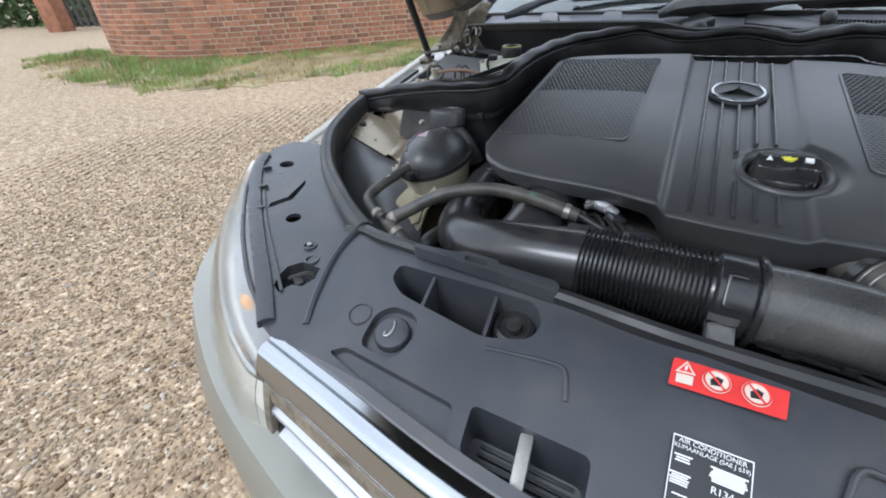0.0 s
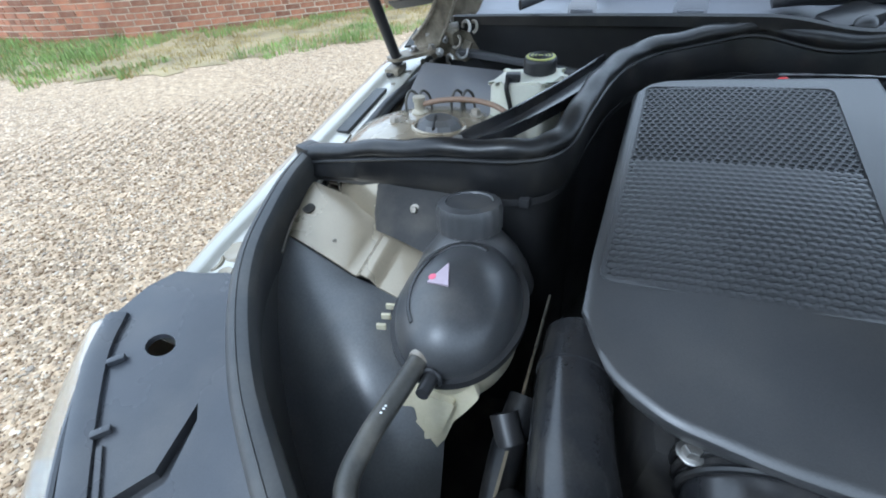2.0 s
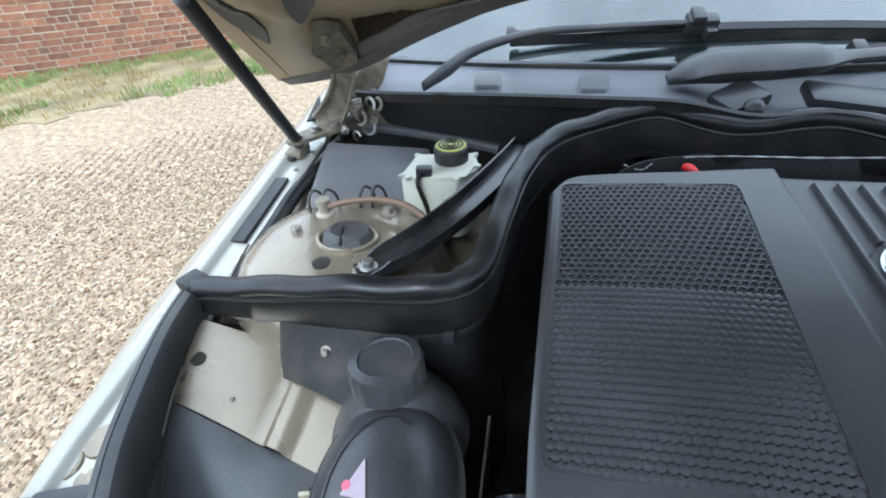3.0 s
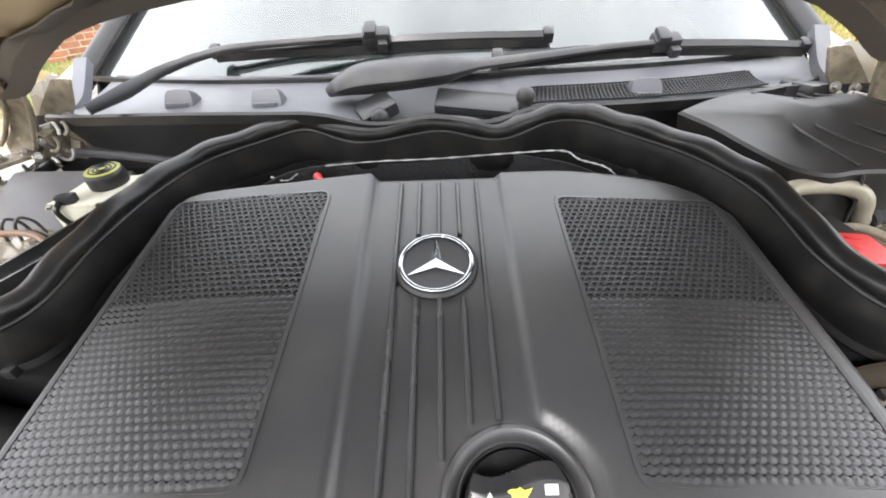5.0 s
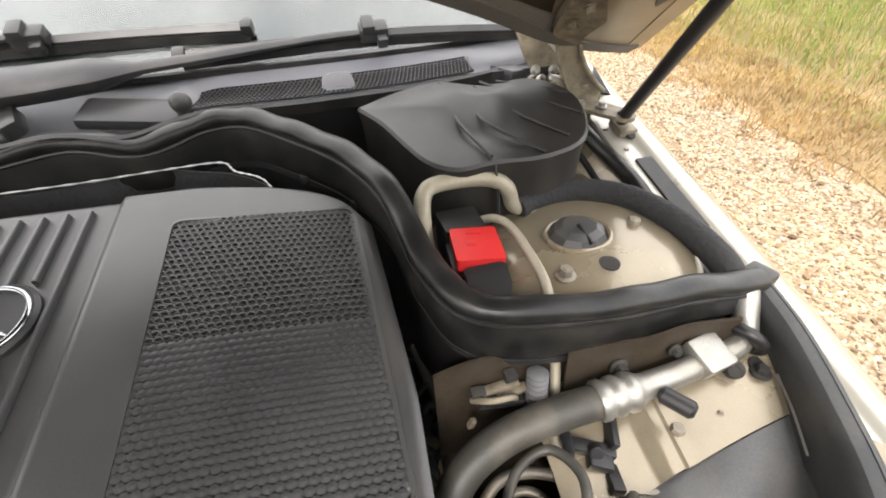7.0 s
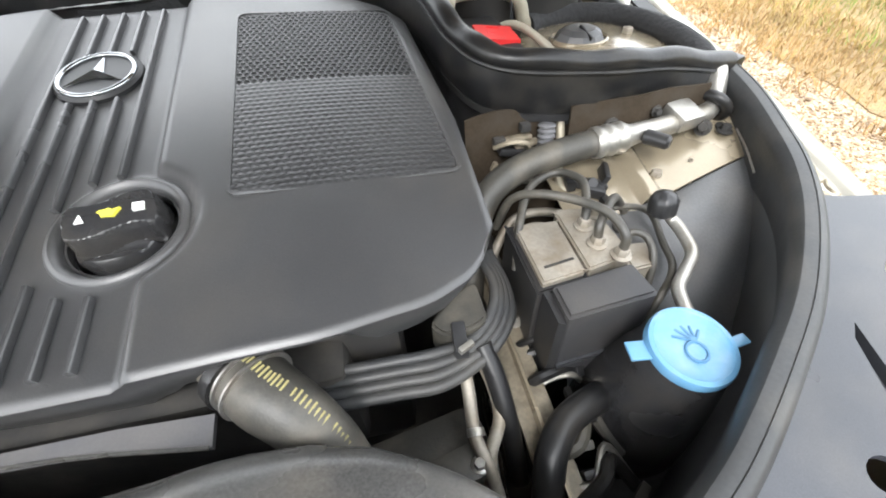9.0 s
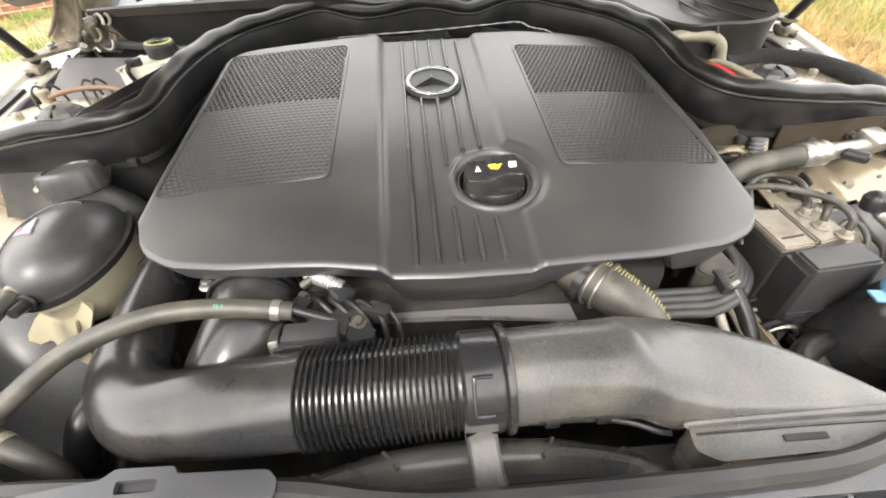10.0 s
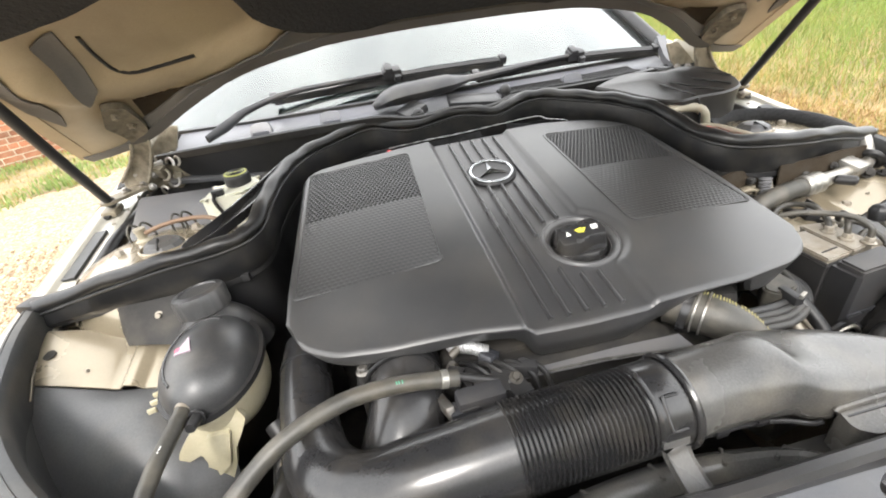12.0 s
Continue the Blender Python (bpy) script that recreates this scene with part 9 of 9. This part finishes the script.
def leafy(name, count, centre, size, mat, label, category, seed, leaf=0.06):
    rng = np.random.default_rng(seed)
    d = rng.normal(0, 1, (count, 3))
    d /= np.linalg.norm(d, axis=1)[:, None]
    r = rng.uniform(0.55, 1.0, count) ** 0.5
    lump = 1 + 0.25 * np.sin(d[:, 0] * 5 + seed) * np.cos(d[:, 1] * 6 + d[:, 2] * 4)
    c = np.array(centre) + d * (r * lump)[:, None] * np.array(size)
    c[:, 2] = np.abs(c[:, 2])
    a, bb = rng.normal(0, 1, (count, 3)), rng.normal(0, 1, (count, 3))
    a /= np.linalg.norm(a, axis=1)[:, None]
    bb /= np.linalg.norm(bb, axis=1)[:, None]
    s = leaf * rng.uniform(0.6, 1.4, count)[:, None]
    V = np.stack([c - a * s, c + bb * s * 0.6, c + a * s, c - bb * s * 0.6], 1).reshape(-1, 3)
    F = (np.arange(count)[:, None] * 4 + np.arange(4)[None]).tolist()
    me = bpy.data.meshes.new(name)
    me.from_pydata(V.tolist(), [], F)
    me.materials.append(M[mat])
    return tagged(new(name, me), label, category, kind="stuff")


leafy("hedge", 9000, (26, 22, 0.4), (14, 3.0, 2.0), "hedge", "dark green hedge beyond the meadow", "hedge", 21, 0.22)
leafy("hedge", 9000, (30, 2, 0.4), (4, 18, 2.2), "hedge", "dark green hedge beyond the meadow", "hedge", 22, 0.22)
leafy("hedge", 9000, (1, -8.0, 0.6), (11, 1.8, 3.2), "hedge", "dark green hedge across the drive from the car", "hedge", 25, 0.22)
leafy("bush", 5000, (-21, 10, 0.8), (3.5, 3, 2.5), "hedge", "leafy green bushes beyond the gate", "bush", 23, 0.16)
leafy("bush", 5000, (-26, 5, 0.8), (3, 4, 3.0), "hedge", "leafy green bushes beyond the gate", "bush", 24, 0.16)

# ---- brick wall, laid brick by brick ----
wall_line = spline([(x, y, 0) for x, y in WALL], 40)
acc = [0.0]
for a, c in zip(wall_line, wall_line[1:]):
    acc.append(acc[-1] + (c - a).length)
TOTAL = acc[-1]


def wall_at(d):
    i = min(max(int(np.searchsorted(acc, d)) - 1, 0), len(acc) - 2)
    f = (d - acc[i]) / (acc[i + 1] - acc[i])
    return wall_line[i].lerp(wall_line[i + 1], f), (wall_line[i + 1] - wall_line[i]).normalized()


WH = 2.1
b = bm_new()
rows = []
for k in range(181):
    p, t = wall_at(TOTAL * k / 180)
    nrm_ = Vector((-t.y, t.x, 0))
    rows.append([b.verts.new(p + Vector((0, 0, -0.05))), b.verts.new(p + Vector((0, 0, WH))), b.verts.new(p + nrm_ * 0.32 + Vector((0, 0, WH))), b.verts.new(p + nrm_ * 0.32 + Vector((0, 0, -0.05)))])
for a, c in zip(rows, rows[1:]):
    for k in range(3):
        b.faces.new((a[k], c[k], c[k + 1], a[k + 1]))
b.faces.new(rows[0])
b.faces.new(rows[-1][::-1])
wall = single("wall_garden", b, "mortar", "old curved red brick garden wall with pale mortar", "wall", kind="structure")

BL, BH, BW, JT = 0.215, 0.064, 0.05, 0.013


def brick_mesh(length):
    bm = bmesh.new()
    box(bm, (0, 0, 0), (length, BW, BH), bev=0.004, seg=1)
    me = bpy.data.meshes.new("brick")
    bm.to_mesh(me)
    bm.free()
    me.materials.append(M["brick"])
    return me


full, half = brick_mesh(BL), brick_mesh(0.1025)
rb = random.Random(17)
spots = []
for course in range(int(WH / (BH + JT))):
    z = 0.03 + course * (BH + JT)
    header = course % 4 == 3
    step = (0.1025 if header else BL) + JT
    d = 0.12 + (0.06 if course % 2 else 0.0)
    while d < TOTAL - 0.15:
        spots.append((d, z, header))
        d += step
near = [q for q in spots if q[1] < 0.75 and 3.4 < q[0] < 8.4 and not q[2]]
near = sorted(near, key=lambda q: q[1])[:300]
chosen = set(near)
V, F = [], []
cubev = np.array([(-1, -1, -1), (1, -1, -1), (1, 1, -1), (-1, 1, -1), (-1, -1, 1), (1, -1, 1), (1, 1, 1), (-1, 1, 1)]) * 0.5
cubef = [(0, 3, 2, 1), (4, 5, 6, 7), (0, 1, 5, 4), (1, 2, 6, 5), (2, 3, 7, 6), (3, 0, 4, 7)]
for q in spots:
    d, z, header = q
    p, t = wall_at(d)
    ang = math.atan2(t.y, t.x)
    out = Vector((t.y, -t.x, 0)) * (-BW / 2 + 0.0045 + rb.uniform(-0.002, 0.003))
    m = Matrix.Translation(p + out + Vector((0, 0, z + rb.uniform(-0.002, 0.002)))) @ pose(0, 0, 0, rb.uniform(-1, 1), rb.uniform(-0.8, 0.8), math.degrees(ang) + rb.uniform(-0.8, 0.8))
    if q in chosen:
        ob = new("brick", half if header else full)
        ob.parent = wall
        ob.matrix_basis = m
    else:
        L = 0.1025 if header else BL
        k = len(V)
        V += [tuple(m @ Vector((v[0] * L, v[1] * BW, v[2] * BH))) for v in cubev]
        F += [tuple(k + i for i in f) for f in cubef]
me = bpy.data.meshes.new("brickwork")
me.from_pydata(V, [], F)
me.materials.append(M["brickmass"])
ob = new("brickwork", me)
ob.parent = wall
tagged(ob, "red brickwork with pale joints", kind="stuff")
